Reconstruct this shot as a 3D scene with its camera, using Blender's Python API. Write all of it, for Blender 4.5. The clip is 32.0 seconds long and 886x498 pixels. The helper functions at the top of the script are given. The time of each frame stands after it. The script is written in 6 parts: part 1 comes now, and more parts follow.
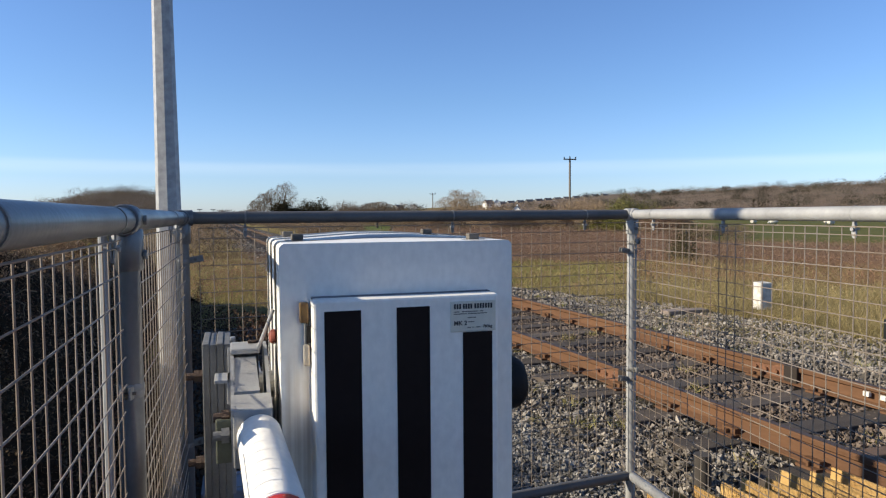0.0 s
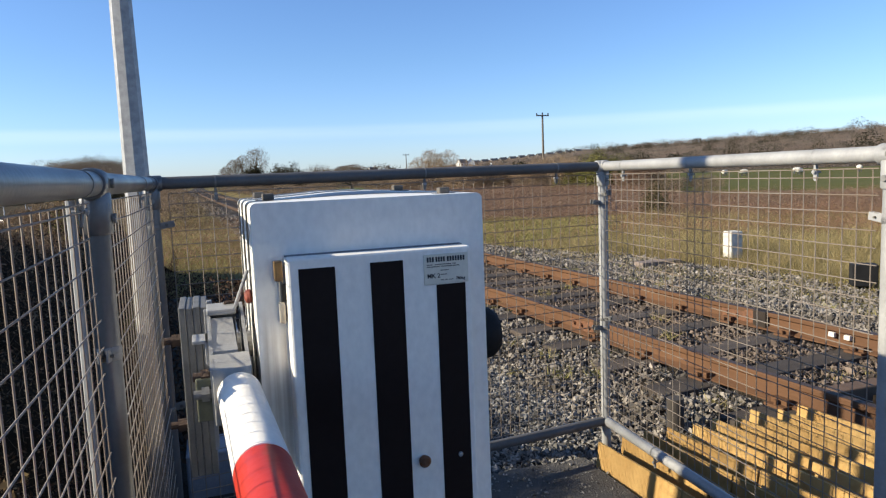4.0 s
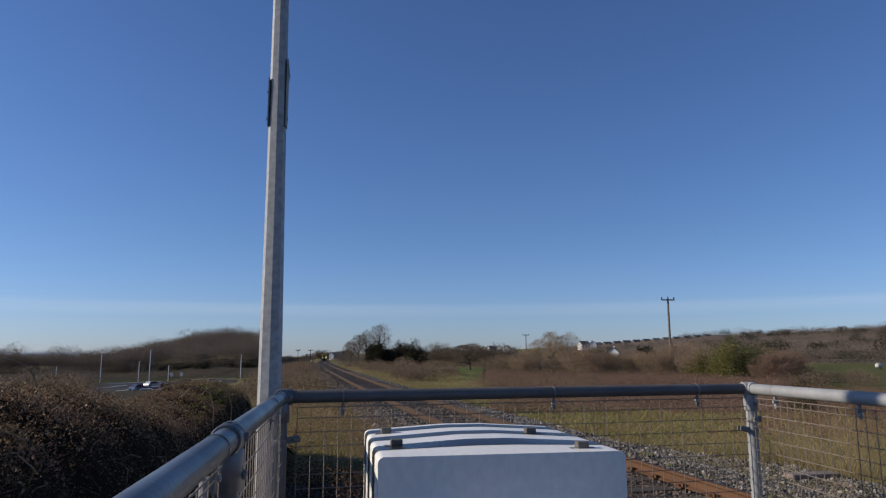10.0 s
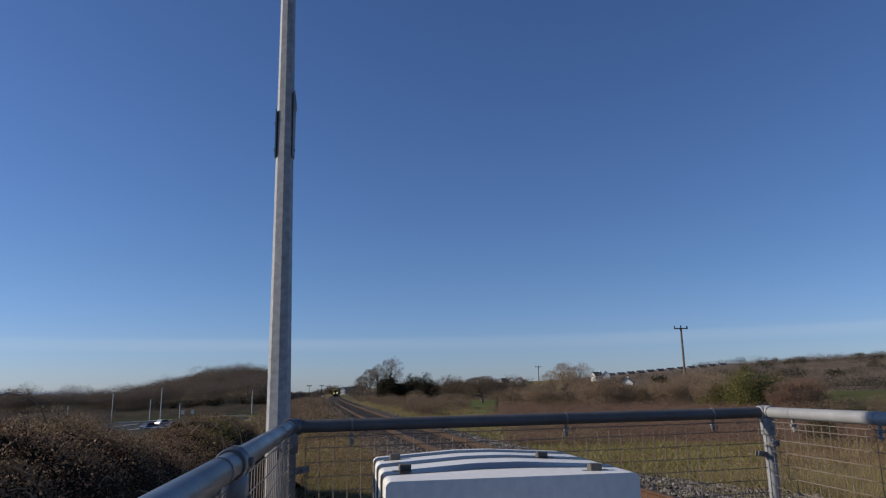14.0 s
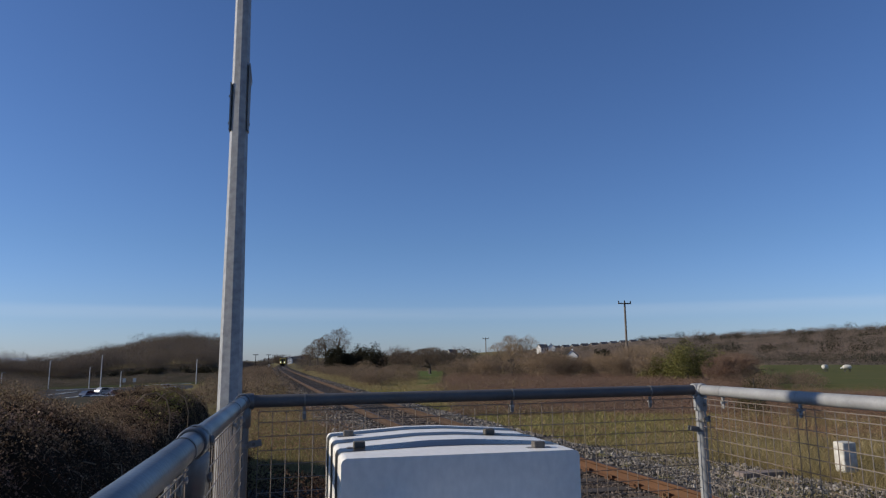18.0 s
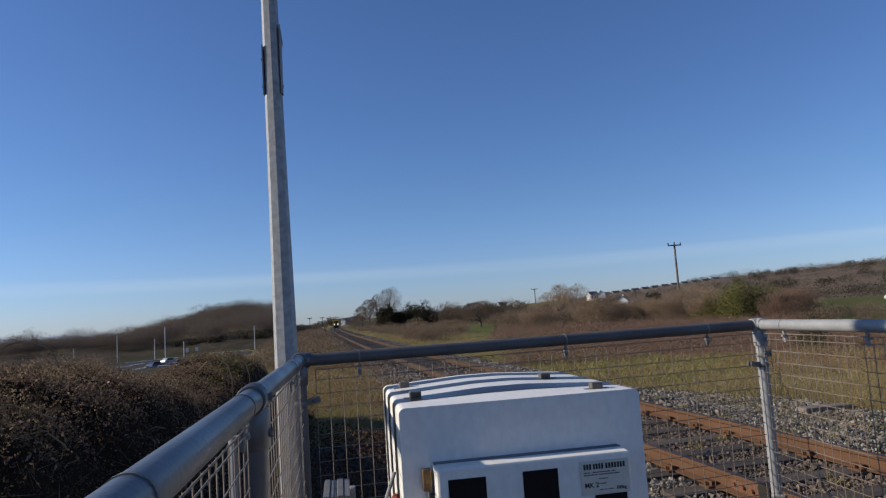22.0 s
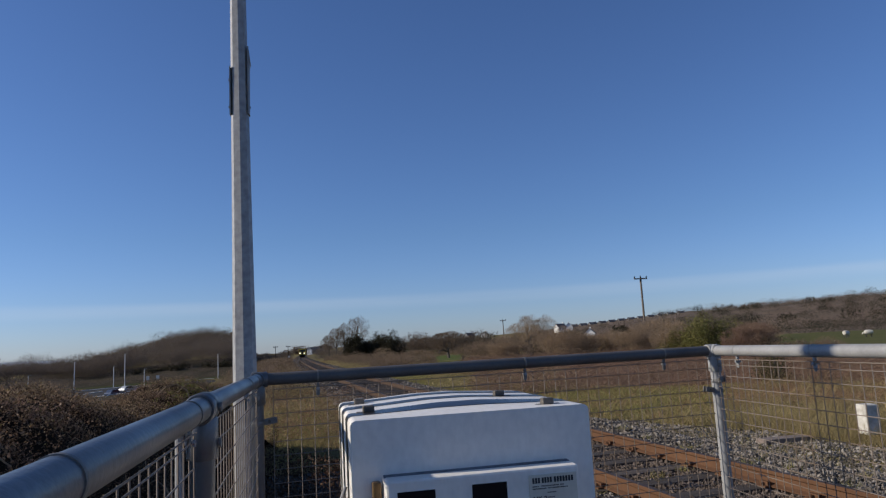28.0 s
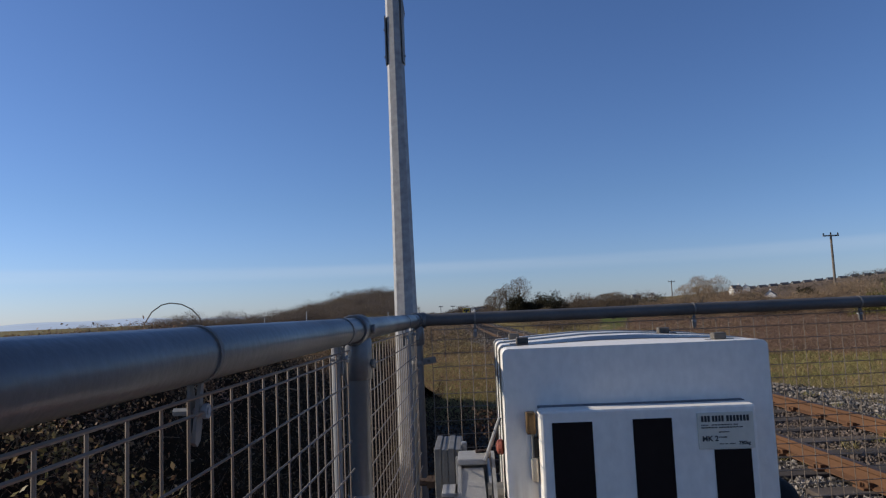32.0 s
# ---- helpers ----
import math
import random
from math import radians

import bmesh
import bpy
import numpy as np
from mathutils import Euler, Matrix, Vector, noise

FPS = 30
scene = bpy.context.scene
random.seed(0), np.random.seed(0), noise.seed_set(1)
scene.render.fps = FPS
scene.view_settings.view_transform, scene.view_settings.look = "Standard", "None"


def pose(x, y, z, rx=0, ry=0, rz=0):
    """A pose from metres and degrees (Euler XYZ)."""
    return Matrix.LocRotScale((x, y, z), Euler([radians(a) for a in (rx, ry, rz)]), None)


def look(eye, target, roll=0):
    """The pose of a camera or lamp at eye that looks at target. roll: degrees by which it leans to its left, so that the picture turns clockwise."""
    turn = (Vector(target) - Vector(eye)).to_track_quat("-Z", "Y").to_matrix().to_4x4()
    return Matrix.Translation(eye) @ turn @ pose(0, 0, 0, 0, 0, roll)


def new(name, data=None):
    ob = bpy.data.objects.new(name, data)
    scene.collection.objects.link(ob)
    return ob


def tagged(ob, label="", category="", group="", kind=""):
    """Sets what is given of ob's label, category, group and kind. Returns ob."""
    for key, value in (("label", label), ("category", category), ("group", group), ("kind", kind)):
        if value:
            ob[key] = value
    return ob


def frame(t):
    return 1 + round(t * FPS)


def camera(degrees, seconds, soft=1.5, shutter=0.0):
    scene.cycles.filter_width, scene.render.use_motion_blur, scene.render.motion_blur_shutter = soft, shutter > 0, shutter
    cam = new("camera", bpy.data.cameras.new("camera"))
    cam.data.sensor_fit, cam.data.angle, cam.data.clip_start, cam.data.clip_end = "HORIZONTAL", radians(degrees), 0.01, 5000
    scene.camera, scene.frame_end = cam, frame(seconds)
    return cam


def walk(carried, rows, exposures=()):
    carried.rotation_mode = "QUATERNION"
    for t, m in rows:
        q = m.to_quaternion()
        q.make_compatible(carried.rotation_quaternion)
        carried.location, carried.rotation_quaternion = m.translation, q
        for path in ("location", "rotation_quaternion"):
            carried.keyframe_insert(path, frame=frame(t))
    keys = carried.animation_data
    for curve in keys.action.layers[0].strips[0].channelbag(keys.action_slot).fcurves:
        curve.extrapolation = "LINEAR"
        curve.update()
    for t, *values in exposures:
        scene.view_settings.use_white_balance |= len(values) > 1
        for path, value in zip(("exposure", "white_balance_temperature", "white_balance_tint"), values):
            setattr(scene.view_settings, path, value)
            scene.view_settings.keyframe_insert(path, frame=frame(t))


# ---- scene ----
cam = camera(65.8, 32.0, soft=1.25)
PATH = [
    (0, (-0.095, -1.55, 1.395), (0.49, 0.36, 1.294), -0.4),
    (0.5, (-0.093, -1.553, 1.395), (0.489, 0.357, 1.289), 0.2),
    (1, (-0.094, -1.549, 1.395), (0.473, 0.366, 1.286), -0.2),
    (1.5, (-0.094, -1.55, 1.394), (0.469, 0.366, 1.29), -0.7),
    (2, (-0.09, -1.546, 1.393), (0.444, 0.378, 1.279), -1.3),
    (2.5, (-0.084, -1.532, 1.388), (0.319, 0.417, 1.197), -2.7),
    (4.5, (-0.095, -1.603, 1.38), (0.682, 0.228, 1.167), -2.6),
    (5, (-0.097, -1.628, 1.393), (0.806, 0.147, 1.206), -2.8),
    (5.5, (-0.075, -1.594, 1.403), (0.903, 0.149, 1.336), -2.1),
    (6, (-0.061, -1.570, 1.435), (0.680, 0.286, 1.380), -4.1),
    (6.5, (-0.083, -1.489, 1.523), (0.336, 0.466, 1.545), 0.2),
    (7, (-0.091, -1.5, 1.535), (0.273, 0.463, 1.657), -0.3),
    (7.5, (-0.095, -1.503, 1.536), (0.28, 0.455, 1.696), 0.4),
    (8, (-0.093, -1.499, 1.533), (0.264, 0.46, 1.72), -0.4),
    (8.5, (-0.097, -1.498, 1.541), (0.238, 0.46, 1.775), 0.0),
    (9, (-0.104, -1.497, 1.546), (0.202, 0.459, 1.83), -0.0),
    (9.5, (-0.105, -1.5, 1.543), (0.213, 0.452, 1.843), -0.2),
    (10, (-0.107, -1.502, 1.544), (0.215, 0.447, 1.852), -0.2),
    (10.5, (-0.106, -1.504, 1.543), (0.218, 0.444, 1.857), -0.2),
    (11, (-0.106, -1.508, 1.54), (0.224, 0.437, 1.866), -0.4),
    (11.5, (-0.108, -1.508, 1.542), (0.228, 0.433, 1.887), -0.5),
    (12, (-0.109, -1.508, 1.541), (0.232, 0.43, 1.901), -0.6),
    (12.5, (-0.106, -1.51, 1.537), (0.244, 0.424, 1.91), -0.6),
    (13, (-0.104, -1.51, 1.538), (0.238, 0.423, 1.921), -0.7),
    (13.5, (-0.094, -1.478, 1.52), (0.21, 0.459, 1.916), -0.7),
    (15.5, (-0.108, -1.574, 1.516), (0.217, 0.357, 1.922), -2.6),
    (16, (-0.111, -1.584, 1.517), (0.306, 0.328, 1.933), -1.3),
    (16.5, (-0.107, -1.572, 1.52), (0.273, 0.341, 1.965), -0.4),
    (17, (-0.106, -1.574, 1.517), (0.276, 0.337, 1.967), -0.4),
    (17.5, (-0.11, -1.599, 1.514), (0.321, 0.306, 1.944), 0.0),
    (18, (-0.12, -1.553, 1.544), (0.315, 0.373, 1.862), -0.5),
    (18.5, (-0.122, -1.532, 1.553), (0.294, 0.413, 1.763), -0.2),
    (19, (-0.119, -1.517, 1.549), (0.251, 0.444, 1.683), -0.1),
    (19.5, (-0.11, -1.491, 1.543), (0.159, 0.489, 1.63), 0.1),
    (20, (-0.102, -1.504, 1.533), (0.162, 0.476, 1.632), -0.2),
    (20.5, (-0.113, -1.51, 1.539), (0.201, 0.463, 1.628), -1.0),
    (21, (-0.123, -1.538, 1.544), (0.315, 0.411, 1.64), -1.6),
    (21.5, (-0.123, -1.541, 1.536), (0.398, 0.387, 1.657), -3.6),
    (22, (-0.115, -1.52, 1.528), (0.191, 0.446, 1.721), -3.8),
    (22.5, (-0.103, -1.513, 1.513), (0.107, 0.465, 1.724), -3.9),
    (23, (-0.106, -1.515, 1.508), (0.171, 0.454, 1.731), -5.7),
    (23.5, (-0.107, -1.523, 1.504), (0.18, 0.445, 1.714), -6.8),
    (24, (-0.105, -1.521, 1.5), (0.198, 0.446, 1.698), -7.4),
    (24.5, (-0.104, -1.512, 1.514), (0.184, 0.457, 1.718), -1.3),
    (25, (-0.101, -1.513, 1.508), (0.181, 0.455, 1.731), -1.7),
    (25.5, (-0.105, -1.521, 1.508), (0.204, 0.441, 1.738), -2.5),
    (27.5, (-0.091, -1.546, 1.494), (0.299, 0.398, 1.756), -1.3),
    (28, (-0.088, -1.546, 1.488), (0.309, 0.395, 1.763), -3.1),
    (28.5, (-0.089, -1.545, 1.489), (0.305, 0.394, 1.781), -0.9),
    (29, (-0.088, -1.552, 1.484), (0.322, 0.381, 1.793), -0.4),
    (29.5, (-0.088, -1.549, 1.484), (0.329, 0.379, 1.813), -0.9),
    (30, (-0.081, -1.532, 1.476), (0.293, 0.406, 1.795), -0.5),
    (30.5, (-0.073, -1.512, 1.458), (0.173, 0.46, 1.68), -0.2),
    (31, (-0.067, -1.489, 1.426), (-0.015, 0.506, 1.565), -2.2),
    (31.5, (-0.061, -1.476, 1.415), (-0.115, 0.519, 1.557), -2.2),
    (32, (-0.062, -1.471, 1.415), (-0.135, 0.519, 1.6), -2.4),
]
EXPOSURES = [(0, 0.64, 6900, 6), (4.5, 0.80, 6900, 5), (5, 0.78, 6900, 5), (5.5, 0.57, 6780, 8), (6, 0.51, 6720, 8), (7, 0.2, 6450, 9), (9, -0.10, 6450, 10), (12, -0.22, 6450, 10), (16, -0.28, 6450, 10), (18, -0.18, 6420, 9), (19, 0.19, 6400, 8), (20.5, 0.29, 6400, 8), (22, -0.03, 6450, 9), (23, -0.15, 6450, 10), (25, -0.13, 6450, 10), (29, -0.15, 6450, 10), (31, -0.02, 6560, 10), (32, -0.10, 6620, 10)]
walk(cam, [(t, look(eye, target, roll)) for t, eye, target, roll in PATH], EXPOSURES)

# ------------------------------------------------------------------ light
SUN_AZ, SUN_EL = -81.0, 23.5
world = bpy.data.worlds.new("sky")
world.use_nodes = True
scene.world = world
wn, wl = world.node_tree.nodes, world.node_tree.links
sky = wn.new("ShaderNodeTexSky")
sky.sky_type = "NISHITA"
sky.sun_disc = False
sky.sun_elevation, sky.sun_rotation = radians(SUN_EL), radians(SUN_AZ)
sky.air_density, sky.dust_density, sky.ozone_density = 1.0, 0.25, 3.0
wn["Background"].inputs["Strength"].default_value = 0.091
# the clear deep blue of a cold day, with one thin streak of high cloud over the horizon
rich = wn.new("ShaderNodeMix")
rich.data_type, rich.blend_type = "RGBA", "MULTIPLY"
rich.inputs["Factor"].default_value = 1.0
wl.new(sky.outputs["Color"], rich.inputs["A"])
tc = wn.new("ShaderNodeTexCoord")
sep = wn.new("ShaderNodeSeparateXYZ")
wl.new(tc.outputs["Generated"], sep.inputs["Vector"])
rise = wn.new("ShaderNodeMapRange")
rise.inputs["From Min"].default_value, rise.inputs["From Max"].default_value = 0.0, 0.16
wl.new(sep.outputs["Z"], rise.inputs["Value"])
tint = wn.new("ShaderNodeMix")
tint.data_type = "RGBA"
tint.inputs["A"].default_value, tint.inputs["B"].default_value = (0.79, 0.95, 1.52, 1), (0.75, 0.925, 1.30, 1)
wl.new(rise.outputs["Result"], tint.inputs["Factor"])
high = wn.new("ShaderNodeMapRange")
high.interpolation_type = "SMOOTHSTEP"
high.inputs["From Min"].default_value, high.inputs["From Max"].default_value = 0.55, 0.9
wl.new(sep.outputs["Z"], high.inputs["Value"])
tint2 = wn.new("ShaderNodeMix")
tint2.data_type = "RGBA"
tint2.inputs["B"].default_value = (1.0, 1.02, 1.1, 1)
wl.new(high.outputs["Result"], tint2.inputs["Factor"])
wl.new(tint.outputs["Result"], tint2.inputs["A"])
wl.new(tint2.outputs["Result"], rich.inputs["B"])
band = wn.new("ShaderNodeMapRange")
band.interpolation_type = "SMOOTHSTEP"
band.inputs["From Min"].default_value, band.inputs["From Max"].default_value = 0.052, 0.066
wl.new(sep.outputs["Z"], band.inputs["Value"])
band2 = wn.new("ShaderNodeMapRange")
band2.interpolation_type = "SMOOTHSTEP"
band2.inputs["From Min"].default_value, band2.inputs["From Max"].default_value = 0.078, 0.068
wl.new(sep.outputs["Z"], band2.inputs["Value"])
mp = wn.new("ShaderNodeMapping")
mp.inputs["Scale"].default_value = (2.2, 2.2, 26)
wl.new(tc.outputs["Generated"], mp.inputs["Vector"])
wisp = wn.new("ShaderNodeTexNoise")
wisp.inputs["Scale"].default_value, wisp.inputs["Detail"].default_value = 1.6, 6
wl.new(mp.outputs["Vector"], wisp.inputs["Vector"])
m1, m2, m3 = (wn.new("ShaderNodeMath") for _ in range(3))
for q in (m1, m2, m3):
    q.operation = "MULTIPLY"
wl.new(band.outputs["Result"], m1.inputs[0]), wl.new(band2.outputs["Result"], m1.inputs[1])
wl.new(m1.outputs["Value"], m2.inputs[0]), wl.new(wisp.outputs["Fac"], m2.inputs[1])
wl.new(m2.outputs["Value"], m3.inputs[0])
m3.inputs[1].default_value = 0.22
cloud = wn.new("ShaderNodeMix")
cloud.data_type = "RGBA"
cloud.inputs["B"].default_value = (8.5, 8.8, 9.2, 1)
wl.new(m3.outputs["Value"], cloud.inputs["Factor"])
wl.new(rich.outputs["Result"], cloud.inputs["A"])
wl.new(cloud.outputs["Result"], wn["Background"].inputs["Color"])
sun = bpy.data.lights.new("sun", "SUN")
sun.energy, sun.angle, sun.color = 5.0, radians(0.53), (1.0, 0.90, 0.75)
new("sun", sun).matrix_world = look((math.sin(radians(SUN_AZ)) * math.cos(radians(SUN_EL)) * 50, math.cos(radians(SUN_AZ)) * math.cos(radians(SUN_EL)) * 50, math.sin(radians(SUN_EL)) * 50), (0, 0, 0))

# ------------------------------------------------------------------ small builders
class Geo:
    """Collects plain verts and faces for one mesh."""

    def __init__(self):
        self.v, self.f = [], []

    def add(self, verts, faces):
        n = len(self.v)
        self.v += [tuple(p) for p in verts]
        self.f += [tuple(i + n for i in q) for q in faces]
        return self

    def box(self, x0, x1, y0, y1, z0, z1, m=None):
        p = [Vector((x, y, z)) for z in (z0, z1) for y in (y0, y1) for x in (x0, x1)]
        if m:
            p = [m @ q for q in p]
        return self.add(p, [(0, 2, 3, 1), (4, 5, 7, 6), (0, 1, 5, 4), (2, 6, 7, 3), (0, 4, 6, 2), (1, 3, 7, 5)])

    def cbox(self, x0, x1, y0, y1, z0, z1, c, m=None):
        """A box with chamfered edges."""
        bm = bmesh.new()
        bmesh.ops.create_cube(bm, size=1.0)
        for q in bm.verts:
            q.co = Vector(((x0 + x1) / 2 + q.co.x * (x1 - x0), (y0 + y1) / 2 + q.co.y * (y1 - y0), (z0 + z1) / 2 + q.co.z * (z1 - z0)))
        bmesh.ops.bevel(bm, geom=bm.edges[:], offset=c, segments=2, affect="EDGES", profile=0.5)
        bm.verts.index_update()
        self.add([(m @ q.co) if m else q.co for q in bm.verts], [[q.index for q in fc.verts] for fc in bm.faces])
        bm.free()
        return self

    def tube(self, a, b, r, n=10, r2=None, caps=True):
        a, b = Vector(a), Vector(b)
        r2 = r if r2 is None else r2
        d = (b - a).normalized()
        u = d.orthogonal().normalized()
        w = d.cross(u)
        ring = [math.cos(2 * math.pi * k / n) * u + math.sin(2 * math.pi * k / n) * w for k in range(n)]
        verts = [a + r * q for q in ring] + [b + r2 * q for q in ring]
        faces = [(k, (k + 1) % n, n + (k + 1) % n, n + k) for k in range(n)]
        if caps:
            faces += [tuple(range(n))[::-1], tuple(range(n, 2 * n))]
        return self.add(verts, faces)

    def path(self, pts, r, n=6):
        for a, b in zip(pts, pts[1:]):
            self.tube(a, b, r, n)
        return self

    def lathe(self, prof, m=None, n=14):
        """prof: (radius, z) rows, turned about z."""
        verts, faces = [], []
        for r, z in prof:
            for k in range(n):
                q = Vector((r * math.cos(2 * math.pi * k / n), r * math.sin(2 * math.pi * k / n), z))
                verts.append(m @ q if m else q)
        for j in range(len(prof) - 1):
            for k in range(n):
                faces.append((j * n + k, j * n + (k + 1) % n, (j + 1) * n + (k + 1) % n, (j + 1) * n + k))
        faces += [tuple(range(n))[::-1], tuple(range((len(prof) - 1) * n, len(prof) * n))]
        return self.add(verts, faces)

    def prism(self, pts, y0, y1, m=None):
        """A polygon in x and z pushed from y0 to y1."""
        n = len(pts)
        p = [Vector((x, y, z)) for y in (y0, y1) for x, z in pts]
        if m:
            p = [m @ q for q in p]
        return self.add(p, [tuple(range(n)), tuple(range(n, 2 * n))[::-1]] + [(k, n + k, n + (k + 1) % n, (k + 1) % n) for k in range(n)])


def mesh_of(name, verts, faces, material, smooth=False):
    me = bpy.data.meshes.new(name)
    me.from_pydata(verts, [], faces)
    me.materials.append(material)
    if smooth:
        me.polygons.foreach_set("use_smooth", [True] * len(me.polygons))
    me.update()
    return me


def fixed(me):
    """Outward normals."""
    bm = bmesh.new()
    bm.from_mesh(me)
    bmesh.ops.recalc_face_normals(bm, faces=bm.faces[:])
    bm.to_mesh(me)
    bm.free()
    return me


def piece(name, g, material, parent=None, label="", smooth=False):
    """One mesh object, a part where a parent is given."""
    ob = new(name, fixed(mesh_of(name, g.v, g.f, material)))
    if smooth:
        ob.data.polygons.foreach_set("use_smooth", [True] * len(ob.data.polygons))
        ob.data.set_sharp_from_angle(angle=radians(35))
    if parent:
        ob.parent = parent
    if label:
        tagged(ob, label)
    return ob


def empty(name, label, category, group="", kind="", at=(0, 0, 0)):
    ob = tagged(new(name), label, category, group, kind)
    ob.location = at
    ob.empty_display_size = 0.1
    return ob


def tri_mesh(name, verts, n, material):
    """verts: array of shape (count * n, 3), n corners to each face."""
    count = len(verts) // n
    me = bpy.data.meshes.new(name)
    me.vertices.add(len(verts))
    me.vertices.foreach_set("co", np.asarray(verts, np.float32).ravel())
    me.loops.add(len(verts))
    me.loops.foreach_set("vertex_index", np.arange(len(verts), dtype=np.int32))
    me.polygons.add(count)
    me.polygons.foreach_set("loop_start", np.arange(0, len(verts), n, dtype=np.int32))
    me.materials.append(material)
    me.update(calc_edges=True)
    return me


def unit(v):
    return v / (np.linalg.norm(v, axis=1, keepdims=True) + 1e-9)


def sticks(p0, p1, w, rng):
    """A tapered sliver from each p0 to each p1."""
    side = unit(np.cross(p1 - p0, rng.normal(size=p0.shape))) * np.asarray(w).reshape(-1, 1)
    return np.stack([p0 - side, p0 + side, p1], 1).reshape(-1, 3)


def leaves(p, size, rng, flat=0.0):
    """A folded, pointed leaf, as a four-cornered face, at each p."""
    a = unit(rng.normal(size=p.shape) + np.array([0, 0, flat]))
    u = unit(np.cross(a, rng.normal(size=p.shape)))
    w = np.cross(a, u)
    s = (np.asarray(size) * rng.uniform(0.6, 1.3, len(p))).reshape(-1, 1)
    return np.stack([p - u * s, p + w * s * 0.55, p + u * s, p - w * s * 0.55], 1).reshape(-1, 3)


# ------------------------------------------------------------------ materials
def mat(name, base, rough=0.6, metal=0.0, second=None, scale=6.0, mix=0.5, fine=60.0, bump=0.15, island=0.0, obj=0.0, spec=0.5, stretch=None):
    m = bpy.data.materials.new(name)
    m.use_nodes = True
    nt = m.node_tree
    L, N = nt.links, nt.nodes
    b = N["Principled BSDF"]
    b.inputs["Roughness"].default_value = rough
    b.inputs["Metallic"].default_value = metal
    b.inputs["Specular IOR Level"].default_value = spec
    tc = N.new("ShaderNodeTexCoord")
    src = tc.outputs["Object"]
    if stretch:
        mp = N.new("ShaderNodeMapping")
        mp.inputs["Scale"].default_value = stretch
        L.new(src, mp.inputs["Vector"])
        src = mp.outputs["Vector"]
    n1, n2 = N.new("ShaderNodeTexNoise"), N.new("ShaderNodeTexNoise")
    n1.inputs["Scale"].default_value, n2.inputs["Scale"].default_value = scale, fine
    n1.inputs["Detail"].default_value, n2.inputs["Detail"].default_value = 5, 3
    for n in (n1, n2):
        L.new(src, n.inputs["Vector"])
    ramp = N.new("ShaderNodeValToRGB")
    ramp.color_ramp.elements[0].position, ramp.color_ramp.elements[1].position = 0.5 - mix * 0.3, 0.5 + mix * 0.3
    L.new(n1.outputs["Fac"], ramp.inputs["Fac"])
    mx = N.new("ShaderNodeMix")
    mx.data_type = "RGBA"
    second = second or tuple(c * 0.72 for c in base)
    mx.inputs["A"].default_value, mx.inputs["B"].default_value = (*base, 1), (*second, 1)
    L.new(ramp.outputs["Color"], mx.inputs["Factor"])
    hsv = N.new("ShaderNodeHueSaturation")
    L.new(mx.outputs["Result"], hsv.inputs["Color"])
    mr = N.new("ShaderNodeMapRange")
    mr.inputs["To Min"].default_value, mr.inputs["To Max"].default_value = 0.86, 1.14
    L.new(n2.outputs["Fac"], mr.inputs["Value"])
    val = mr.outputs["Result"]
    if island or obj:
        ge = N.new("ShaderNodeNewGeometry") if island else N.new("ShaderNodeObjectInfo")
        out = ge.outputs["Random Per Island"] if island else ge.outputs["Random"]
        m2 = N.new("ShaderNodeMapRange")
        a = island or obj
        m2.inputs["To Min"].default_value, m2.inputs["To Max"].default_value = 1 - a, 1 + a
        L.new(out, m2.inputs["Value"])
        mu = N.new("ShaderNodeMath")
        mu.operation = "MULTIPLY"
        L.new(val, mu.inputs[0]), L.new(m2.outputs["Result"], mu.inputs[1])
        val = mu.outputs["Value"]
    L.new(val, hsv.inputs["Value"])
    L.new(hsv.outputs["Color"], b.inputs["Base Color"])
    rr = N.new("ShaderNodeMapRange")
    rr.inputs["To Min"].default_value, rr.inputs["To Max"].default_value = max(0.02, rough - 0.1), min(1, rough + 0.12)
    L.new(n1.outputs["Fac"], rr.inputs["Value"])
    L.new(rr.outputs["Result"], b.inputs["Roughness"])
    if bump:
        bp = N.new("ShaderNodeBump")
        bp.inputs["Strength"].default_value, bp.inputs["Distance"].default_value = bump, 0.02
        L.new(n2.outputs["Fac"], bp.inputs["Height"])
        L.new(bp.outputs["Normal"], b.inputs["Normal"])
    return m


def foliage(name, base, second, rough=0.75, island=0.35, scale=0.8):
    """Leaf, grass or twig: a little light comes through."""
    m = mat(name, base, rough, 0, second, scale, 1.0, 9.0, 0, island=island, spec=0.08)
    n, l = m.node_tree.nodes, m.node_tree.links
    solid = n["Principled BSDF"]
    thin, blend = n.new("ShaderNodeBsdfTranslucent"), n.new("ShaderNodeMixShader")
    blend.inputs["Fac"].default_value = 0.3
    l.new(solid.inputs["Base Color"].links[0].from_socket, thin.inputs["Color"])
    l.new(solid.outputs["BSDF"], blend.inputs[1])
    l.new(thin.outputs["BSDF"], blend.inputs[2])
    l.new(blend.outputs["Shader"], n["Material Output"].inputs["Surface"])
    return m


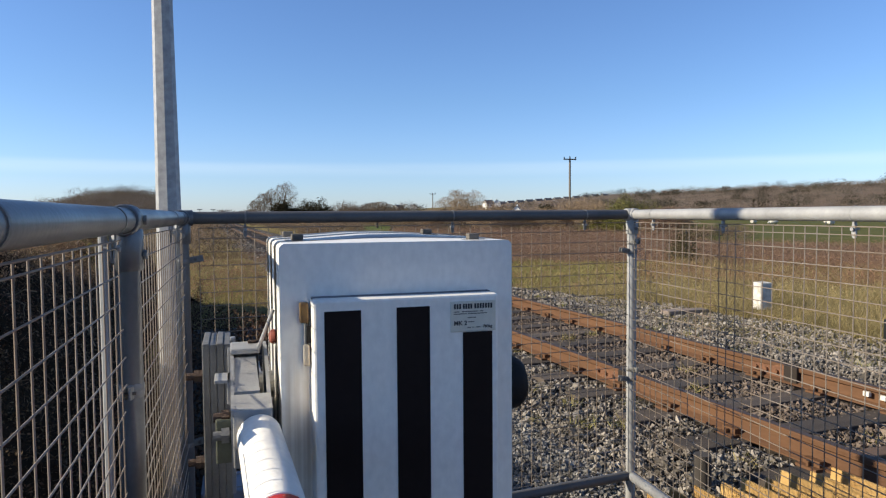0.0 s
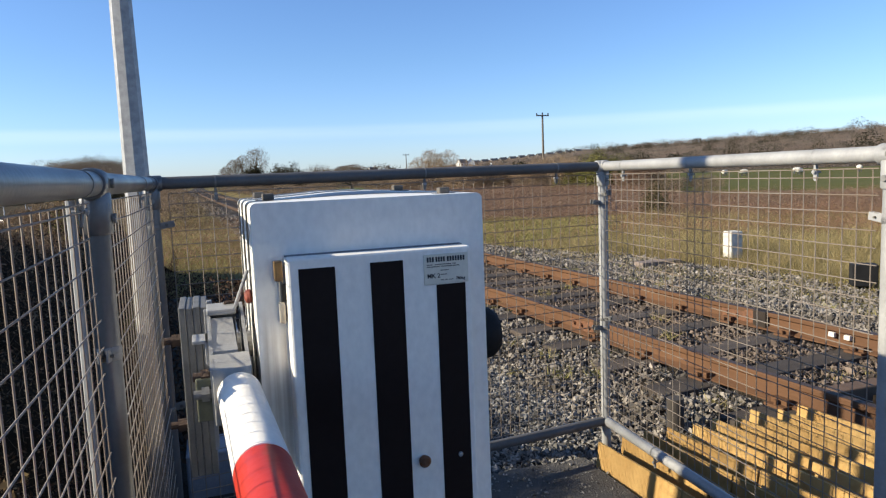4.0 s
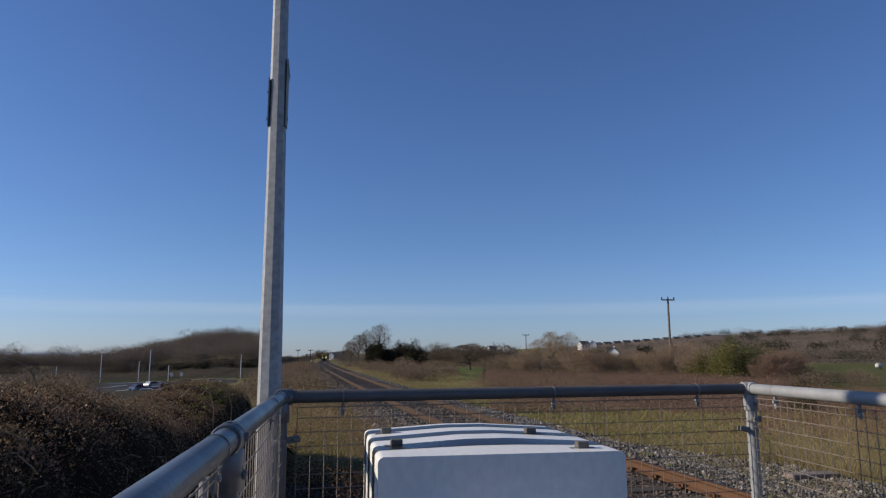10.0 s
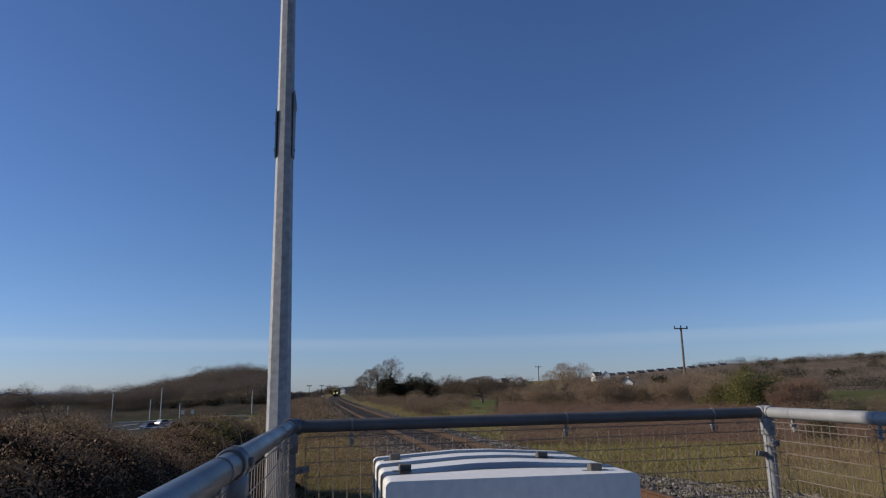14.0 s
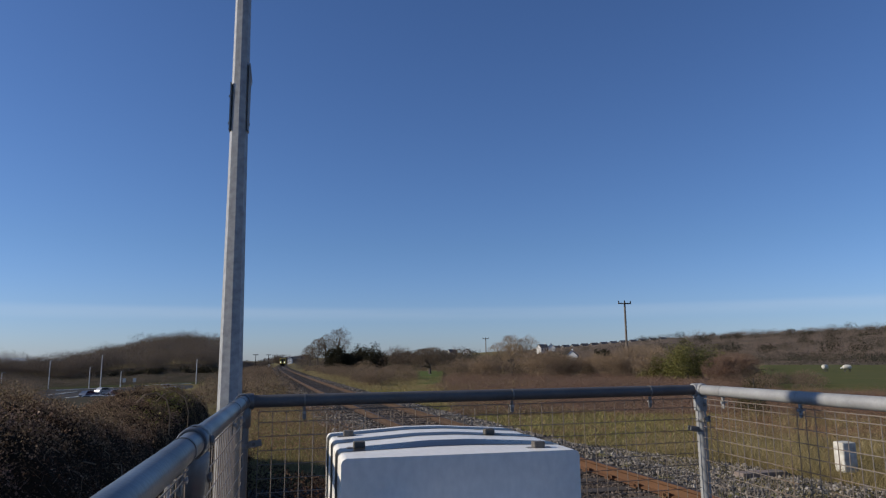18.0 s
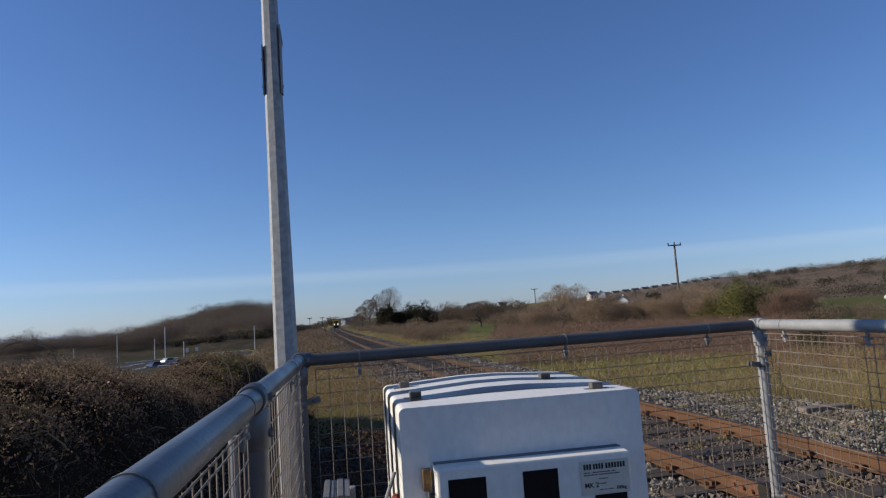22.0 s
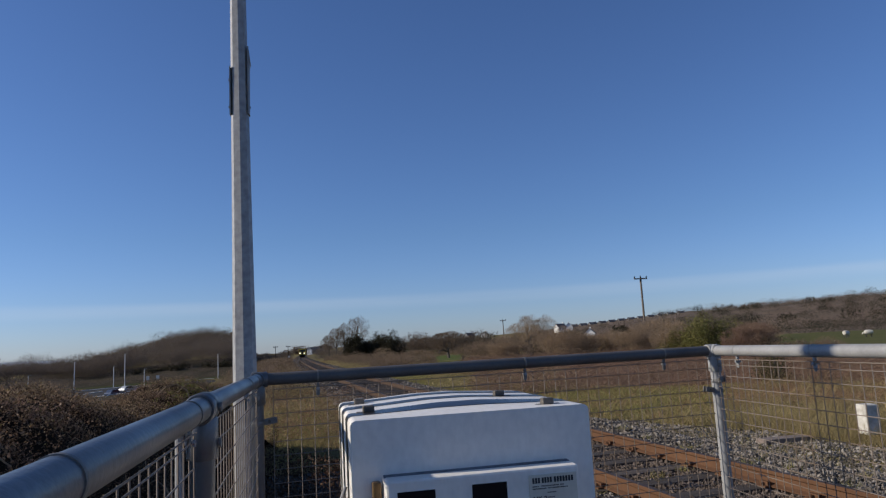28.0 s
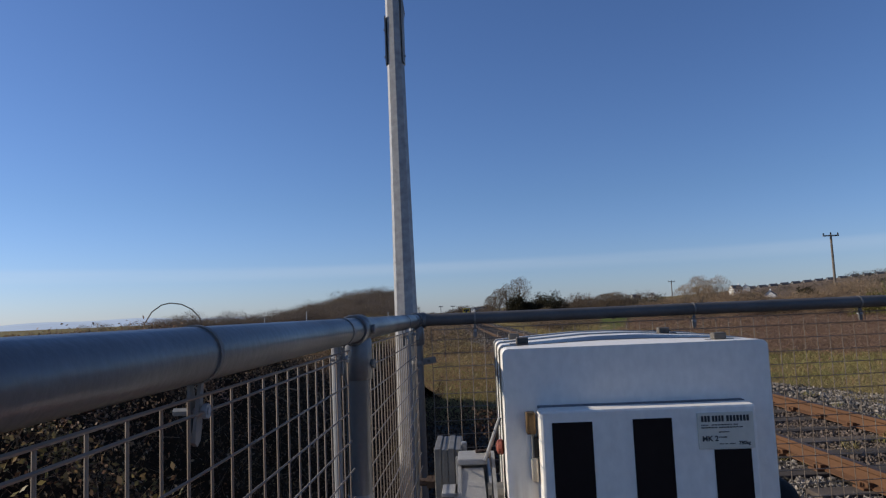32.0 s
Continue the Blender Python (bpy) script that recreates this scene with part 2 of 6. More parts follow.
def stained(name, base, dirt, x0, x1, top):
    """White paint with brown run-off in a strip below a fitting; places in the thing's own metres."""
    m = mat(name, base, 0.38, 0, tuple(c * 0.955 for c in base), 2.2, 0.9, 40, 0.02, stretch=(1.5, 1.5, 0.9))
    nt = m.node_tree
    L, N = nt.links, nt.nodes
    b = N["Principled BSDF"]
    src = b.inputs["Base Color"].links[0].from_socket
    tc = N.new("ShaderNodeTexCoord")
    sep = N.new("ShaderNodeSeparateXYZ")
    L.new(tc.outputs["Object"], sep.inputs["Vector"])

    def ramp(out, a, c):
        q = N.new("ShaderNodeMapRange")
        q.interpolation_type = "SMOOTHSTEP"
        q.inputs["From Min"].default_value, q.inputs["From Max"].default_value = a, c
        L.new(out, q.inputs["Value"])
        return q.outputs["Result"]

    def times(p, q):
        n = N.new("ShaderNodeMath")
        n.operation = "MULTIPLY"
        L.new(p, n.inputs[0])
        if isinstance(q, float):
            n.inputs[1].default_value = q
        else:
            L.new(q, n.inputs[1])
        return n.outputs["Value"]

    mp = N.new("ShaderNodeMapping")
    mp.inputs["Scale"].default_value = (60, 60, 1.2)
    L.new(tc.outputs["Object"], mp.inputs["Vector"])
    run = N.new("ShaderNodeTexNoise")
    run.inputs["Scale"].default_value, run.inputs["Detail"].default_value = 1.0, 3
    L.new(mp.outputs["Vector"], run.inputs["Vector"])
    mask = times(ramp(sep.outputs["X"], x0, x0 + 0.015), ramp(sep.outputs["X"], x1, x1 - 0.02))
    mask = times(times(mask, ramp(sep.outputs["Z"], top, top - 0.12)), ramp(run.outputs["Fac"], 0.25, 0.7))
    mx = N.new("ShaderNodeMix")
    mx.data_type = "RGBA"
    mx.inputs["B"].default_value = (*dirt, 1)
    L.new(times(mask, 0.75), mx.inputs["Factor"])
    L.new(src, mx.inputs["A"])
    L.new(mx.outputs["Result"], b.inputs["Base Color"])
    return m


def glow(name, colour, strength):
    m = bpy.data.materials.new(name)
    m.use_nodes = True
    b = m.node_tree.nodes["Principled BSDF"]
    b.inputs["Base Color"].default_value = (*colour, 1)
    b.inputs["Emission Color"].default_value = (*colour, 1)
    b.inputs["Emission Strength"].default_value = strength
    return m


GALV = mat("galvanised_steel", (0.37, 0.365, 0.36), 0.5, 0.1, (0.23, 0.23, 0.23), 9, 0.9, 90, 0.08, spec=0.4)
# darker copies for rails seen from their unlit side; that shade is in the colour
GALV_UNLIT = mat("unlit_side_galvanised_steel", (0.155, 0.16, 0.17), 0.36, 0.4, (0.085, 0.085, 0.088), 5, 0.9, 90, 0.05, spec=0.5)
GALV_REAR = mat("unlit_rear_galvanised_steel", (0.115, 0.113, 0.115), 0.5, 0.0, (0.08, 0.075, 0.072), 7, 0.9, 90, 0.1, spec=0.4)
GALV_DULL = mat("weathered_galvanised_steel", (0.25, 0.245, 0.235), 0.58, 0.4, (0.16, 0.155, 0.15), 14, 0.9, 120, 0.12, spec=0.3)
WIRE = mat("galvanised_wire", (0.27, 0.24, 0.21), 0.55, 0.2, (0.18, 0.125, 0.085), 3, 1.0, 50, 0, spec=0.3)
WHITE = mat("white_gloss_paint", (0.88, 0.845, 0.785), 0.38, 0, (0.84, 0.80, 0.735), 2.2, 0.9, 40, 0.02, stretch=(1.5, 1.5, 0.9))
WHITE_OLD = mat("dirty_white_paint", (0.68, 0.67, 0.64), 0.5, 0, (0.50, 0.46, 0.40), 5, 0.9, 40, 0.1)
BLACK = mat("black_vinyl", (0.016, 0.011, 0.0105), 0.5, 0, (0.022, 0.016, 0.015), 5, 0.9, 50, 0.03, spec=0.06)
GLOSS_BLACK = mat("glossy_black_paint", (0.016, 0.014, 0.014), 0.28, 0, (0.03, 0.027, 0.026), 5, 0.9, 50, 0.03, spec=0.5)
RUBBER = mat("black_rubber", (0.014, 0.014, 0.015), 0.65, spec=0.2)
RED = mat("red_reflective_paint", (0.50, 0.03, 0.015), 0.35, 0, (0.38, 0.025, 0.015), 7, 0.8, 40, 0.05)
RUST = mat("rusty_rail_steel", (0.134, 0.069, 0.037), 0.85, 0.0, (0.09, 0.048, 0.029), 5, 0.9, 45, 0.25, stretch=(1, 0.3, 1), spec=0.15)
RUST_DULL = mat("dull_rail_steel", (0.088, 0.058, 0.041), 0.85, 0.0, (0.06, 0.041, 0.031), 5, 0.9, 45, 0.25, stretch=(1, 0.3, 1), spec=0.1)
HEAD = mat("worn_rail_head", (0.085, 0.062, 0.052), 0.6, 0.2, (0.055, 0.04, 0.033), 8, 0.8, 60, 0.1, stretch=(1, 0.15, 1), spec=0.2)
RUSTY = mat("rusty_bolt", (0.20, 0.085, 0.04), 0.8, 0.2, (0.10, 0.05, 0.03), 30, 0.9, 120, 0.3)
BRASS = mat("weathered_brass", (0.24, 0.145, 0.06), 0.5, 0.5, (0.09, 0.055, 0.03), 40, 0.9, 120, 0.1)
CONC = mat("concrete", (0.34, 0.33, 0.31), 0.85, 0, (0.25, 0.24, 0.22), 6, 0.9, 70, 0.3)
SLEEPER = mat("weathered_timber_sleeper", (0.085, 0.066, 0.052), 0.9, 0, (0.042, 0.032, 0.026), 3, 0.9, 40, 0.4, obj=0.3, stretch=(0.3, 2.5, 2))
STONE = mat("ballast_stone", (0.235, 0.212, 0.188), 0.9, 0, (0.115, 0.098, 0.082), 2.0, 0.8, 30, 0.25, island=0.75, spec=0.2)
STONE_BR = mat("rust_stained_ballast", (0.15, 0.115, 0.092), 0.92, 0, (0.085, 0.063, 0.05), 2.0, 0.8, 30, 0.25, island=0.6)
STONE_GREY = mat("grey_gravel_stone", (0.24, 0.228, 0.212), 0.9, 0, (0.13, 0.122, 0.113), 2.0, 0.8, 30, 0.25, island=0.75, spec=0.2)
CREOSOTE = mat("dark_creosoted_timber", (0.028, 0.02, 0.015), 0.9, 0, (0.015, 0.012, 0.01), 3, 0.9, 40, 0.3, obj=0.25, stretch=(3, 0.5, 3), spec=0.1)
JOINT = mat("black_insulated_joint", (0.022, 0.018, 0.016), 0.7, 0, (0.035, 0.026, 0.02), 12, 0.9, 60, 0.3, spec=0.2)
BED = mat("ballast_bed", (0.085, 0.07, 0.058), 0.95, 0, (0.045, 0.037, 0.031), 9, 1.0, 60, 0.8, spec=0.05)
YELLOW = mat("yellow_treated_timber", (0.52, 0.335, 0.13), 0.75, 0, (0.31, 0.175, 0.06), 5, 1.0, 45, 0.3, obj=0.18, stretch=(2, 1.4, 0.8), spec=0.2)
TIMBER = mat("brown_timber", (0.12, 0.07, 0.042), 0.85, 0, (0.08, 0.05, 0.033), 3, 0.9, 40, 0.3, obj=0.25, stretch=(3, 0.5, 3))
FIXING = mat("grey_fixing", (0.16, 0.15, 0.135), 0.7, 0.3, (0.10, 0.085, 0.07), 30, 0.9, 90, 0.2)
POLEWOOD = mat("pole_wood", (0.16, 0.13, 0.105), 0.85)
ASPHALT = mat("asphalt", (0.06, 0.058, 0.057), 0.9, 0, (0.042, 0.041, 0.041), 0.4, 0.9, 30, 0.2, spec=0.1)

# ------------------------------------------------------------------ the lie of the land
TRACK = [(-60, 7.8), (-30, 5.9), (0, 4.17), (7, 3.79), (14, 3.41), (22, 2.97), (36, 2.28), (60, 1.35), (100, 0.2), (150, -0.7), (250, -1.7), (350, -2.35), (500, -3.1), (900, -5.0)]


def track_x(y):
    """The middle of the track: a smooth line through TRACK."""
    ys, xs = np.array([p[0] for p in TRACK], float), np.array([p[1] for p in TRACK], float)
    s = np.gradient(xs, ys)
    y = np.clip(np.asarray(y, float), ys[0], ys[-1] - 1e-6)
    k = np.searchsorted(ys, y, side="right") - 1
    h = ys[k + 1] - ys[k]
    t = (y - ys[k]) / h
    return (2 * t**3 - 3 * t**2 + 1) * xs[k] + (t**3 - 2 * t**2 + t) * h * s[k] + (3 * t**2 - 2 * t**3) * xs[k + 1] + (t**3 - t**2) * h * s[k + 1]


def smooth01(v, a, b):
    t = np.clip((np.asarray(v, float) - a) / (b - a), 0, 1)
    return t * t * (3 - 2 * t)


def track_z(y):
    return -1.0 * smooth01(y, 40, 380)


def wave(x, y, seed=0.0):
    return (np.sin(x * 0.9 + seed) * np.cos(y * 1.1 + 2 * seed) + 0.5 * np.sin(2.3 * x + 1.7 * y + seed)) / 1.5


def land(x, y):
    """Height of the ground."""
    x, y = np.asarray(x, float), np.asarray(y, float)
    r = np.hypot(x, y)
    az = np.degrees(np.arctan2(x, y))
    off = x - track_x(y)
    z = -0.26 + 0.05 * wave(x * 0.7, y * 0.7) + 0.25 * wave(x * 0.06, y * 0.06, 1.3) * smooth01(r, 20, 90)
    left = smooth01(-off, 5, 14) * smooth01(y, 4, 30)
    z = z - left * (0.5 + 3.2 * smooth01(r, 25, 160))
    z = z - 2.1 * left * smooth01(r, 60, 140) * (1 - smooth01(r, 232, 272)) * smooth01(-az, 3, 7)
    z = z - 0.9 * smooth01(r, 60, 300) * (1 - left)
    hill = np.interp(az, [-180, -60, -38, -24, -15, -11, -5, -2, 0, 10, 20, 24, 30, 36, 45, 52, 62, 100, 180], [6, 6, 4, 4, 4, 4, 4, 4, 5, 9, 13.5, 17.5, 24, 28, 29.5, 32.5, 33, 34, 6])
    start = np.interp(az, [-180, -20, -12, -3, 0, 15, 20, 22, 31, 33, 45, 180], [260, 260, 300, 320, 430, 380, 300, 220, 255, 330, 260, 260])
    z = z + hill * smooth01(r, start, start + 620)
    z = z + np.interp(az, [-16.2, -15.1, -14.1, -12.7, -11.5, -9.9, -7.8, -5.6, -4.7], [0, 1.6, 5.0, 7.2, 8.9, 12.6, 13.1, 13.4, 0]) * np.exp(-(((r - 420) / 110) ** 2))
    near = 1 - smooth01(np.abs(off), 3.5, 9)
    return z * (1 - near) + (track_z(y) - 0.34) * near


def ground_sheet():
    az = np.radians(np.r_[np.linspace(-180, -40, 40, endpoint=False), np.linspace(-40, 75, 231), np.linspace(80, 175, 20)])
    rr = np.r_[0.0, np.geomspace(0.6, 4700, 120)]
    v, faces = [], []
    for r in rr:
        x, y = r * np.sin(az), r * np.cos(az)
        v += list(zip(x, y, land(x, y)))
    n = len(az)
    for j in range(len(rr) - 1):
        for k in range(n):
            faces.append((j * n + k, (j + 1) * n + k, (j + 1) * n + (k + 1) % n, j * n + (k + 1) % n))
    me = mesh_of("ground", v, faces, GROUND, True)
    return tagged(new("ground", fixed(me)), "rough ground of dry winter grass and brown scrub", "ground", kind="structure")


def ground_material():
    m = mat("dry_winter_grass", (0.21, 0.165, 0.08), 0.95, 0, (0.12, 0.105, 0.042), 0.5, 1.0, 14, 0.5, spec=0.05)
    return m


GROUND = ground_material()
ground_sheet()


def draped(name, x0, x1, y0, y1, n, m, material, lift, label, category, edge=None):
    """A patch of surface laid just over the ground; edge(x, y) bends its corners."""
    g = Geo()
    for j in range(m + 1):
        for k in range(n + 1):
            x, y = x0 + (x1 - x0) * k / n, y0 + (y1 - y0) * j / m
            if edge:
                x, y = edge(x, y)
            rim = j in (0, m) or k in (0, n)
            g.v.append((x, y, float(land(x, y)) + (-0.25 if rim else lift)))
    for j in range(m):
        for k in range(n):
            g.f.append((j * (n + 1) + k, j * (n + 1) + k + 1, (j + 1) * (n + 1) + k + 1, (j + 1) * (n + 1) + k))
    return tagged(piece(name, g, material, smooth=True), label, category, kind="structure")


PASTURE = mat("green_pasture", (0.072, 0.085, 0.024), 0.95, 0, (0.125, 0.112, 0.042), 0.35, 1.0, 3, 0.6, spec=0.05)


def polar(x, y):
    """x as an azimuth in degrees, y as a distance."""
    return y * math.sin(radians(x)), y * math.cos(radians(x))


draped("pasture", 37, 66, 38, 185, 40, 40, PASTURE, 0.12, "grazed green pasture field on the slope", "field", polar)
draped("pasture", 10.4, 13.1, 42, 110, 10, 16, mat("bright_pasture", (0.075, 0.105, 0.026), 0.95, 0, (0.105, 0.115, 0.038), 0.35, 1.0, 3, 0.6, spec=0.05), 0.15, "small green field seen under a tree", "field", polar)
draped("car_park", -18.2, -6.9, 88, 226, 30, 20, ASPHALT, 0.15, "grey asphalt car park below the railway", "car park", polar)
SCRUB_FLOOR = mat("scrub_floor", (0.075, 0.06, 0.042), 0.95, 0, (0.045, 0.042, 0.028), 0.15, 1.0, 2, 0.4, spec=0.03)
draped("scrub_floor", -40, -4.5, 231.5, 300, 60, 26, SCRUB_FLOOR, 0.6, "dark floor of scrub below the wood", "scrub floor", polar)
draped("scrub_floor", -40, -18.4, 30, 226, 24, 24, SCRUB_FLOOR, 0.12, "dark brambles and scrub beside the car park", "scrub floor", polar)
draped("scrub_floor", -18.2, -7.6, 16, 86, 16, 16, SCRUB_FLOOR, 0.1, "dark bramble bank before the car park", "scrub floor", polar)
draped("verge", -21, -4.5, 227, 231, 30, 3, mat("dull_green_verge", (0.055, 0.068, 0.028), 0.95, 0, (0.08, 0.08, 0.04), 0.3, 1.0, 3, 0.4, spec=0.05), 0.5, "green grass verge behind the car park", "verge", polar)

g = Geo()
for k in range(61):
    az = -62 + 62 * k / 60
    el = (0.36 + 0.16 * math.sin(az * 0.21 + 1.2) + 0.05 * math.sin(az * 0.9)) * (1 - float(smooth01(az, -17, -11)))
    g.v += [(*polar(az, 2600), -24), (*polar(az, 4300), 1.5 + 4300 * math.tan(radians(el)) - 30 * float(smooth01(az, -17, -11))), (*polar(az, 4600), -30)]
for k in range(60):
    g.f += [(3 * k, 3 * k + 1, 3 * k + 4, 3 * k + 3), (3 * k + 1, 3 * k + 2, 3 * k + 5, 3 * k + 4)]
# the pale blue of distance haze is put into the hills' base colour
tagged(piece("far_hills", g, mat("haze_painted_hills", (0.50, 0.60, 0.72), 1.0, 0, (0.46, 0.56, 0.68), 0.002, 0.8, 0.01, 0, spec=0.0), smooth=True), "far hills on the horizon with pale blue haze in their colour", "hills", kind="structure")

# ------------------------------------------------------------------ railway
def strip(name, prof, y0, y1, step, material, label, category, zf=None, parent=None, kind="structure", smooth=False):
    """A cross-section prof of (offset from the track's middle, z) drawn along the track."""
    ys = []
    y = y0
    while y < y1:
        ys.append(y)
        y += step * (1 + max(0, y) / 12)
    ys.append(y1)
    g = Geo()
    n = len(prof)
    for y in ys:
        c, s = float(track_x(y)), float(track_x(y + 0.5) - track_x(y - 0.5))
        for o, z in prof:
            g.v.append((c + o * math.cos(math.atan(s)), y - o * math.sin(math.atan(s)), z + float(track_z(y))))
    for j in range(len(ys) - 1):
        for k in range(n - 1):
            g.f.append((j * n + k, j * n + k + 1, (j + 1) * n + k + 1, (j + 1) * n + k))
    ob = piece(name, g, material, parent, smooth=smooth)
    if not parent:
        tagged(ob, label, category, kind=kind)
    elif label:
        tagged(ob, label)
    return ob


strip("ballast_bed", [(-3.4, -0.34), (-2.5, -0.26), (-1.7, -0.235), (-1.3, -0.225), (-0.9, -0.21), (1.3, -0.205), (1.7, -0.19), (2.3, -0.27), (2.9, -0.37)], -30, 700, 0.5, BED, "grey crushed stone ballast bed under the rails", "ballast")
# the gravelled compound, between the track and the road
g = Geo()
for j in range(31):
    for k in range(31):
        x, y = -0.45 + 3.2 * k / 30, -3.0 + 7.4 * j / 30
        g.v.append((x, y, -0.185 + 0.012 * float(wave(x * 5, y * 5)) - 0.11 * float(smooth01(x, 1.5, 2.5))))
for j in range(30):
    for k in range(30):
        g.f.append((j * 31 + k, j * 31 + k + 1, (j + 1) * 31 + k + 1, (j + 1) * 31 + k))
tagged(piece("gravel", g, BED, smooth=True), "grey gravel beyond the barrier compound", "gravel", kind="structure")
g = Geo()
xs = [-0.262, -0.26] + [-0.26 + 1.95 * k / 20 for k in range(1, 20)] + [1.69, 1.70]
ys = [-3.102, -3.1] + [-3.1 + 4.58 * j / 45 for j in range(1, 45)] + [1.48, 1.495]
for j, y in enumerate(ys):
    for k, x in enumerate(xs):
        rim = j in (0, len(ys) - 1) or k in (0, len(xs) - 1)
        g.v.append((x, y + 0.012 * float(wave(x * 9, 3.0)), -0.26 if rim else -0.13 + 0.004 * float(wave(x * 7, y * 7))))
c = len(xs)
for j in range(len(ys) - 1):
    for k in range(c - 1):
        g.f.append((j * c + k, j * c + k + 1, (j + 1) * c + k + 1, (j + 1) * c + k))
tagged(piece("tarmac", g, mat("gritty_old_tarmac", (0.13, 0.122, 0.115), 0.92, 0, (0.075, 0.07, 0.066), 4, 0.9, 110, 0.7, spec=0.1), smooth=True), "dark gritty tarmac floor of the barrier compound", "tarmac", kind="structure")

RAIL = [(-0.070, -0.158), (-0.070, -0.148), (-0.012, -0.128), (-0.009, -0.05), (-0.034, -0.035), (-0.036, -0.008), (-0.028, 0.0), (0.028, 0.0), (0.036, -0.008), (0.034, -0.035), (0.009, -0.05), (0.012, -0.128), (0.070, -0.148), (0.070, -0.158)]
track = empty("railway_track", "single railway track with rusty rails on timber sleepers", "railway track", kind="structure")
for side in (-0.7525, 0.7525):
    strip("rail", [(side + o, z) for o, z in RAIL], -30, 9.2, 0.5, RUST, "orange-rusted steel rail", "", parent=track)
    strip("rail", [(side + o, z) for o, z in RAIL], 9.21, 520, 0.5, RUST_DULL, "dull brown steel rail", "", parent=track)
    strip("rail_head", [(side + o, z) for o, z in ((-0.027, 0.0015), (0.027, 0.0015))], -30, 520, 0.5, HEAD, "dull worn running surface", "", parent=track)

rng = np.random.default_rng(5)
sl = Geo().cbox(-1.3, 1.3, -0.125, 0.125, -0.13, 0, 0.012)
SL = fixed(mesh_of("sleeper", sl.v, sl.f, SLEEPER))
ch = Geo().box(-0.14, 0.14, -0.075, 0.075, 0, 0.018).box(-0.095, -0.05, -0.06, 0.06, 0.018, 0.055).box(0.05, 0.095, -0.06, 0.06, 0.018, 0.055).tube((-0.12, 0, 0.018), (-0.12, 0, 0.05), 0.014, 6).tube((0.12, 0, 0.018), (0.12, 0, 0.05), 0.014, 6)
CHAIR = fixed(mesh_of("rail_chair", ch.v, ch.f, RUST))
sleeper_ys = [-3.05 + 0.68 * k for k in range(70)]
for y in sleeper_ys:
    s = math.atan(float(track_x(y + 0.5) - track_x(y - 0.5)))
    ob = new("sleeper", SL)
    ob.parent = track
    ob.matrix_basis = pose(float(track_x(y)) + rng.uniform(-0.04, 0.04), y + rng.uniform(-0.03, 0.03), -0.158 + float(track_z(y)) + rng.uniform(-0.006, 0.0), 0, 0, -math.degrees(s) + rng.uniform(-1, 1))
    if y < 14:
        for side in (-0.7525, 0.7525):
            c = new("rail_chair", CHAIR)
            c.parent = track
            c.matrix_basis = pose(float(track_x(y)) + side, y, -0.16, 0, 0, -math.degrees(s))
far = Geo()
for k in range(70, 520):
    y = -3.05 + 0.68 * k
    far.box(float(track_x(y)) - 1.3, float(track_x(y)) + 1.3, y - 0.125, y + 0.125, float(track_z(y)) - 0.25, float(track_z(y)) - 0.155)
tagged(piece("sleeper_run", far, SLEEPER, track), "distant timber sleepers", kind="stuff")
# insulated joints on both rails: a black block between bolted fishplates
for side, y in ((-0.7525, 3.74), (0.7525, 3.42)):
    x = float(track_x(y)) + side
    jb = Geo()
    for k in (-1, 1):
        jb.cbox(x + min(k * 0.012, k * 0.042), x + max(k * 0.012, k * 0.042), y + 0.04, y + 0.46, -0.135, -0.012, 0.008)
        for q in range(3):
            jb.tube((x + k * 0.042, y + 0.12 + 0.13 * q, -0.08), (x + k * 0.066, y + 0.12 + 0.13 * q, -0.08), 0.018, 6)
    piece("joint_bar", jb, RUSTY, track, "rusty bolted rail joint bar")
    piece("insulated_joint", Geo().cbox(x - 0.05, x + 0.05, y - 0.11, y + 0.045, -0.15, 0.004, 0.008), JOINT, track, "black insulated rail joint")

for y in (2.64, 2.50):
    x = float(track_x(y)) + 0.7525
    piece("white_tag", Geo().cbox(x - 0.06, x - 0.03, y - 0.028, y + 0.028, -0.085, -0.045, 0.004), WHITE_OLD, track, "small white tag on the rail")

# broken stones, in one drift
OCTA = [(1, 0, 0), (-1, 0, 0), (0, 1, 0), (0, -1, 0), (0, 0, 1), (0, 0, -1)]
OCTA_F = [(0, 2, 4), (2, 1, 4), (1, 3, 4), (3, 0, 4), (2, 0, 5), (1, 2, 5), (3, 1, 5), (0, 3, 5)]


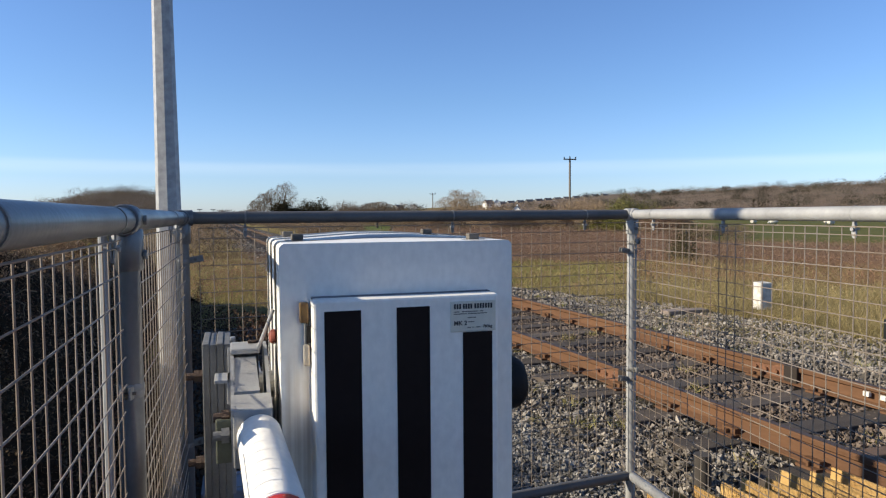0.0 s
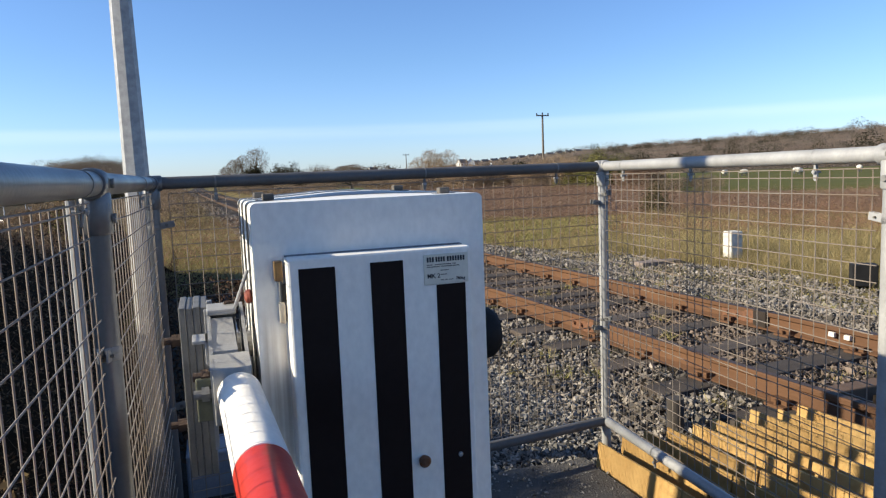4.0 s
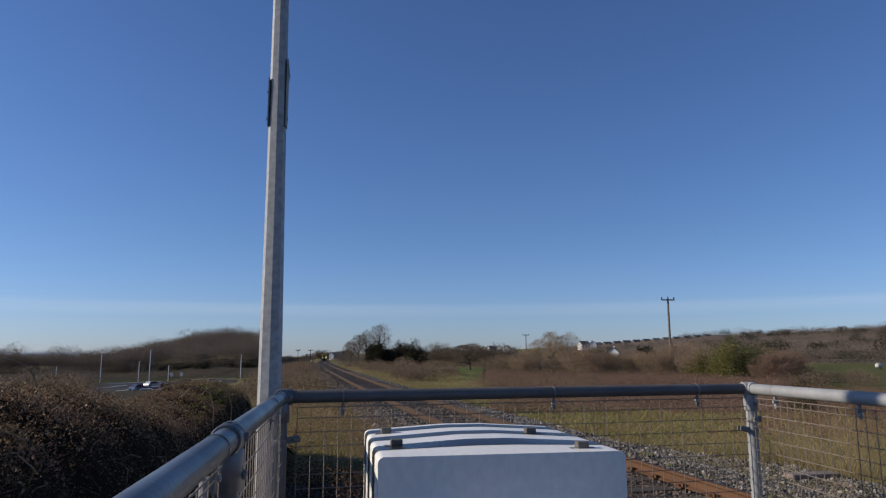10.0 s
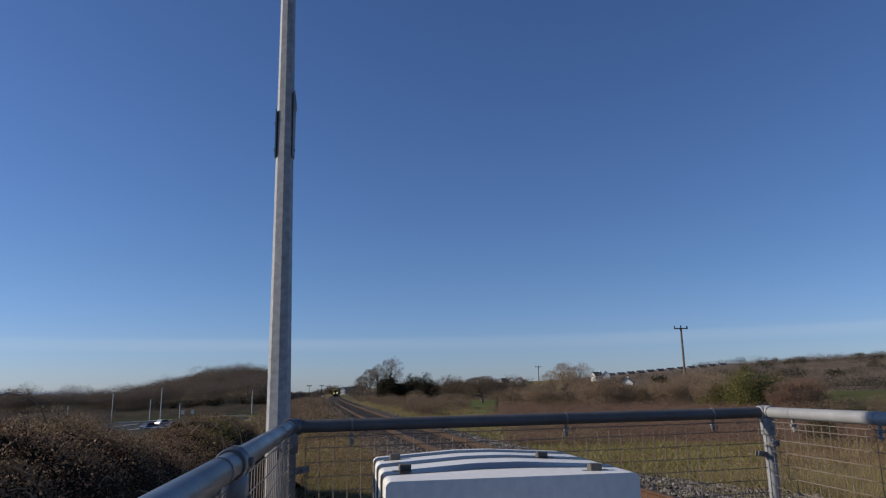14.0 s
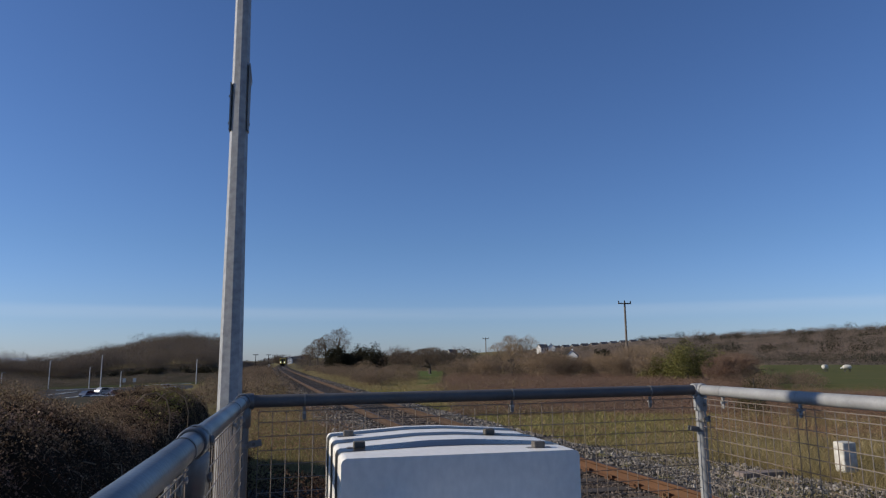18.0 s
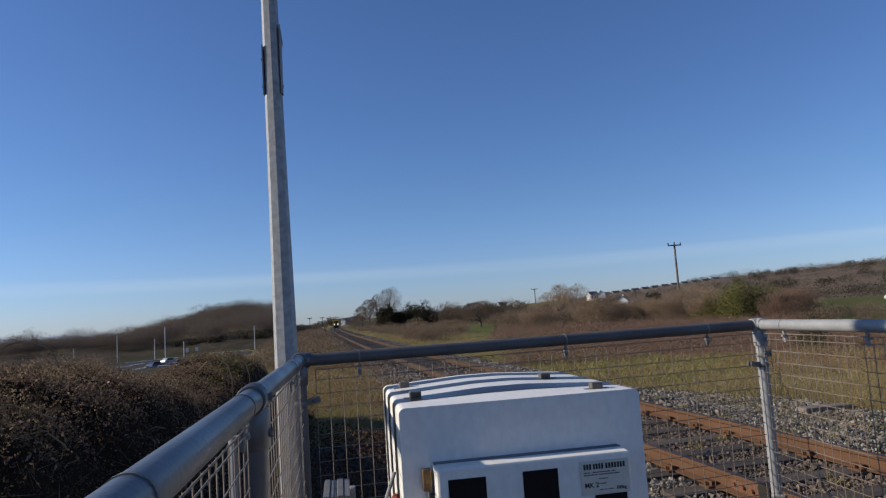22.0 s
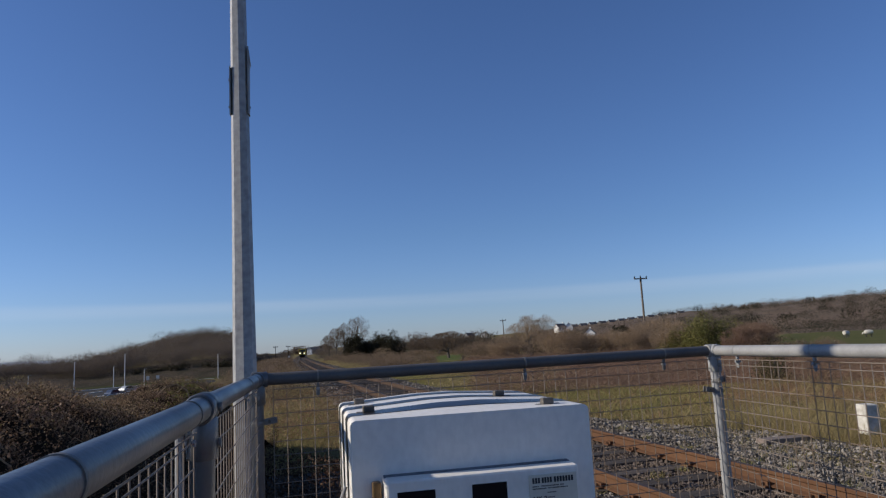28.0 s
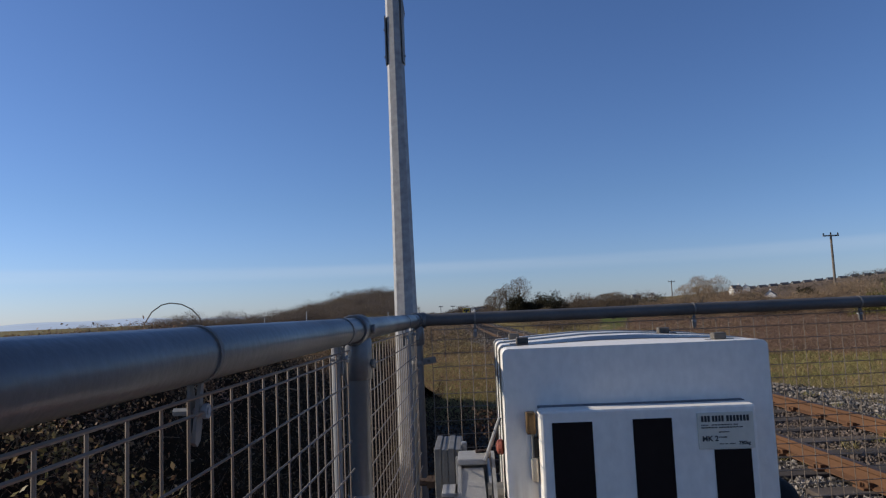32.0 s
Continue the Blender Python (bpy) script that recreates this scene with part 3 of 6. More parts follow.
def stones(name, pts, size, material, label, seed, parent=None):
    rng = np.random.default_rng(seed)
    base, tri = np.array(OCTA, float), np.array(OCTA_F)
    n = len(pts)
    s = size * rng.lognormal(0, 0.32, n)
    shape = base[None] * rng.uniform(0.75, 1.3, (n, 6, 1)) + rng.normal(0, 0.28, (n, 6, 3))
    stretch = rng.uniform(0.6, 1.2, (n, 1, 3))
    q = rng.normal(size=(n, 4))
    q /= np.linalg.norm(q, axis=1, keepdims=True)
    w, x, y, z = q.T
    rot = np.stack([1 - 2 * (y * y + z * z), 2 * (x * y - z * w), 2 * (x * z + y * w), 2 * (x * y + z * w), 1 - 2 * (x * x + z * z), 2 * (y * z - x * w), 2 * (x * z - y * w), 2 * (y * z + x * w), 1 - 2 * (x * x + y * y)], 1).reshape(n, 3, 3)
    v = np.einsum("nij,nkj->nki", rot, shape * stretch) * s[:, None, None] + np.asarray(pts)[:, None]
    v = v.reshape(-1, 3)
    f = (tri[None] + 6 * np.arange(n)[:, None, None]).reshape(-1)
    me = bpy.data.meshes.new(name)
    me.vertices.add(len(v))
    me.vertices.foreach_set("co", v.astype(np.float32).ravel())
    me.loops.add(len(f))
    me.loops.foreach_set("vertex_index", f.astype(np.int32))
    me.polygons.add(len(f) // 3)
    me.polygons.foreach_set("loop_start", np.arange(0, len(f), 3, dtype=np.int32))
    me.materials.append(material)
    me.update(calc_edges=True)
    me.shade_flat()
    ob = new(name, me)
    return tagged(ob, label, "stones", kind="stuff")


def bed_z(off):
    return np.interp(off, [-3.4, -2.5, -1.7, -1.3, 1.3, 1.7, 2.3, 2.9], [-0.35, -0.26, -0.225, -0.205, -0.19, -0.18, -0.26, -0.36])


def scatter(n, a, b, y0, y1, seed, power=1.0):
    rng = np.random.default_rng(seed)
    y = y0 + (y1 - y0) * rng.uniform(0, 1, n) ** power
    off = rng.uniform(a, b, n)
    near = np.abs((y + 3.05 + 0.34) % 0.68 - 0.34) < 0.135
    keep = ~(near & (np.abs(off) < 1.32)) | (rng.uniform(0, 1, n) < np.interp(y, [2, 7, 12], [0.14, 0.4, 0.6]))
    y, off, n = y[keep], off[keep], int(keep.sum())
    return np.stack([track_x(y) + off, y, bed_z(off) + track_z(y) + rng.uniform(-0.012, 0.03, n)], 1)


stones("ballast_stones", scatter(16000, -0.68, 0.68, 1.3, 9, 1), 0.0145, STONE_BR, "brown rust-stained ballast between the rails", 2)
stones("ballast_stones", np.r_[scatter(11000, -0.68, 0.68, 9, 22, 12), scatter(6000, -0.68, 0.68, 22, 80, 11, 1.5)], 0.022, STONE_BR, "brown rust-stained ballast far along the rails", 13)
stones("ballast_stones", scatter(21000, 0.82, 2.6, -1.0, 9, 3), 0.0155, STONE, "loose grey ballast shoulder beyond the rails", 5)
stones("ballast_stones", np.r_[scatter(10000, 0.82, 2.5, 9, 22, 14), scatter(7000, 0.84, 2.3, 22, 80, 4, 1.6)], 0.023, STONE, "loose grey ballast far along the rails", 15)
stones("ballast_stones", scatter(17000, -2.3, -0.82, 1.3, 9, 6), 0.015, STONE, "loose grey ballast beside the rails", 8)
stones("ballast_stones", np.r_[scatter(8000, -2.3, -0.82, 9, 22, 16), scatter(7000, -2.3, -0.83, 22, 80, 7, 1.6)], 0.022, STONE, "loose grey ballast far beside the rails", 17)
def grass_edge(x, y):
    """How far the gravel reaches from the middle of the track."""
    return 2.55 + 1.7 * (1 - smooth01(y, 8.5, 14)) + 0.25 * wave(x * 1.3, y * 1.3, 0.4)


rng = np.random.default_rng(19)
n = 18000
y = rng.uniform(-1.0, 13, n)
x = track_x(y) + 2.3 + 2.3 * rng.uniform(0, 1, n) ** 0.9
near = x - track_x(y) < grass_edge(x, y) + rng.normal(0, 0.12, n)
x, y = x[near], y[near]
stones("ballast_stones", np.stack([x, y, land(x, y) + rng.uniform(-0.005, 0.015, len(x))], 1), 0.0185, STONE, "spilt grey ballast at the edge of the grass", 20)
rng = np.random.default_rng(9)
n = 29000
p = np.stack([rng.uniform(0.3, 2.6, n), rng.uniform(1.49, 4.4, n), np.zeros(n)], 1)
p[:, 2] = -0.172 - 0.09 * smooth01(p[:, 0], 1.5, 2.5) + rng.uniform(-0.01, 0.008, n)
stones("gravel_stones", p, 0.0112, STONE_GREY, "small grey gravel behind the barrier machine", 10)
n = 5000
p = np.stack([rng.uniform(-0.2, 1.7, n), rng.uniform(-1.6, 1.46, n), np.full(n, -0.129)], 1)
stones("loose_grit", p, 0.0052, STONE_GREY, "loose grit on the tarmac", 11)

# trespass guard: long three-cornered timbers along the track
guard = empty("trespass_guard", "anti-trespass guard of yellow ridged timbers beside the track", "trespass guard")
SLOPE = -0.0575


def ridge(x, y0, y1, w, h, material):
    """A three-cornered timber with its crest at x and a steep face to the road."""
    prof = [(-0.028, -0.2), (w, -0.2), (0.007, h - 0.2), (-0.003, h - 0.2)]
    v = [(x + o + SLOPE * y, y, z) for y in (y0, y1) for o, z in prof]
    k = len(prof)
    faces = [tuple(range(k)), tuple(range(k, 2 * k))[::-1]] + [(a, k + a, k + (a + 1) % k, (a + 1) % k) for a in range(k)]
    return piece("timber", Geo().add(v, faces), material, guard)


rng = np.random.default_rng(12)
for k in range(10):
    x = 1.80 + 0.146 * k
    y1 = 1.39 + rng.uniform(-0.03, 0.03)
    for j in range(6):
        ridge(x + rng.uniform(-0.004, 0.004), y1 - 0.62 * (j + 1) + 0.016, y1 - 0.62 * j, 0.075, 0.19 + rng.uniform(-0.006, 0.006), YELLOW)
for y in (1.30, 0.55, -0.2, -1.0, -1.8):
    v = [(x + SLOPE * yy, yy, z) for yy in (y - 0.06, y + 0.06) for x, z in ((1.74, -0.24), (3.2, -0.24), (3.2, -0.185), (1.74, -0.185))]
    piece("bearer", Geo().add(v, [(0, 1, 2, 3), (7, 6, 5, 4), (0, 4, 5, 1), (1, 5, 6, 2), (2, 6, 7, 3), (3, 7, 4, 0)]), TIMBER, guard)
guard = empty("trespass_guard", "anti-trespass guard of dark creosoted ridged timbers between the rails", "trespass guard")
for k in range(8):
    x = 4.17 - 0.58 + 0.166 * k
    y1 = 1.40 + 0.02 * rng.uniform(-1, 1)
    for j in range(3):
        ridge(x, y1 - 1.2 * (j + 1) + 0.016, y1 - 1.2 * j, 0.07, 0.14, CREOSOTE)
piece("end_beam", Geo().cbox(3.42, 4.83, 1.44, 1.56, -0.24, -0.015, 0.01), TIMBER, guard)
piece("bearer", Geo().cbox(3.5, 4.8, 0.2, 0.3, -0.24, -0.17, 0.01), CREOSOTE, guard)

# ------------------------------------------------------------------ compound fence
FENCE_Z = 1.388
R = 0.0242
CORNER, POST_B, POST_C, POST_D = Vector((-0.283, 1.275, 0)), Vector((1.83, 1.475, 0)), Vector((1.745, -0.155, 0)), Vector((1.66, -1.75, 0))
TEE, END = Vector((-0.294, -0.095, 0)), Vector((-0.312, -2.3, 0))
GROUND_Z = -0.2


def up(v, z):
    return Vector((v.x, v.y, z))


def collar(a, d, r, half):
    """A key-clamp sleeve round the point a along d."""
    d = d.normalized()
    g = Geo()
    prof = [(r * 0.93, -half), (r, -half + 0.004), (r, half - 0.004), (r * 0.93, half)]
    m = Matrix.Translation(a) @ d.to_track_quat("Z", "Y").to_matrix().to_4x4()
    g.lathe(prof, m, 18)
    return g


def ring(a, d, r, half):
    """A thin square-edged band."""
    m = Matrix.Translation(a) @ d.to_track_quat("Z", "Y").to_matrix().to_4x4()
    return Geo().lathe([(r, -half), (r, half)], m, 24)


def set_screw(a, d):
    d = d.normalized()
    return Geo().tube(a, a + d * 0.006, 0.0095, 10).tube(a + d * 0.006, a + d * 0.0065, 0.005, 6)


def fence_post(fence, at, top, fitting_dirs, steel=None):
    steel = steel or GALV
    post = piece("post", Geo().tube(up(at, GROUND_Z), up(at, top - 0.01), R, 16), steel, fence, smooth=True)
    g = collar(up(at, top - 0.058), Vector((0, 0, 1)), R + 0.0065, 0.040)
    for d in fitting_dirs:
        d = Vector(d).normalized()
        h = collar(up(at, top) + d * 0.010, d, R + 0.0065, 0.030)
        g.add(h.v, h.f)
    cl = piece("clamp", g, steel, fence, "cast galvanised tube clamp", smooth=True)
    d = Vector(fitting_dirs[0]).normalized()
    n = (Vector((0, -1.5, 0)) - at).normalized()
    n = (n - d * n.dot(d)).normalized()
    for z in (top - 0.068, top):
        piece("set_screw", set_screw(up(at, z) + d * 0.012 * (z == top) + n * (R + 0.0062), n), GALV_DULL, cl)
    return post


def tube_rail(fence, a, b, z, material):
    return piece("rail", Geo().tube(up(a, z), up(b, z), R, 20), material, fence, smooth=True)


def weld_mesh(fence, a, b, z0, z1, pitch, inward, r=0.0018):
    """A panel of welded wire between a and b."""
    a, b = up(a, 0), up(b, 0)
    d = (b - a).normalized()
    n = Vector((-d.y, d.x, 0)) * inward
    L = (b - a).length
    g = Geo()
    rng = random.Random(int(L * 1000))
    k = 0
    while k * pitch <= L:
        p = a + d * (k * pitch)
        w = rng.uniform(-0.001, 0.001)
        g.tube(up(p, z0) + n * 0.002, up(p + d * w, z1) + n * 0.002, r, 5, caps=False)
        k += 1
    k = 0
    while z0 + k * pitch <= z1 + 0.001:
        z = z0 + k * pitch
        mid = [a + d * (L * t) + n * (0.006 + 0.004 * math.sin(6 * t + k)) for t in (0, 0.33, 0.66, 1)]
        for p, q in zip(mid, mid[1:]):
            g.tube(up(p, z), up(q, z), r, 5, caps=False)
        k += 1
    g.tube(up(a, z1) + n * 0.006, up(b, z1) + n * 0.006, r * 1.1, 5, caps=False)
    return piece("mesh_panel", g, WIRE, fence, "welded square wire mesh panel")


def mesh_clip(fence, at, d, z, steel=None):
    """A band round the rail at a place, with a bolted tab that grips the mesh."""
    d = Vector(d).normalized()
    n = Vector((-d.y, d.x, 0))
    g = ring(up(at, z), d, R + 0.0014, 0.0035)
    steel = steel or GALV_DULL
    band = piece("mesh_clip", g, steel, fence, "thin galvanised mesh clip", smooth=True)
    m = Matrix.Translation(up(at, z)) @ Matrix((d, n, Vector((0, 0, 1)))).transposed().to_4x4()
    leaf = [(-0.003, -0.022), (0.003, -0.022), (0.0055, -0.042), (0.008, -0.062), (0.0065, -0.073), (0.0, -0.077), (-0.0065, -0.073), (-0.008, -0.062), (-0.0055, -0.042)]
    t = Geo().prism(leaf, -0.009, -0.006, m @ pose(0, 0, 0, 5, 0, 4)).prism(leaf, 0.004, 0.007, m @ pose(0, 0, 0, -4, 0, -3))
    piece("tab", t, steel, band)
    piece("bolt", Geo().tube(m @ Vector((0, -0.013, -0.048)), m @ Vector((0, 0.018, -0.048)), 0.0035, 6).tube(m @ Vector((0, -0.012, -0.048)), m @ Vector((0, -0.008, -0.048)), 0.0065, 8), GALV, band)
    return band


def post_clip(fence, at, z, d, steel=None):
    """A band round a post with two bolted ears that grip the edge of the mesh."""
    d = Vector(d).normalized()
    n = Vector((-d.y, d.x, 0))
    steel = steel or GALV_DULL
    band = piece("mesh_clip", collar(up(at, z), Vector((0, 0, 1)), R + 0.0018, 0.009), steel, fence, smooth=True)
    m = Matrix.Translation(up(at, z)) @ Matrix((d, n, Vector((0, 0, 1)))).transposed().to_4x4() @ pose(0, 0, 0, 0, -9, 0)
    piece("tab", Geo().cbox(0.02, 0.075, -0.009, -0.005, -0.012, 0.012, 0.0015, m).cbox(0.02, 0.07, 0.005, 0.009, -0.012, 0.012, 0.0015, m), steel, band)
    piece("bolt", Geo().tube(m @ Vector((0.045, -0.014, 0)), m @ Vector((0.045, 0.016, 0)), 0.0035, 6).tube(m @ Vector((0.045, -0.013, 0)), m @ Vector((0.045, -0.008, 0)), 0.0065, 8), FIXING, band)


dl, dr, dq = (CORNER - TEE).normalized(), (POST_B - CORNER).normalized(), (POST_C - POST_B).normalized()
PITCH = 0.0529
# fence along the road side
f1 = empty("tube_fence", "galvanised tube fence with welded wire mesh beside the hedge", "fence", "compound fence")
tube_rail(f1, END, CORNER, FENCE_Z, GALV_UNLIT)
tube_rail(f1, END, CORNER, 0.04, GALV_UNLIT)
fence_post(f1, TEE, FENCE_Z, [(CORNER - END), (END - CORNER)], GALV_UNLIT)
weld_mesh(f1, CORNER - dl * 0.05, TEE + dl * 0.04, 0.09, FENCE_Z - 0.035, PITCH, 1, 0.0015)
weld_mesh(f1, TEE - dl * 0.109, END, 0.09, FENCE_Z - 0.035, 0.05, 1, 0.00145)
along = (CORNER - END).normalized()
for y in (-1.745, -0.887, -0.25, -0.025, 0.805, 1.095):
    mesh_clip(f1, END + along * ((y - END.y) / along.y), along, FENCE_Z)
post_clip(f1, TEE, 1.06, dl), post_clip(f1, TEE, 1.05, -dl)
piece("edge_bar", Geo().tube((TEE.x - 0.040, TEE.y - 0.012, GROUND_Z), (TEE.x - 0.040, TEE.y - 0.012, FENCE_Z - 0.03), 0.0085, 10), GALV, f1, "bright galvanised edge bar", smooth=True)
# fence at the far end
f2 = empty("tube_fence", "galvanised tube fence with wire mesh across the end of the compound", "fence", "compound fence")
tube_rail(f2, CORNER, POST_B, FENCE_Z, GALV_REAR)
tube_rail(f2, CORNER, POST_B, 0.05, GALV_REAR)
fence_post(f2, CORNER, FENCE_Z, [dr, -dl], GALV_UNLIT)
fence_post(f2, POST_B, FENCE_Z, [-dr, dq])
weld_mesh(f2, CORNER + dr * 0.06, POST_B - dr * 0.03, 0.09, FENCE_Z - 0.04, PITCH, -1)
for s in (0.235, 1.135, 1.84):
    mesh_clip(f2, CORNER + dr * s, dr, FENCE_Z)
post_clip(f2, POST_B, 1.20, -dr), post_clip(f2, CORNER, 1.22, dr)
post_clip(f2, POST_B, 0.55, -dr), post_clip(f2, CORNER, 0.5, dr)
# fence along the track
f3 = empty("tube_fence", "galvanised tube fence with wire mesh along the track", "fence", "compound fence")
tube_rail(f3, POST_B, POST_D, FENCE_Z, GALV)
tube_rail(f3, POST_B, POST_D, 0.05, GALV)
fence_post(f3, POST_C, FENCE_Z, [dq, -dq])
fence_post(f3, POST_D, FENCE_Z, [-dq])
weld_mesh(f3, POST_B + dq * 0.03, POST_C - dq * 0.04, 0.09, FENCE_Z - 0.04, PITCH * 0.97, -1)
weld_mesh(f3, POST_C + dq * 0.04, POST_D - dq * 0.03, 0.09, FENCE_Z - 0.04, PITCH * 0.97, -1)
for s in (0.20, 0.72, 1.36):
    mesh_clip(f3, POST_B + dq * s, dq, FENCE_Z, GALV)
for s in (0.21, 0.9):
    mesh_clip(f3, POST_C + dq * s, dq, FENCE_Z, GALV)
for q in (dq, -dq):
    post_clip(f3, POST_C, 1.20, q, GALV)
post_clip(f3, POST_B, 1.245, dq), post_clip(f3, POST_B, 0.6, dq)
mesh_clip(f3, POST_B + dq * 0.45, dq, 0.05)

# ------------------------------------------------------------------ lamp column outside the fence
PX, PY = -0.389, 1.98
pole = empty("steel_column", "tall tapered octagonal galvanised steel column beside the hedge", "column")
oct_v = Geo()
COLUMN_ROWS = ((-0.4, 0.0715), (1.34, 0.0575), (2.34, 0.0474), (3.76, 0.0375), (5.15, 0.0301), (6.8, 0.0254))


def column_at(z):
    """Middle and radius of the column: it tapers and leans a little."""
    return PX - 0.0048 * (z - 1.6), float(np.interp(z, [q[0] for q in COLUMN_ROWS], [q[1] for q in COLUMN_ROWS]))


for z, r in COLUMN_ROWS:
    for q in range(8):
        az = radians(-113 + 22.5 + 45 * q)
        oct_v.v.append((column_at(z)[0] + r * math.sin(az), PY + r * math.cos(az), z))
for j in range(len(COLUMN_ROWS) - 1):
    oct_v.f += [(8 * j + q, 8 * j + (q + 1) % 8, 8 * j + 8 + (q + 1) % 8, 8 * j + 8 + q) for q in range(8)]
oct_v.f += [tuple(range(8)), tuple(range(40, 48))[::-1]]
COLUMN = mat("speckled_galvanised_column", (0.43, 0.425, 0.42), 0.45, 0.0, (0.22, 0.22, 0.225), 30, 0.9, 260, 0.03, spec=0.5)
piece("shaft", oct_v, COLUMN, pole)
for s, z0, z1 in ((-1, 2.71, 2.965), (1, 2.71, 3.075)):
    xc, rc = column_at((z0 + z1) / 2)
    x = xc + s * (rc + 0.002)
    edge = [(-0.003, z0), (0.003, z0), (0.003, z1), (-0.003, z1)] if s < 0 else [(-0.004, z0), (0.004, z0), (0.006, z1 - 0.11), (0.012, z1 - 0.085), (0.002, z1), (-0.004, z1)]
    pl = piece("mounting_plate", Geo().prism([(x + o, z) for o, z in edge], PY - 0.03, PY + 0.02), GALV, pole, "bolted steel mounting plate")
    for z in (z0 + 0.04, z1 - 0.07):
        piece("bolt", Geo().tube((x, PY - 0.01, z), (x + s * 0.009, PY - 0.01, z), 0.006, 6), GALV_DULL, pl)

# ------------------------------------------------------------------ barrier machine
machine = empty("barrier_machine", "white level-crossing barrier machine with black striped front panel", "barrier machine")
W, DEEP, TOP, BASE = 0.555, 0.55, 1.332, -0.17
body = Geo().cbox(0.012, W - 0.012, 0.02, DEEP, BASE, TOP - 0.045, 0.012)
piece("body", body, WHITE, machine)


def hoop(y, out):
    """The cover's outline over the top and down both sides at y."""
    x0, x1, rc = -out, W + out, 0.014
    row = [(x0, y, 0.25), (x0, y, TOP - rc)]
    for k in range(1, 6):
        t = k * math.pi / 12
        row.append((x0 + rc - rc * math.cos(t), y, TOP - rc + (rc + out) * math.sin(t)))
    m = 24
    for k in range(m + 1):
        u = abs(2 * k / m - 1)
        crown = 0.013 * float(smooth01(y, 0.02, 0.2)) * min(1.0, (1 - u) / 0.8)
        row.append((x0 + rc + (x1 - x0 - 2 * rc) * k / m, y, TOP + out + (crown if y > 0.001 else 0.0)))
    for k in range(1, 6):
        t = math.pi / 2 - k * math.pi / 12
        row.append((x1 - rc + rc * math.cos(t), y, TOP - rc + (rc + out) * math.sin(t)))
    return row + [(x1, y, TOP - rc), (x1, y, 0.25)]


def hoops(ys, out, ends=True):
    g = Geo()
    rows = [hoop(y, out) for y in ys]
    c = len(rows[0])
    for row in rows:
        g.v += row
    for j in range(len(rows) - 1):
        for k in range(c - 1):
            g.f.append((j * c + k, j * c + k + 1, (j + 1) * c + k + 1, (j + 1) * c + k))
    if ends:
        g.f += [tuple(range(c)), tuple(range((len(rows) - 1) * c, len(rows) * c))[::-1]]
    return g


cover = piece("cover", hoops([0.0, 0.006, 0.05, 0.1, 0.15, 0.2, 0.25, 0.3, 0.4, 0.5, 0.556, 0.562], 0.0), stained("stained_white_paint", (0.88, 0.845, 0.785), (0.42, 0.34, 0.25), 0.004, 0.075, 1.12), machine, "domed white moulded cover with brown run-off", smooth=True)
for y0, y1 in ((0.105, 0.175), (0.28, 0.35), (0.45, 0.52)):
    piece("black_stripe", hoops([y0 + (y1 - y0) * k / 4 for k in range(5)], 0.0012, False), GLOSS_BLACK, cover, "glossy black stripe over the cover", smooth=True)
PY0 = -0.066
panel = piece("front_panel", Geo().cbox(0.066, 0.494, PY0, 0.004, -0.10, 1.2105, 0.006), WHITE, machine, "proud white front panel")
# thin dark blue-grey strip along the back of the panel's top
piece("gasket", Geo().box(0.068, 0.490, -0.02, 0.0, 1.20, 1.2125), mat("dark_blue_grey_strip", (0.13, 0.135, 0.16), 0.6), panel, "dark blue-grey strip along the back of the panel's top")
for x0, x1, zt in ((0.0235, 0.104, 1.186), (0.184, 0.261, 1.188), (0.340, 0.412, 1.1235)):
    piece("black_stripe", Geo().box(0.066 + x0, 0.066 + x1, PY0 - 0.0012, PY0 + 0.002, -0.09, zt), BLACK, panel, "black reflective stripe")
PLATE = mat("data_plate", (0.70, 0.67, 0.58), 0.45, 0.1, (0.62, 0.59, 0.50), 20, 0.6, 80, 0.02)
INK = mat("dark_ink", (0.05, 0.05, 0.055), 0.6)
plate = piece("data_plate", Geo().cbox(0.376, 0.486, PY0 - 0.003, PY0, 1.125, 1.196, 0.0012), PLATE, panel, "small grey maker's data plate with dark lettering")


def bars(x0, x1, z, h, n, rng, parent):
    g = Geo()
    step = (x1 - x0) / n
    for k in range(n):
        if n < 8 or rng.random() > 0.12:
            g.box(x0 + k * step, x0 + k * step + step * 0.72, PY0 - 0.0036, PY0 - 0.0028, z, z + h)
    piece("lettering_row", g, INK, parent)


def lettering(text, x, z, size, parent):
    cu = bpy.data.curves.new("lettering", "FONT")
    cu.body, cu.size, cu.extrude, cu.offset = text, size, 0.0003, size * 0.02
    tmp = bpy.data.objects.new("tmp", cu)
    me = bpy.data.meshes.new_from_object(tmp)
    bpy.data.objects.remove(tmp)
    me.materials.clear()
    me.materials.append(INK)
    ob = new("lettering", me)
    ob.parent = parent
    ob.matrix_basis = pose(x, PY0 - 0.0035, z, 90, 0, 0)
    return ob


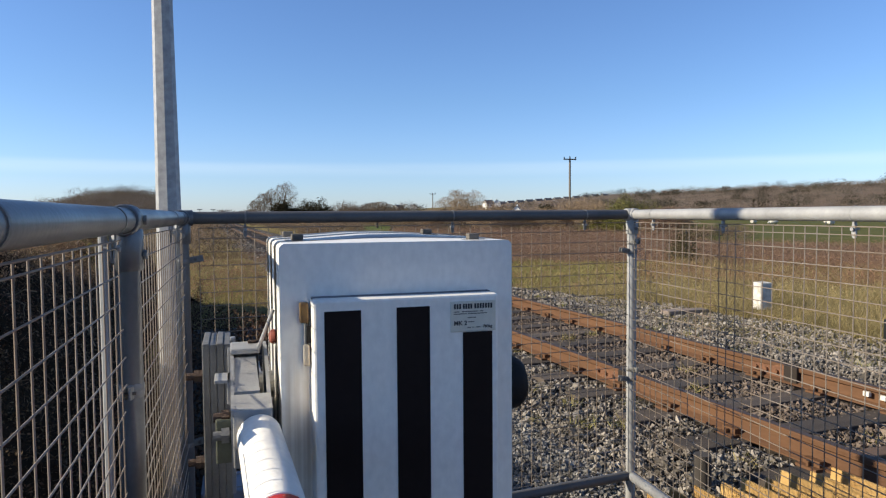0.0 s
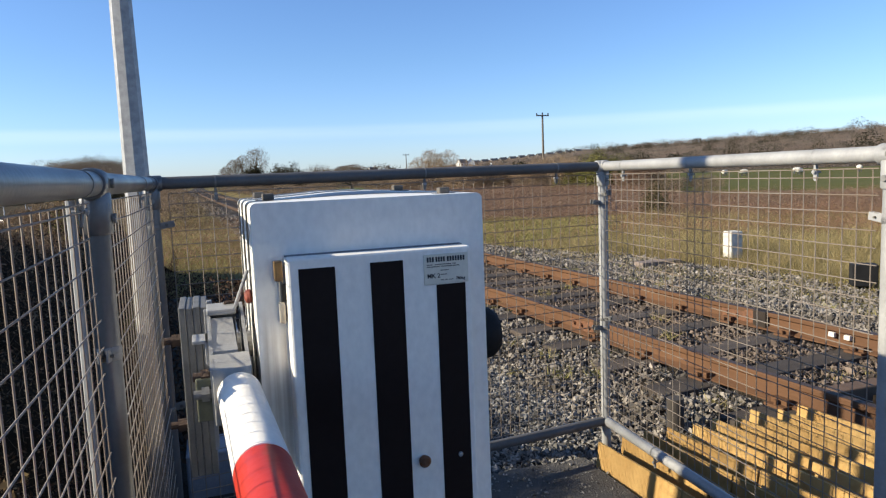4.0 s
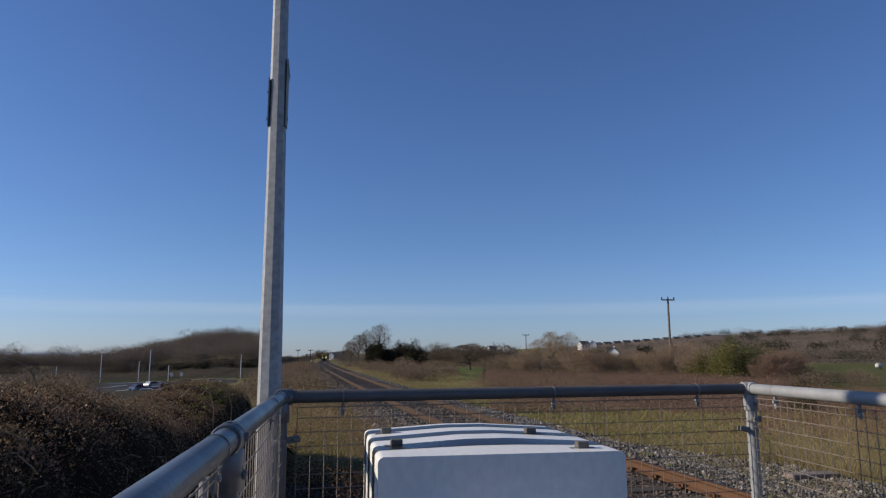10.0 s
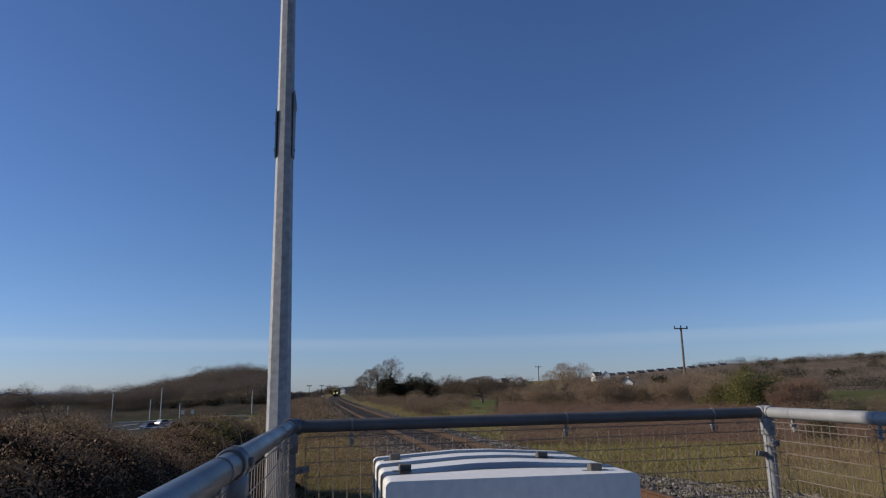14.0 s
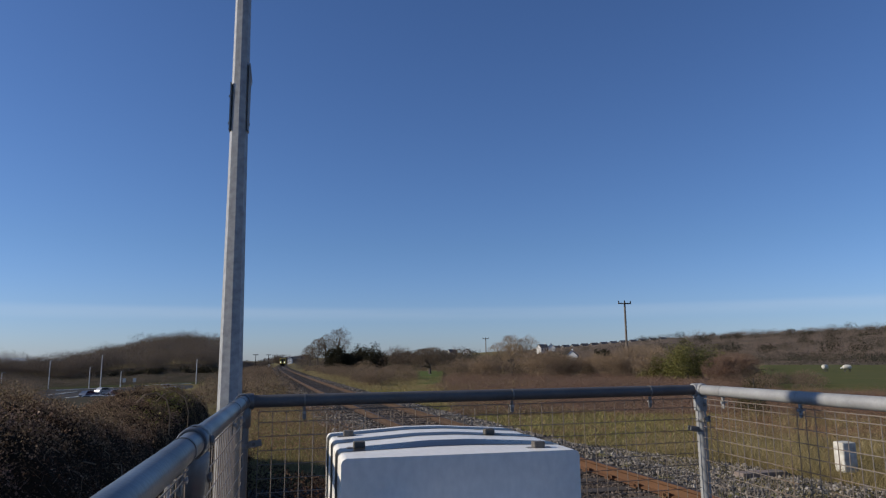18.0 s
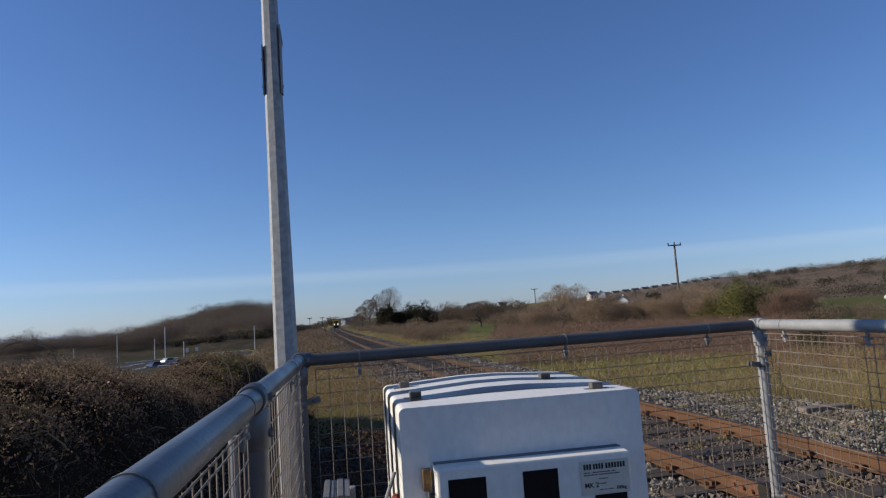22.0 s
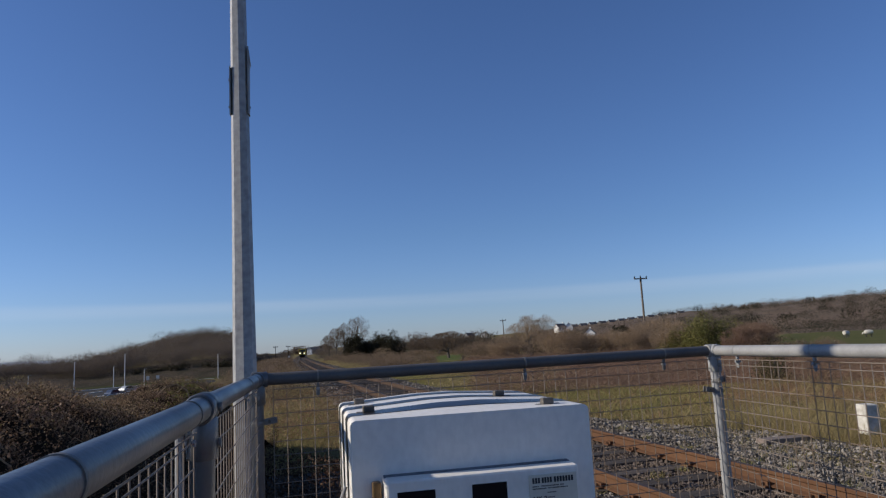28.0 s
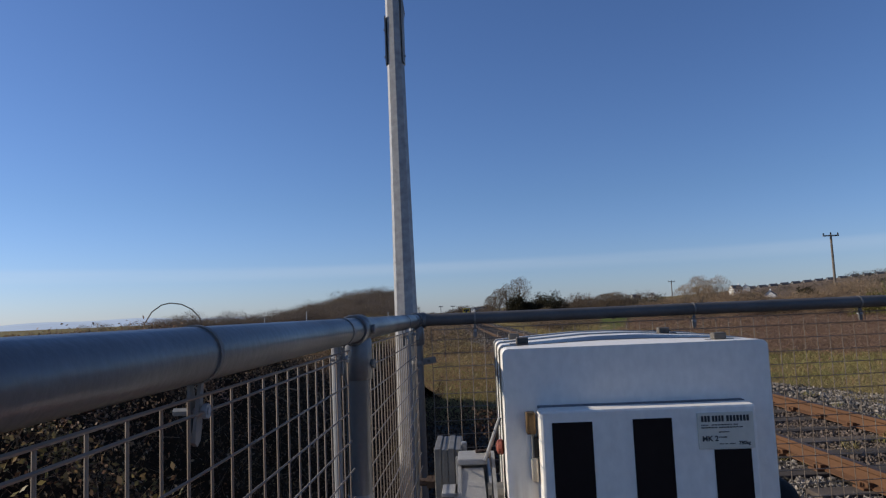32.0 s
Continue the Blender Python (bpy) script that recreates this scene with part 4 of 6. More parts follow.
rl = random.Random(3)
bars(0.3838, 0.4026, 1.1780, 0.0115, 3, rl, plate)
bars(0.4052, 0.4296, 1.1780, 0.0115, 4, rl, plate)
bars(0.4332, 0.4790, 1.1780, 0.0115, 7, rl, plate)
bars(0.3833, 0.4582, 1.1705, 0.0022, 26, rl, plate)
bars(0.3833, 0.4644, 1.1655, 0.0022, 28, rl, plate)
bars(0.4166, 0.4374, 1.1565, 0.002, 8, rl, plate)
bars(0.4166, 0.4332, 1.1465, 0.002, 6, rl, plate)
bars(0.4166, 0.4478, 1.1335, 0.002, 11, rl, plate)
lettering("MK 2", 0.3833, 1.1405, 0.0145, plate)
lettering("780kg", 0.4540, 1.1325, 0.0095, plate)
# latches on the front
latch = piece("latch", Geo().cbox(0.042, 0.061, -0.024, 0.0, 1.157, 1.202, 0.003), BRASS, machine, "weathered brass latch cover")
piece("hasp", Geo().cbox(0.052, 0.060, -0.014, 0.0, 1.095, 1.157, 0.002), GALV_DULL, machine, "steel hasp")
piece("padlock", Geo().cbox(0.049, 0.063, -0.022, 0.0, 1.060, 1.108, 0.004), mat("pale_steel_lock", (0.52, 0.47, 0.40), 0.4, 0.4, (0.36, 0.31, 0.25), 40, 0.9, 120, 0.1), machine, "small pale steel padlock body")
piece("keeper", Geo().box(0.056, 0.066, -0.02, -0.012, 1.11, 1.15), RUBBER, machine)
piece("knob", Geo().lathe([(0.006, 0), (0.013, 0.004), (0.015, 0.014), (0.011, 0.02)], pose(0.356, PY0, 0.706, 90), 14), RUSTY, machine, "small dark round knob", smooth=True)
piece("screw", Geo().lathe([(0.006, 0), (0.006, 0.003), (0.004, 0.005)], pose(0.450, PY0 - 0.001, 0.704, 90), 10), GALV, machine)
piece("rubber_cap", Geo().lathe([(0.066, 0), (0.070, 0.03), (0.068, 0.05), (0.056, 0.068), (0.03, 0.076)], pose(W - 0.004, 0.10, 0.955, 0, 90, 0), 24), RUBBER, machine, "round black rubber cap", smooth=True)
# cover fixings
for x, y in ((0.055, 0.165), (0.052, 0.43), (0.475, 0.06), (0.425, 0.31)):
    z = TOP + 0.003 + 0.013 * float(smooth01(y, 0.02, 0.2)) * min(1.0, (1 - abs(2 * x / W - 1)) / 0.8)
    fx = piece("cover_fixing", Geo().cbox(x - 0.014, x + 0.014, y - 0.012, y + 0.012, z - 0.004, z + 0.012, 0.003), FIXING, machine, "weathered square cover fixing")
    piece("washer", Geo().cbox(x - 0.03, x + 0.032, y - 0.008, y + 0.01, z - 0.012, z - 0.002, 0.002), GALV_DULL, fx)
# lamp and rod on the side
piece("side_lamp", Geo().lathe([(0.014, 0), (0.018, 0.006), (0.016, 0.014), (0.007, 0.019)], pose(0.0, 0.13, 1.105, 0, -90, 0), 14), mat("faded_red_plastic", (0.30, 0.075, 0.045), 0.5), machine, "small faded red side lamp", smooth=True)
piece("rod", Geo().tube((-0.006, 0.16, 1.165), (-0.045, 0.13, 1.075), 0.0045, 8), GALV, machine)
piece("plinth", Geo().cbox(-0.2, 0.75, -0.2, 0.75, -0.24, -0.105, 0.015), CONC, machine, "concrete plinth")

# ------------------------------------------------------------------ boom, arm and counterweight
DARK_BOLT = mat("brown_bolt", (0.13, 0.085, 0.06), 0.7, 0.4, (0.08, 0.055, 0.045), 30, 0.9, 120, 0.3)
boom = empty("barrier_boom", "lowered round barrier boom banded white and red", "barrier boom")
BX, BZ, BR = -0.051, 0.928, 0.0465
cuts = [-0.06, -0.50, -1.1, -1.7, -2.3, -2.9]
for k, (a, b) in enumerate(zip(cuts, cuts[1:])):
    gb = Geo()
    gb.lathe([(BR * 0.9, 0.0), (BR, 0.006), (BR, abs(b - a)), (BR * 0.96, abs(b - a) + 0.001)], Matrix.Translation((BX, -0.06, BZ)) @ pose(0, 0, 0, 0, 0, 2.0) @ Matrix.Translation((0, a + 0.06, 0)) @ pose(0, 0, 0, 90, 0, 0), 32)
    piece("boom_section", gb, WHITE if k % 2 == 0 else RED, boom, "white boom section" if k % 2 == 0 else "red reflective boom section", smooth=True)
arm = empty("boom_arm", "galvanised steel boom arm with bolted counterweight plates", "barrier arm")
side = [(-0.06, 0.985), (0.02, 0.998), (0.12, 1.060), (0.20, 1.077), (0.232, 1.077), (0.25, 0.92), (0.95, 0.91), (0.95, 0.70), (0.30, 0.74), (-0.04, 0.80)]
turn = Matrix(((0, 1, 0, 0), (1, 0, 0, 0), (0, 0, 1, 0), (0, 0, 0, 1)))
piece("side_plate", Geo().prism(side, -0.108, -0.100, turn), GALV, arm)
piece("side_plate", Geo().prism(side, -0.03, -0.022, turn), GALV, arm)
piece("top_plate", Geo().add([(-0.1, -0.058, 0.984), (-0.03, -0.058, 0.984), (-0.03, 0.02, 0.998), (-0.1, 0.02, 0.998), (-0.1, -0.058, 0.976), (-0.03, -0.058, 0.976), (-0.03, 0.02, 0.99), (-0.1, 0.02, 0.99)], [(0, 1, 2, 3), (4, 7, 6, 5), (0, 4, 5, 1), (3, 2, 6, 7), (0, 3, 7, 4), (1, 5, 6, 2)]), GALV, arm)
piece("top_plate", Geo().add([(-0.1, 0.03, 1.002), (-0.045, 0.03, 1.002), (-0.05, 0.13, 1.060), (-0.1, 0.13, 1.060), (-0.1, 0.03, 0.994), (-0.045, 0.03, 0.994), (-0.05, 0.13, 1.052), (-0.1, 0.13, 1.052)], [(0, 1, 2, 3), (4, 7, 6, 5), (0, 4, 5, 1), (3, 2, 6, 7), (0, 3, 7, 4), (1, 5, 6, 2)]), GALV, arm)
piece("top_plate", Geo().cbox(-0.108, -0.040, 0.13, 0.234, 1.066, 1.079, 0.003), GALV, arm)
piece("lug", Geo().cbox(-0.112, -0.095, 0.77, 0.80, 0.88, 0.998, 0.003), GALV, arm)
piece("end_plate", Geo().cbox(-0.104, -0.024, -0.062, -0.054, 0.86, 0.985, 0.003), GALV, arm)
piece("angle_bracket", Geo().cbox(-0.143, -0.108, 0.05, 0.13, 1.018, 1.026, 0.002).cbox(-0.116, -0.108, 0.05, 0.13, 0.97, 1.026, 0.002), GALV, arm)
piece("cleat_plate", Geo().cbox(-0.140, -0.106, -0.02, 0.0, 0.86, 0.955, 0.003), mat("green_grey_steel", (0.15, 0.155, 0.11), 0.6, 0.4), arm, "olive-grey cleat plate")
for k in range(4):
    piece("counterweight_plate", Geo().cbox(-0.196 + 0.0213 * k, -0.1755 + 0.0213 * k, 0.70 + 0.0015 * (k % 2), 0.94, 0.44, 0.994 - 0.003 * (k % 2), 0.0025), GALV_DULL, arm, "flat steel counterweight plate")
piece("end_cover", Geo().cbox(-0.115, -0.040, 0.226, 0.234, 0.92, 1.066, 0.002), GALV, arm)
piece("drip_screw", Geo().tube((-0.066, 0.20, 1.083), (-0.038, 0.205, 1.083), 0.004, 8), DARK_BOLT, arm, "small brown screw on the arm")
for y, z in ((0.78, 0.877), (0.78, 0.594)):
    piece("bolt", Geo().tube((-0.250, y, z), (-0.19, y, z), 0.012, 10).tube((-0.226, y, z), (-0.196, y, z), 0.022, 6), DARK_BOLT, arm, "rusty through bolt")
for y, z, mt in ((0.005, 0.955, DARK_BOLT), (-0.03, 0.925, GALV_DULL)):
    piece("bolt", Geo().tube((-0.145, y, z), (-0.1, y, z), 0.010, 10).tube((-0.128, y, z), (-0.112, y, z), 0.018, 6), mt, arm)
piece("pivot_shaft", Geo().tube((-0.12, 0.3, 0.95), (0.03, 0.3, 0.95), 0.035, 16), GALV_DULL, arm)

# ------------------------------------------------------------------ growth
GRASS = foliage("dry_grass", (0.42, 0.33, 0.17), (0.19, 0.155, 0.073), island=0.3)
GRASS_GREEN = foliage("green_grass", (0.20, 0.21, 0.07), (0.35, 0.27, 0.127), island=0.3)
BRACKEN = foliage("dead_bracken", (0.255, 0.16, 0.116), (0.165, 0.117, 0.083), scale=0.35, island=0.22)
FOX = foliage("fox_bracken", (0.32, 0.18, 0.115), (0.20, 0.125, 0.08), scale=0.6, island=0.5)
TWIG = foliage("bare_twigs", (0.17, 0.125, 0.09), (0.11, 0.085, 0.062), scale=0.2)
TWIG_PALE = foliage("pale_bare_twigs", (0.27, 0.195, 0.135), (0.17, 0.12, 0.085), scale=0.2)
TWIG_STRAW = foliage("straw_coloured_twigs", (0.34, 0.25, 0.165), (0.24, 0.175, 0.115), scale=0.2)
TWIG_MASS = foliage("inner_twigs", (0.105, 0.078, 0.056), (0.065, 0.05, 0.038), scale=0.9, island=0.2)
BARK = mat("bark", (0.11, 0.09, 0.075), 0.9, 0, (0.07, 0.058, 0.05), 8, 0.9, 60, 0.4)
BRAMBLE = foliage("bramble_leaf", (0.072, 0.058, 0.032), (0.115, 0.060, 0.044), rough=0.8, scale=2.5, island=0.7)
RUSSET = foliage("russet_bramble_leaf", (0.28, 0.165, 0.12), (0.19, 0.155, 0.075), rough=0.5, scale=1.6, island=0.7)
EVERGREEN = foliage("evergreen_leaf", (0.135, 0.14, 0.04), (0.19, 0.165, 0.065), rough=0.55, island=0.45)
DARKGREEN = foliage("dark_conifer", (0.032, 0.031, 0.018), (0.046, 0.039, 0.024), island=0.3)


def stuff(name, v, n, material, label, category):
    return tagged(new(name, tri_mesh(name, v, n, material)), label, category, kind="stuff")


def blades(pts, h, w, rng, lean=0.35):
    tip = pts + np.stack([rng.normal(0, lean, len(pts)) * h, rng.normal(0, lean, len(pts)) * h, h], 1)
    return sticks(pts, tip, w, rng)


def on_land(x, y):
    return np.stack([x, y, land(x, y)], 1)


def tufts(n, per, area, h, w, seed, spread=0.12, lean=0.35):
    """area(rng, n) gives the x and y of n tufts."""
    rng = np.random.default_rng(seed)
    x, y = area(rng, n)
    h = h * (1 + 0.35 * wave(x * 0.45, y * 0.45, 2.0))
    hs = np.repeat(h * rng.lognormal(0, 0.18, n), per) * rng.uniform(0.5, 1.1, n * per)
    x, y = np.repeat(x, per), np.repeat(y, per)
    p = on_land(x + rng.normal(0, spread, n * per), y + rng.normal(0, spread, n * per))
    w = w * rng.uniform(0.6, 1.4, n * per)
    off = p[:, 0] - track_x(p[:, 1])
    keep = (off < 0) | (off > grass_edge(p[:, 0], p[:, 1]) - 0.1) | (rng.uniform(0, 1, n * per) < 0.03)
    return blades(p[keep], hs[keep], w[keep], rng, lean)


def right_of_track(a, b, y0, y1, power=1.0):
    def area(rng, n):
        y = y0 + (y1 - y0) * rng.uniform(0, 1, n) ** power
        return track_x(y) + rng.uniform(a, b, n), y
    return area


def sector(a0, a1, r0, r1, power=1.0):
    def area(rng, n):
        a, r = np.radians(rng.uniform(a0, a1, n)), r0 + (r1 - r0) * rng.uniform(0, 1, n) ** power
        return r * np.sin(a), r * np.cos(a)
    return area


def west(x0, x1, y0, y1):
    return lambda rng, n: (rng.uniform(x0, x1, n), rng.uniform(y0, y1, n))


stuff("long_grass", np.r_[tufts(8200, 34, right_of_track(2.6, 17, 2, 30), 0.07, 0.0019, 21, 0.18, 0.9), tufts(130, 40, right_of_track(2.6, 5.5, 2, 13), 0.14, 0.003, 22, 0.1, 0.6)], 3, GRASS, "patchy dry straw-coloured winter grass", "grass")
stuff("long_grass", np.r_[tufts(5600, 36, right_of_track(2.7, 19, 1, 34), 0.08, 0.0024, 23, 0.22, 0.8), tufts(2600, 34, right_of_track(2.5, 7, 14, 75), 0.14, 0.007, 24, 0.25, 0.6)], 3, GRASS_GREEN, "short green grass among dry stalks", "grass")
stuff("long_grass", np.r_[tufts(3000, 34, west(-1.6, 1.6, 7.2, 26), 0.14, 0.0028, 25, 0.15, 0.6), tufts(160, 20, west(-0.6, 1.1, 2.3, 7), 0.14, 0.004, 125, 0.1, 0.6)], 3, GRASS_GREEN, "green and straw grass behind the compound fence", "grass")
stuff("long_grass", np.r_[tufts(1500, 34, west(-1.9, 1.6, 8.0, 28), 0.16, 0.0028, 26, 0.15, 0.6), tufts(2600, 22, right_of_track(-4.5, -2.4, 20, 90), 0.2, 0.014, 27, 0.25, 0.6)], 3, GRASS, "dry grass behind the compound fence", "grass")
stuff("long_grass", np.r_[tufts(2500, 22, right_of_track(2.6, 9, 40, 130), 0.22, 0.022, 126, 0.4, 0.7), tufts(900, 22, sector(10.5, 22, 26, 60), 0.2, 0.016, 127, 0.3, 0.7)], 3, GRASS, "straw-coloured grass verge along the line", "grass")


stuff("long_grass", tufts(420, 80, sector(31, 56, 8.6, 14), 0.24, 0.0022, 134, 0.12, 0.45), 3, GRASS, "tall straw-coloured grass clumps near the line", "grass")


def fronds(n, area, h, size, seed, per=24, spread=0.3):
    """Low soft growth of small withered leaves in heaps."""
    rng = np.random.default_rng(seed)
    x, y = area(rng, n)
    hs = np.repeat(h * rng.lognormal(0, 0.25, n) * (1 + 0.3 * wave(x * 0.3, y * 0.3, 1.0)), per)
    d = rng.normal(0, 1, (n * per, 2)) * spread
    x, y = np.repeat(x, per) + d[:, 0], np.repeat(y, per) + d[:, 1]
    p = on_land(x, y)
    p[:, 2] += hs * rng.uniform(0.15, 1, n * per) * np.exp(-0.5 * (d ** 2).sum(1) / (1.6 * spread) ** 2)
    tip = p + unit(rng.normal(size=p.shape) * np.array([1, 1, 0.6]) + np.array([0, 0, 0.35])) * (size * rng.uniform(2.0, 5.5, len(p)))[:, None]
    return sticks(p, tip, size * 0.2, rng)


# dead bracken in a band beyond the field
LITTER = mat("bracken_litter", (0.235, 0.15, 0.11), 0.95, 0, (0.14, 0.095, 0.068), 0.8, 1.0, 12, 0.6, spec=0.03)
draped("bracken_litter", 13, 40, 21, 66, 40, 20, LITTER, 0.05, "brown litter under the bracken", "litter", polar)
draped("bracken_litter", 37, 66, 14.5, 38, 40, 20, mat("tan_litter", (0.18, 0.11, 0.07), 0.95, 0, (0.07, 0.055, 0.033), 1.1, 1.0, 12, 0.6, spec=0.03), 0.04, "tan litter of dead grass and bracken", "litter", polar)
stuff("bracken", fronds(2600, sector(14, 40, 21.5, 38), 0.3, 0.022, 28, 80), 3, BRACKEN, "band of reddish-brown dead bracken", "bracken")
stuff("bracken", fronds(2400, sector(12.8, 38, 36, 64), 0.5, 0.036, 29, 60, 0.5), 3, BRACKEN, "reddish-brown scrub and bracken", "bracken")
stuff("bracken", np.r_[fronds(1700, sector(38, 66, 20, 38), 0.34, 0.024, 228, 70, 0.4)], 3, BRACKEN, "tan dead bracken and stalks before the pasture", "bracken")
stuff("long_grass", tufts(620, 44, sector(37, 66, 11, 20), 0.34, 0.003, 230, 0.2, 0.45), 3, GRASS, "pale dead grass standing among the bracken", "grass")
stuff("bracken", fronds(1500, sector(36, 66, 15.5, 25), 0.30, 0.017, 30, 80, 0.25), 3, FOX, "fox-brown dead bracken and grass", "bracken")
stuff("long_grass", np.r_[tufts(800, 30, sector(30, 66, 9, 19), 0.09, 0.004, 131, 0.16, 0.6), tufts(500, 26, sector(34, 66, 15, 25), 0.16, 0.005, 132, 0.2, 0.6)], 3, GRASS, "straw tussocks among the bracken", "grass")
stuff("long_grass", tufts(800, 28, sector(26, 66, 8, 22), 0.14, 0.005, 133, 0.2, 0.7), 3, GRASS_GREEN, "green tussocks among the bracken", "grass")
stuff("bracken_stalks", tufts(1200, 12, sector(14, 66, 14, 40), 0.24, 0.005, 128, 0.3, 0.7), 3, FOX, "dry bracken stalks", "bracken")
stuff("bracken", np.r_[fronds(700, west(-1.7, 1.7, 12, 30), 0.26, 0.018, 235, 60, 0.3), fronds(260, west(-1.2, 1.3, 6.0, 12), 0.14, 0.012, 236, 50, 0.2)], 3, FOX, "brown dead stalks among the grass behind the fence", "bracken")
rng = np.random.default_rng(129)
p = scatter(70, -1.9, 2.4, 1.5, 12, 130)
p = np.repeat(p, 26, 0)
p[:, :2] += rng.normal(0, 0.05, (len(p), 2))
stuff("ballast_weeds", blades(p, rng.uniform(0.03, 0.11, len(p)), 0.004, rng, 0.7), 3, GRASS_GREEN, "small green weeds growing in the ballast", "weeds")


rng = np.random.default_rng(231)
n = 7000
a, r = np.radians(rng.uniform(60.2, 66, n)), rng.uniform(10.4, 13.5, n)
p = on_land(r * np.sin(a), r * np.cos(a))
p[:, 2] += 0.5 * rng.uniform(0, 1, n) * (0.6 + 0.4 * np.sin(70 * a + 3 * r)) * np.clip((np.degrees(a) - 59.8) / 2, 0.1, 1)
stuff("bramble_patch", leaves(p, 0.02, rng, 0.4), 4, BRAMBLE, "dark tangled brambles behind the notice post", "brambles")


# hedge of brambles beside the fence
def hedge_top(x, y):
    x, y = np.asarray(x, float), np.asarray(y, float)
    ridge = np.interp(y, [-3.5, -0.5, 0.35, 0.85, 1.5, 2.8, 3.8, 4.7, 5.5, 6.2, 7.4, 8.5, 9.3, 11.0, 12.4], [1.06, 1.10, 1.12, 1.23, 1.32, 1.36, 1.33, 1.24, 1.06, 0.97, 0.97, 1.06, 1.15, 1.13, 0.5])
    out = -x
    side = np.interp(out, [0.5, 0.72, 0.9, 1.25, 1.5, 2.0, 2.4, 3.1], [-1.15, -0.95, -0.78, -0.46, -0.20, 0.0, -0.03, -0.3])
    # the end by the gate is low and broad
    broad = np.interp(out, [0.5, 0.72, 0.9, 1.25, 1.7, 2.2, 3.1], [-0.8, -0.5, -0.3, -0.17, -0.05, 0.0, -0.15])
    side = side + (broad - side) * (1 - smooth01(y, 0.5, 1.0))
    # it draws back from the line of the fence farther on
    side = side - 1.6 * smooth01(y, 3.0, 7.0) * np.clip(1.5 - out, 0, 1)
    return ridge + side + 0.035 * np.sin(y * 6.1 + 2.0 * x) + 0.03 * np.sin(y * 13 + 5 * x)


def hedge():
    foliage("green_bramble_leaf", (0.17, 0.165, 0.05), (0.22, 0.125, 0.08), rough=0.5, island=0.6, scale=5)
    rng = np.random.default_rng(31)
    h = empty("bramble_hedge", "tangled hedge of brambles with green and brown leaves", "hedge")
    # dense inner growth, coloured near black to stand for the shade inside
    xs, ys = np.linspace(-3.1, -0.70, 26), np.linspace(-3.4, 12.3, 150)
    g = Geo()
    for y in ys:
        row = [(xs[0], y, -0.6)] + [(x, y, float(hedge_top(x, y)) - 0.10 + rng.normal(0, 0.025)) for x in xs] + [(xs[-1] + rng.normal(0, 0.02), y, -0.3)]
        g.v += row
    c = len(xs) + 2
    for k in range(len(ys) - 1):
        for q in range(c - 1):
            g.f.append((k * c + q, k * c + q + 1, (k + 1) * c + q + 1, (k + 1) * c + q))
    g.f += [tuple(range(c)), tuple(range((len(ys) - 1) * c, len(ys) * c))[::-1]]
    piece("heart", g, mat("shade_black_bramble", (0.018, 0.014, 0.01), 1.0, 0, (0.034, 0.024, 0.016), 12, 1, 40, 0.8, spec=0.02), h, "dense inner growth with the hedge's inner shade in its colour")

    def cover(n, size, material, tips, seed):
        r = np.random.default_rng(seed)
        y = -3.4 + 15.6 * r.uniform(0, 1, n) ** 1.15
        x = -3.0 + np.where(r.uniform(0, 1, n) < (0.8 if tips else 0.0), 1.62, 2.38) * r.uniform(0, 1, n) ** 0.9
        z = hedge_top(x, y) + (r.normal(-0.05, 0.035, n) if not tips else r.normal(-0.012, 0.03, n))
        face = (r.uniform(0, 1, n) < 0.13) & (not tips)
        x = np.where(face, -0.68 + r.normal(0, 0.03, n), x)
        z = np.where(face, r.uniform(-0.2, 1.0, n) * hedge_top(np.full(n, -0.8), y), z)
        ob = new("foliage", tri_mesh("foliage", leaves(np.stack([x, y, z], 1), size, r, 0.4), 4, material))
        ob.parent = h
        tagged(ob, kind="stuff")

    # dark leaves below, paler russet on top: the lit top is partly put into colour
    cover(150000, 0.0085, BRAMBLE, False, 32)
    cover(85000, 0.008, RUSSET, True, 33)
    cover(9000, 0.012, RUSSET, True, 35)
    cover(5000, 0.008, bpy.data.materials["green_bramble_leaf"], True, 34)
    m = 14000
    y = rng.uniform(-3.2, 0.3, m)
    p = np.stack([-0.62 + rng.normal(0, 0.05, m), y, rng.uniform(-0.1, 1.02, m) * hedge_top(np.full(m, -0.8), y)], 1)
    ob = new("foliage", tri_mesh("foliage", leaves(p, 0.015, rng, 0.4), 4, bpy.data.materials["green_bramble_leaf"]))
    ob.parent = h
    tagged(ob, kind="stuff")
    m = 5000
    y, x = rng.uniform(-1.2, 1.0, m), rng.uniform(-2.5, -0.75, m)
    p = np.stack([x, y, hedge_top(x, y) + rng.normal(0.0, 0.035, m)], 1)
    ob = new("foliage", tri_mesh("foliage", leaves(p, 0.012, rng, 0.5), 4, bpy.data.materials["green_bramble_leaf"]))
    ob.parent = h
    tagged(ob, kind="stuff")
    m = 9000
    y = rng.uniform(-3.2, 12, m)
    x = rng.uniform(-2.7, -0.75, m)
    a = np.stack([x, y, hedge_top(x, y) - 0.08], 1)
    b = a + np.stack([rng.normal(0, 0.08, m), rng.normal(0, 0.09, m), rng.uniform(0.0, 0.13, m)], 1)
    ob = new("stem_tangle", tri_mesh("stem_tangle", sticks(a, b, 0.0016, rng), 3, TWIG_PALE))
    ob.parent = h
    tagged(ob, kind="stuff")
    # yellow-green shoots near the column
    m = 1500
    y, x = rng.normal(9.0, 0.7, m), rng.normal(-1.75, 0.14, m)
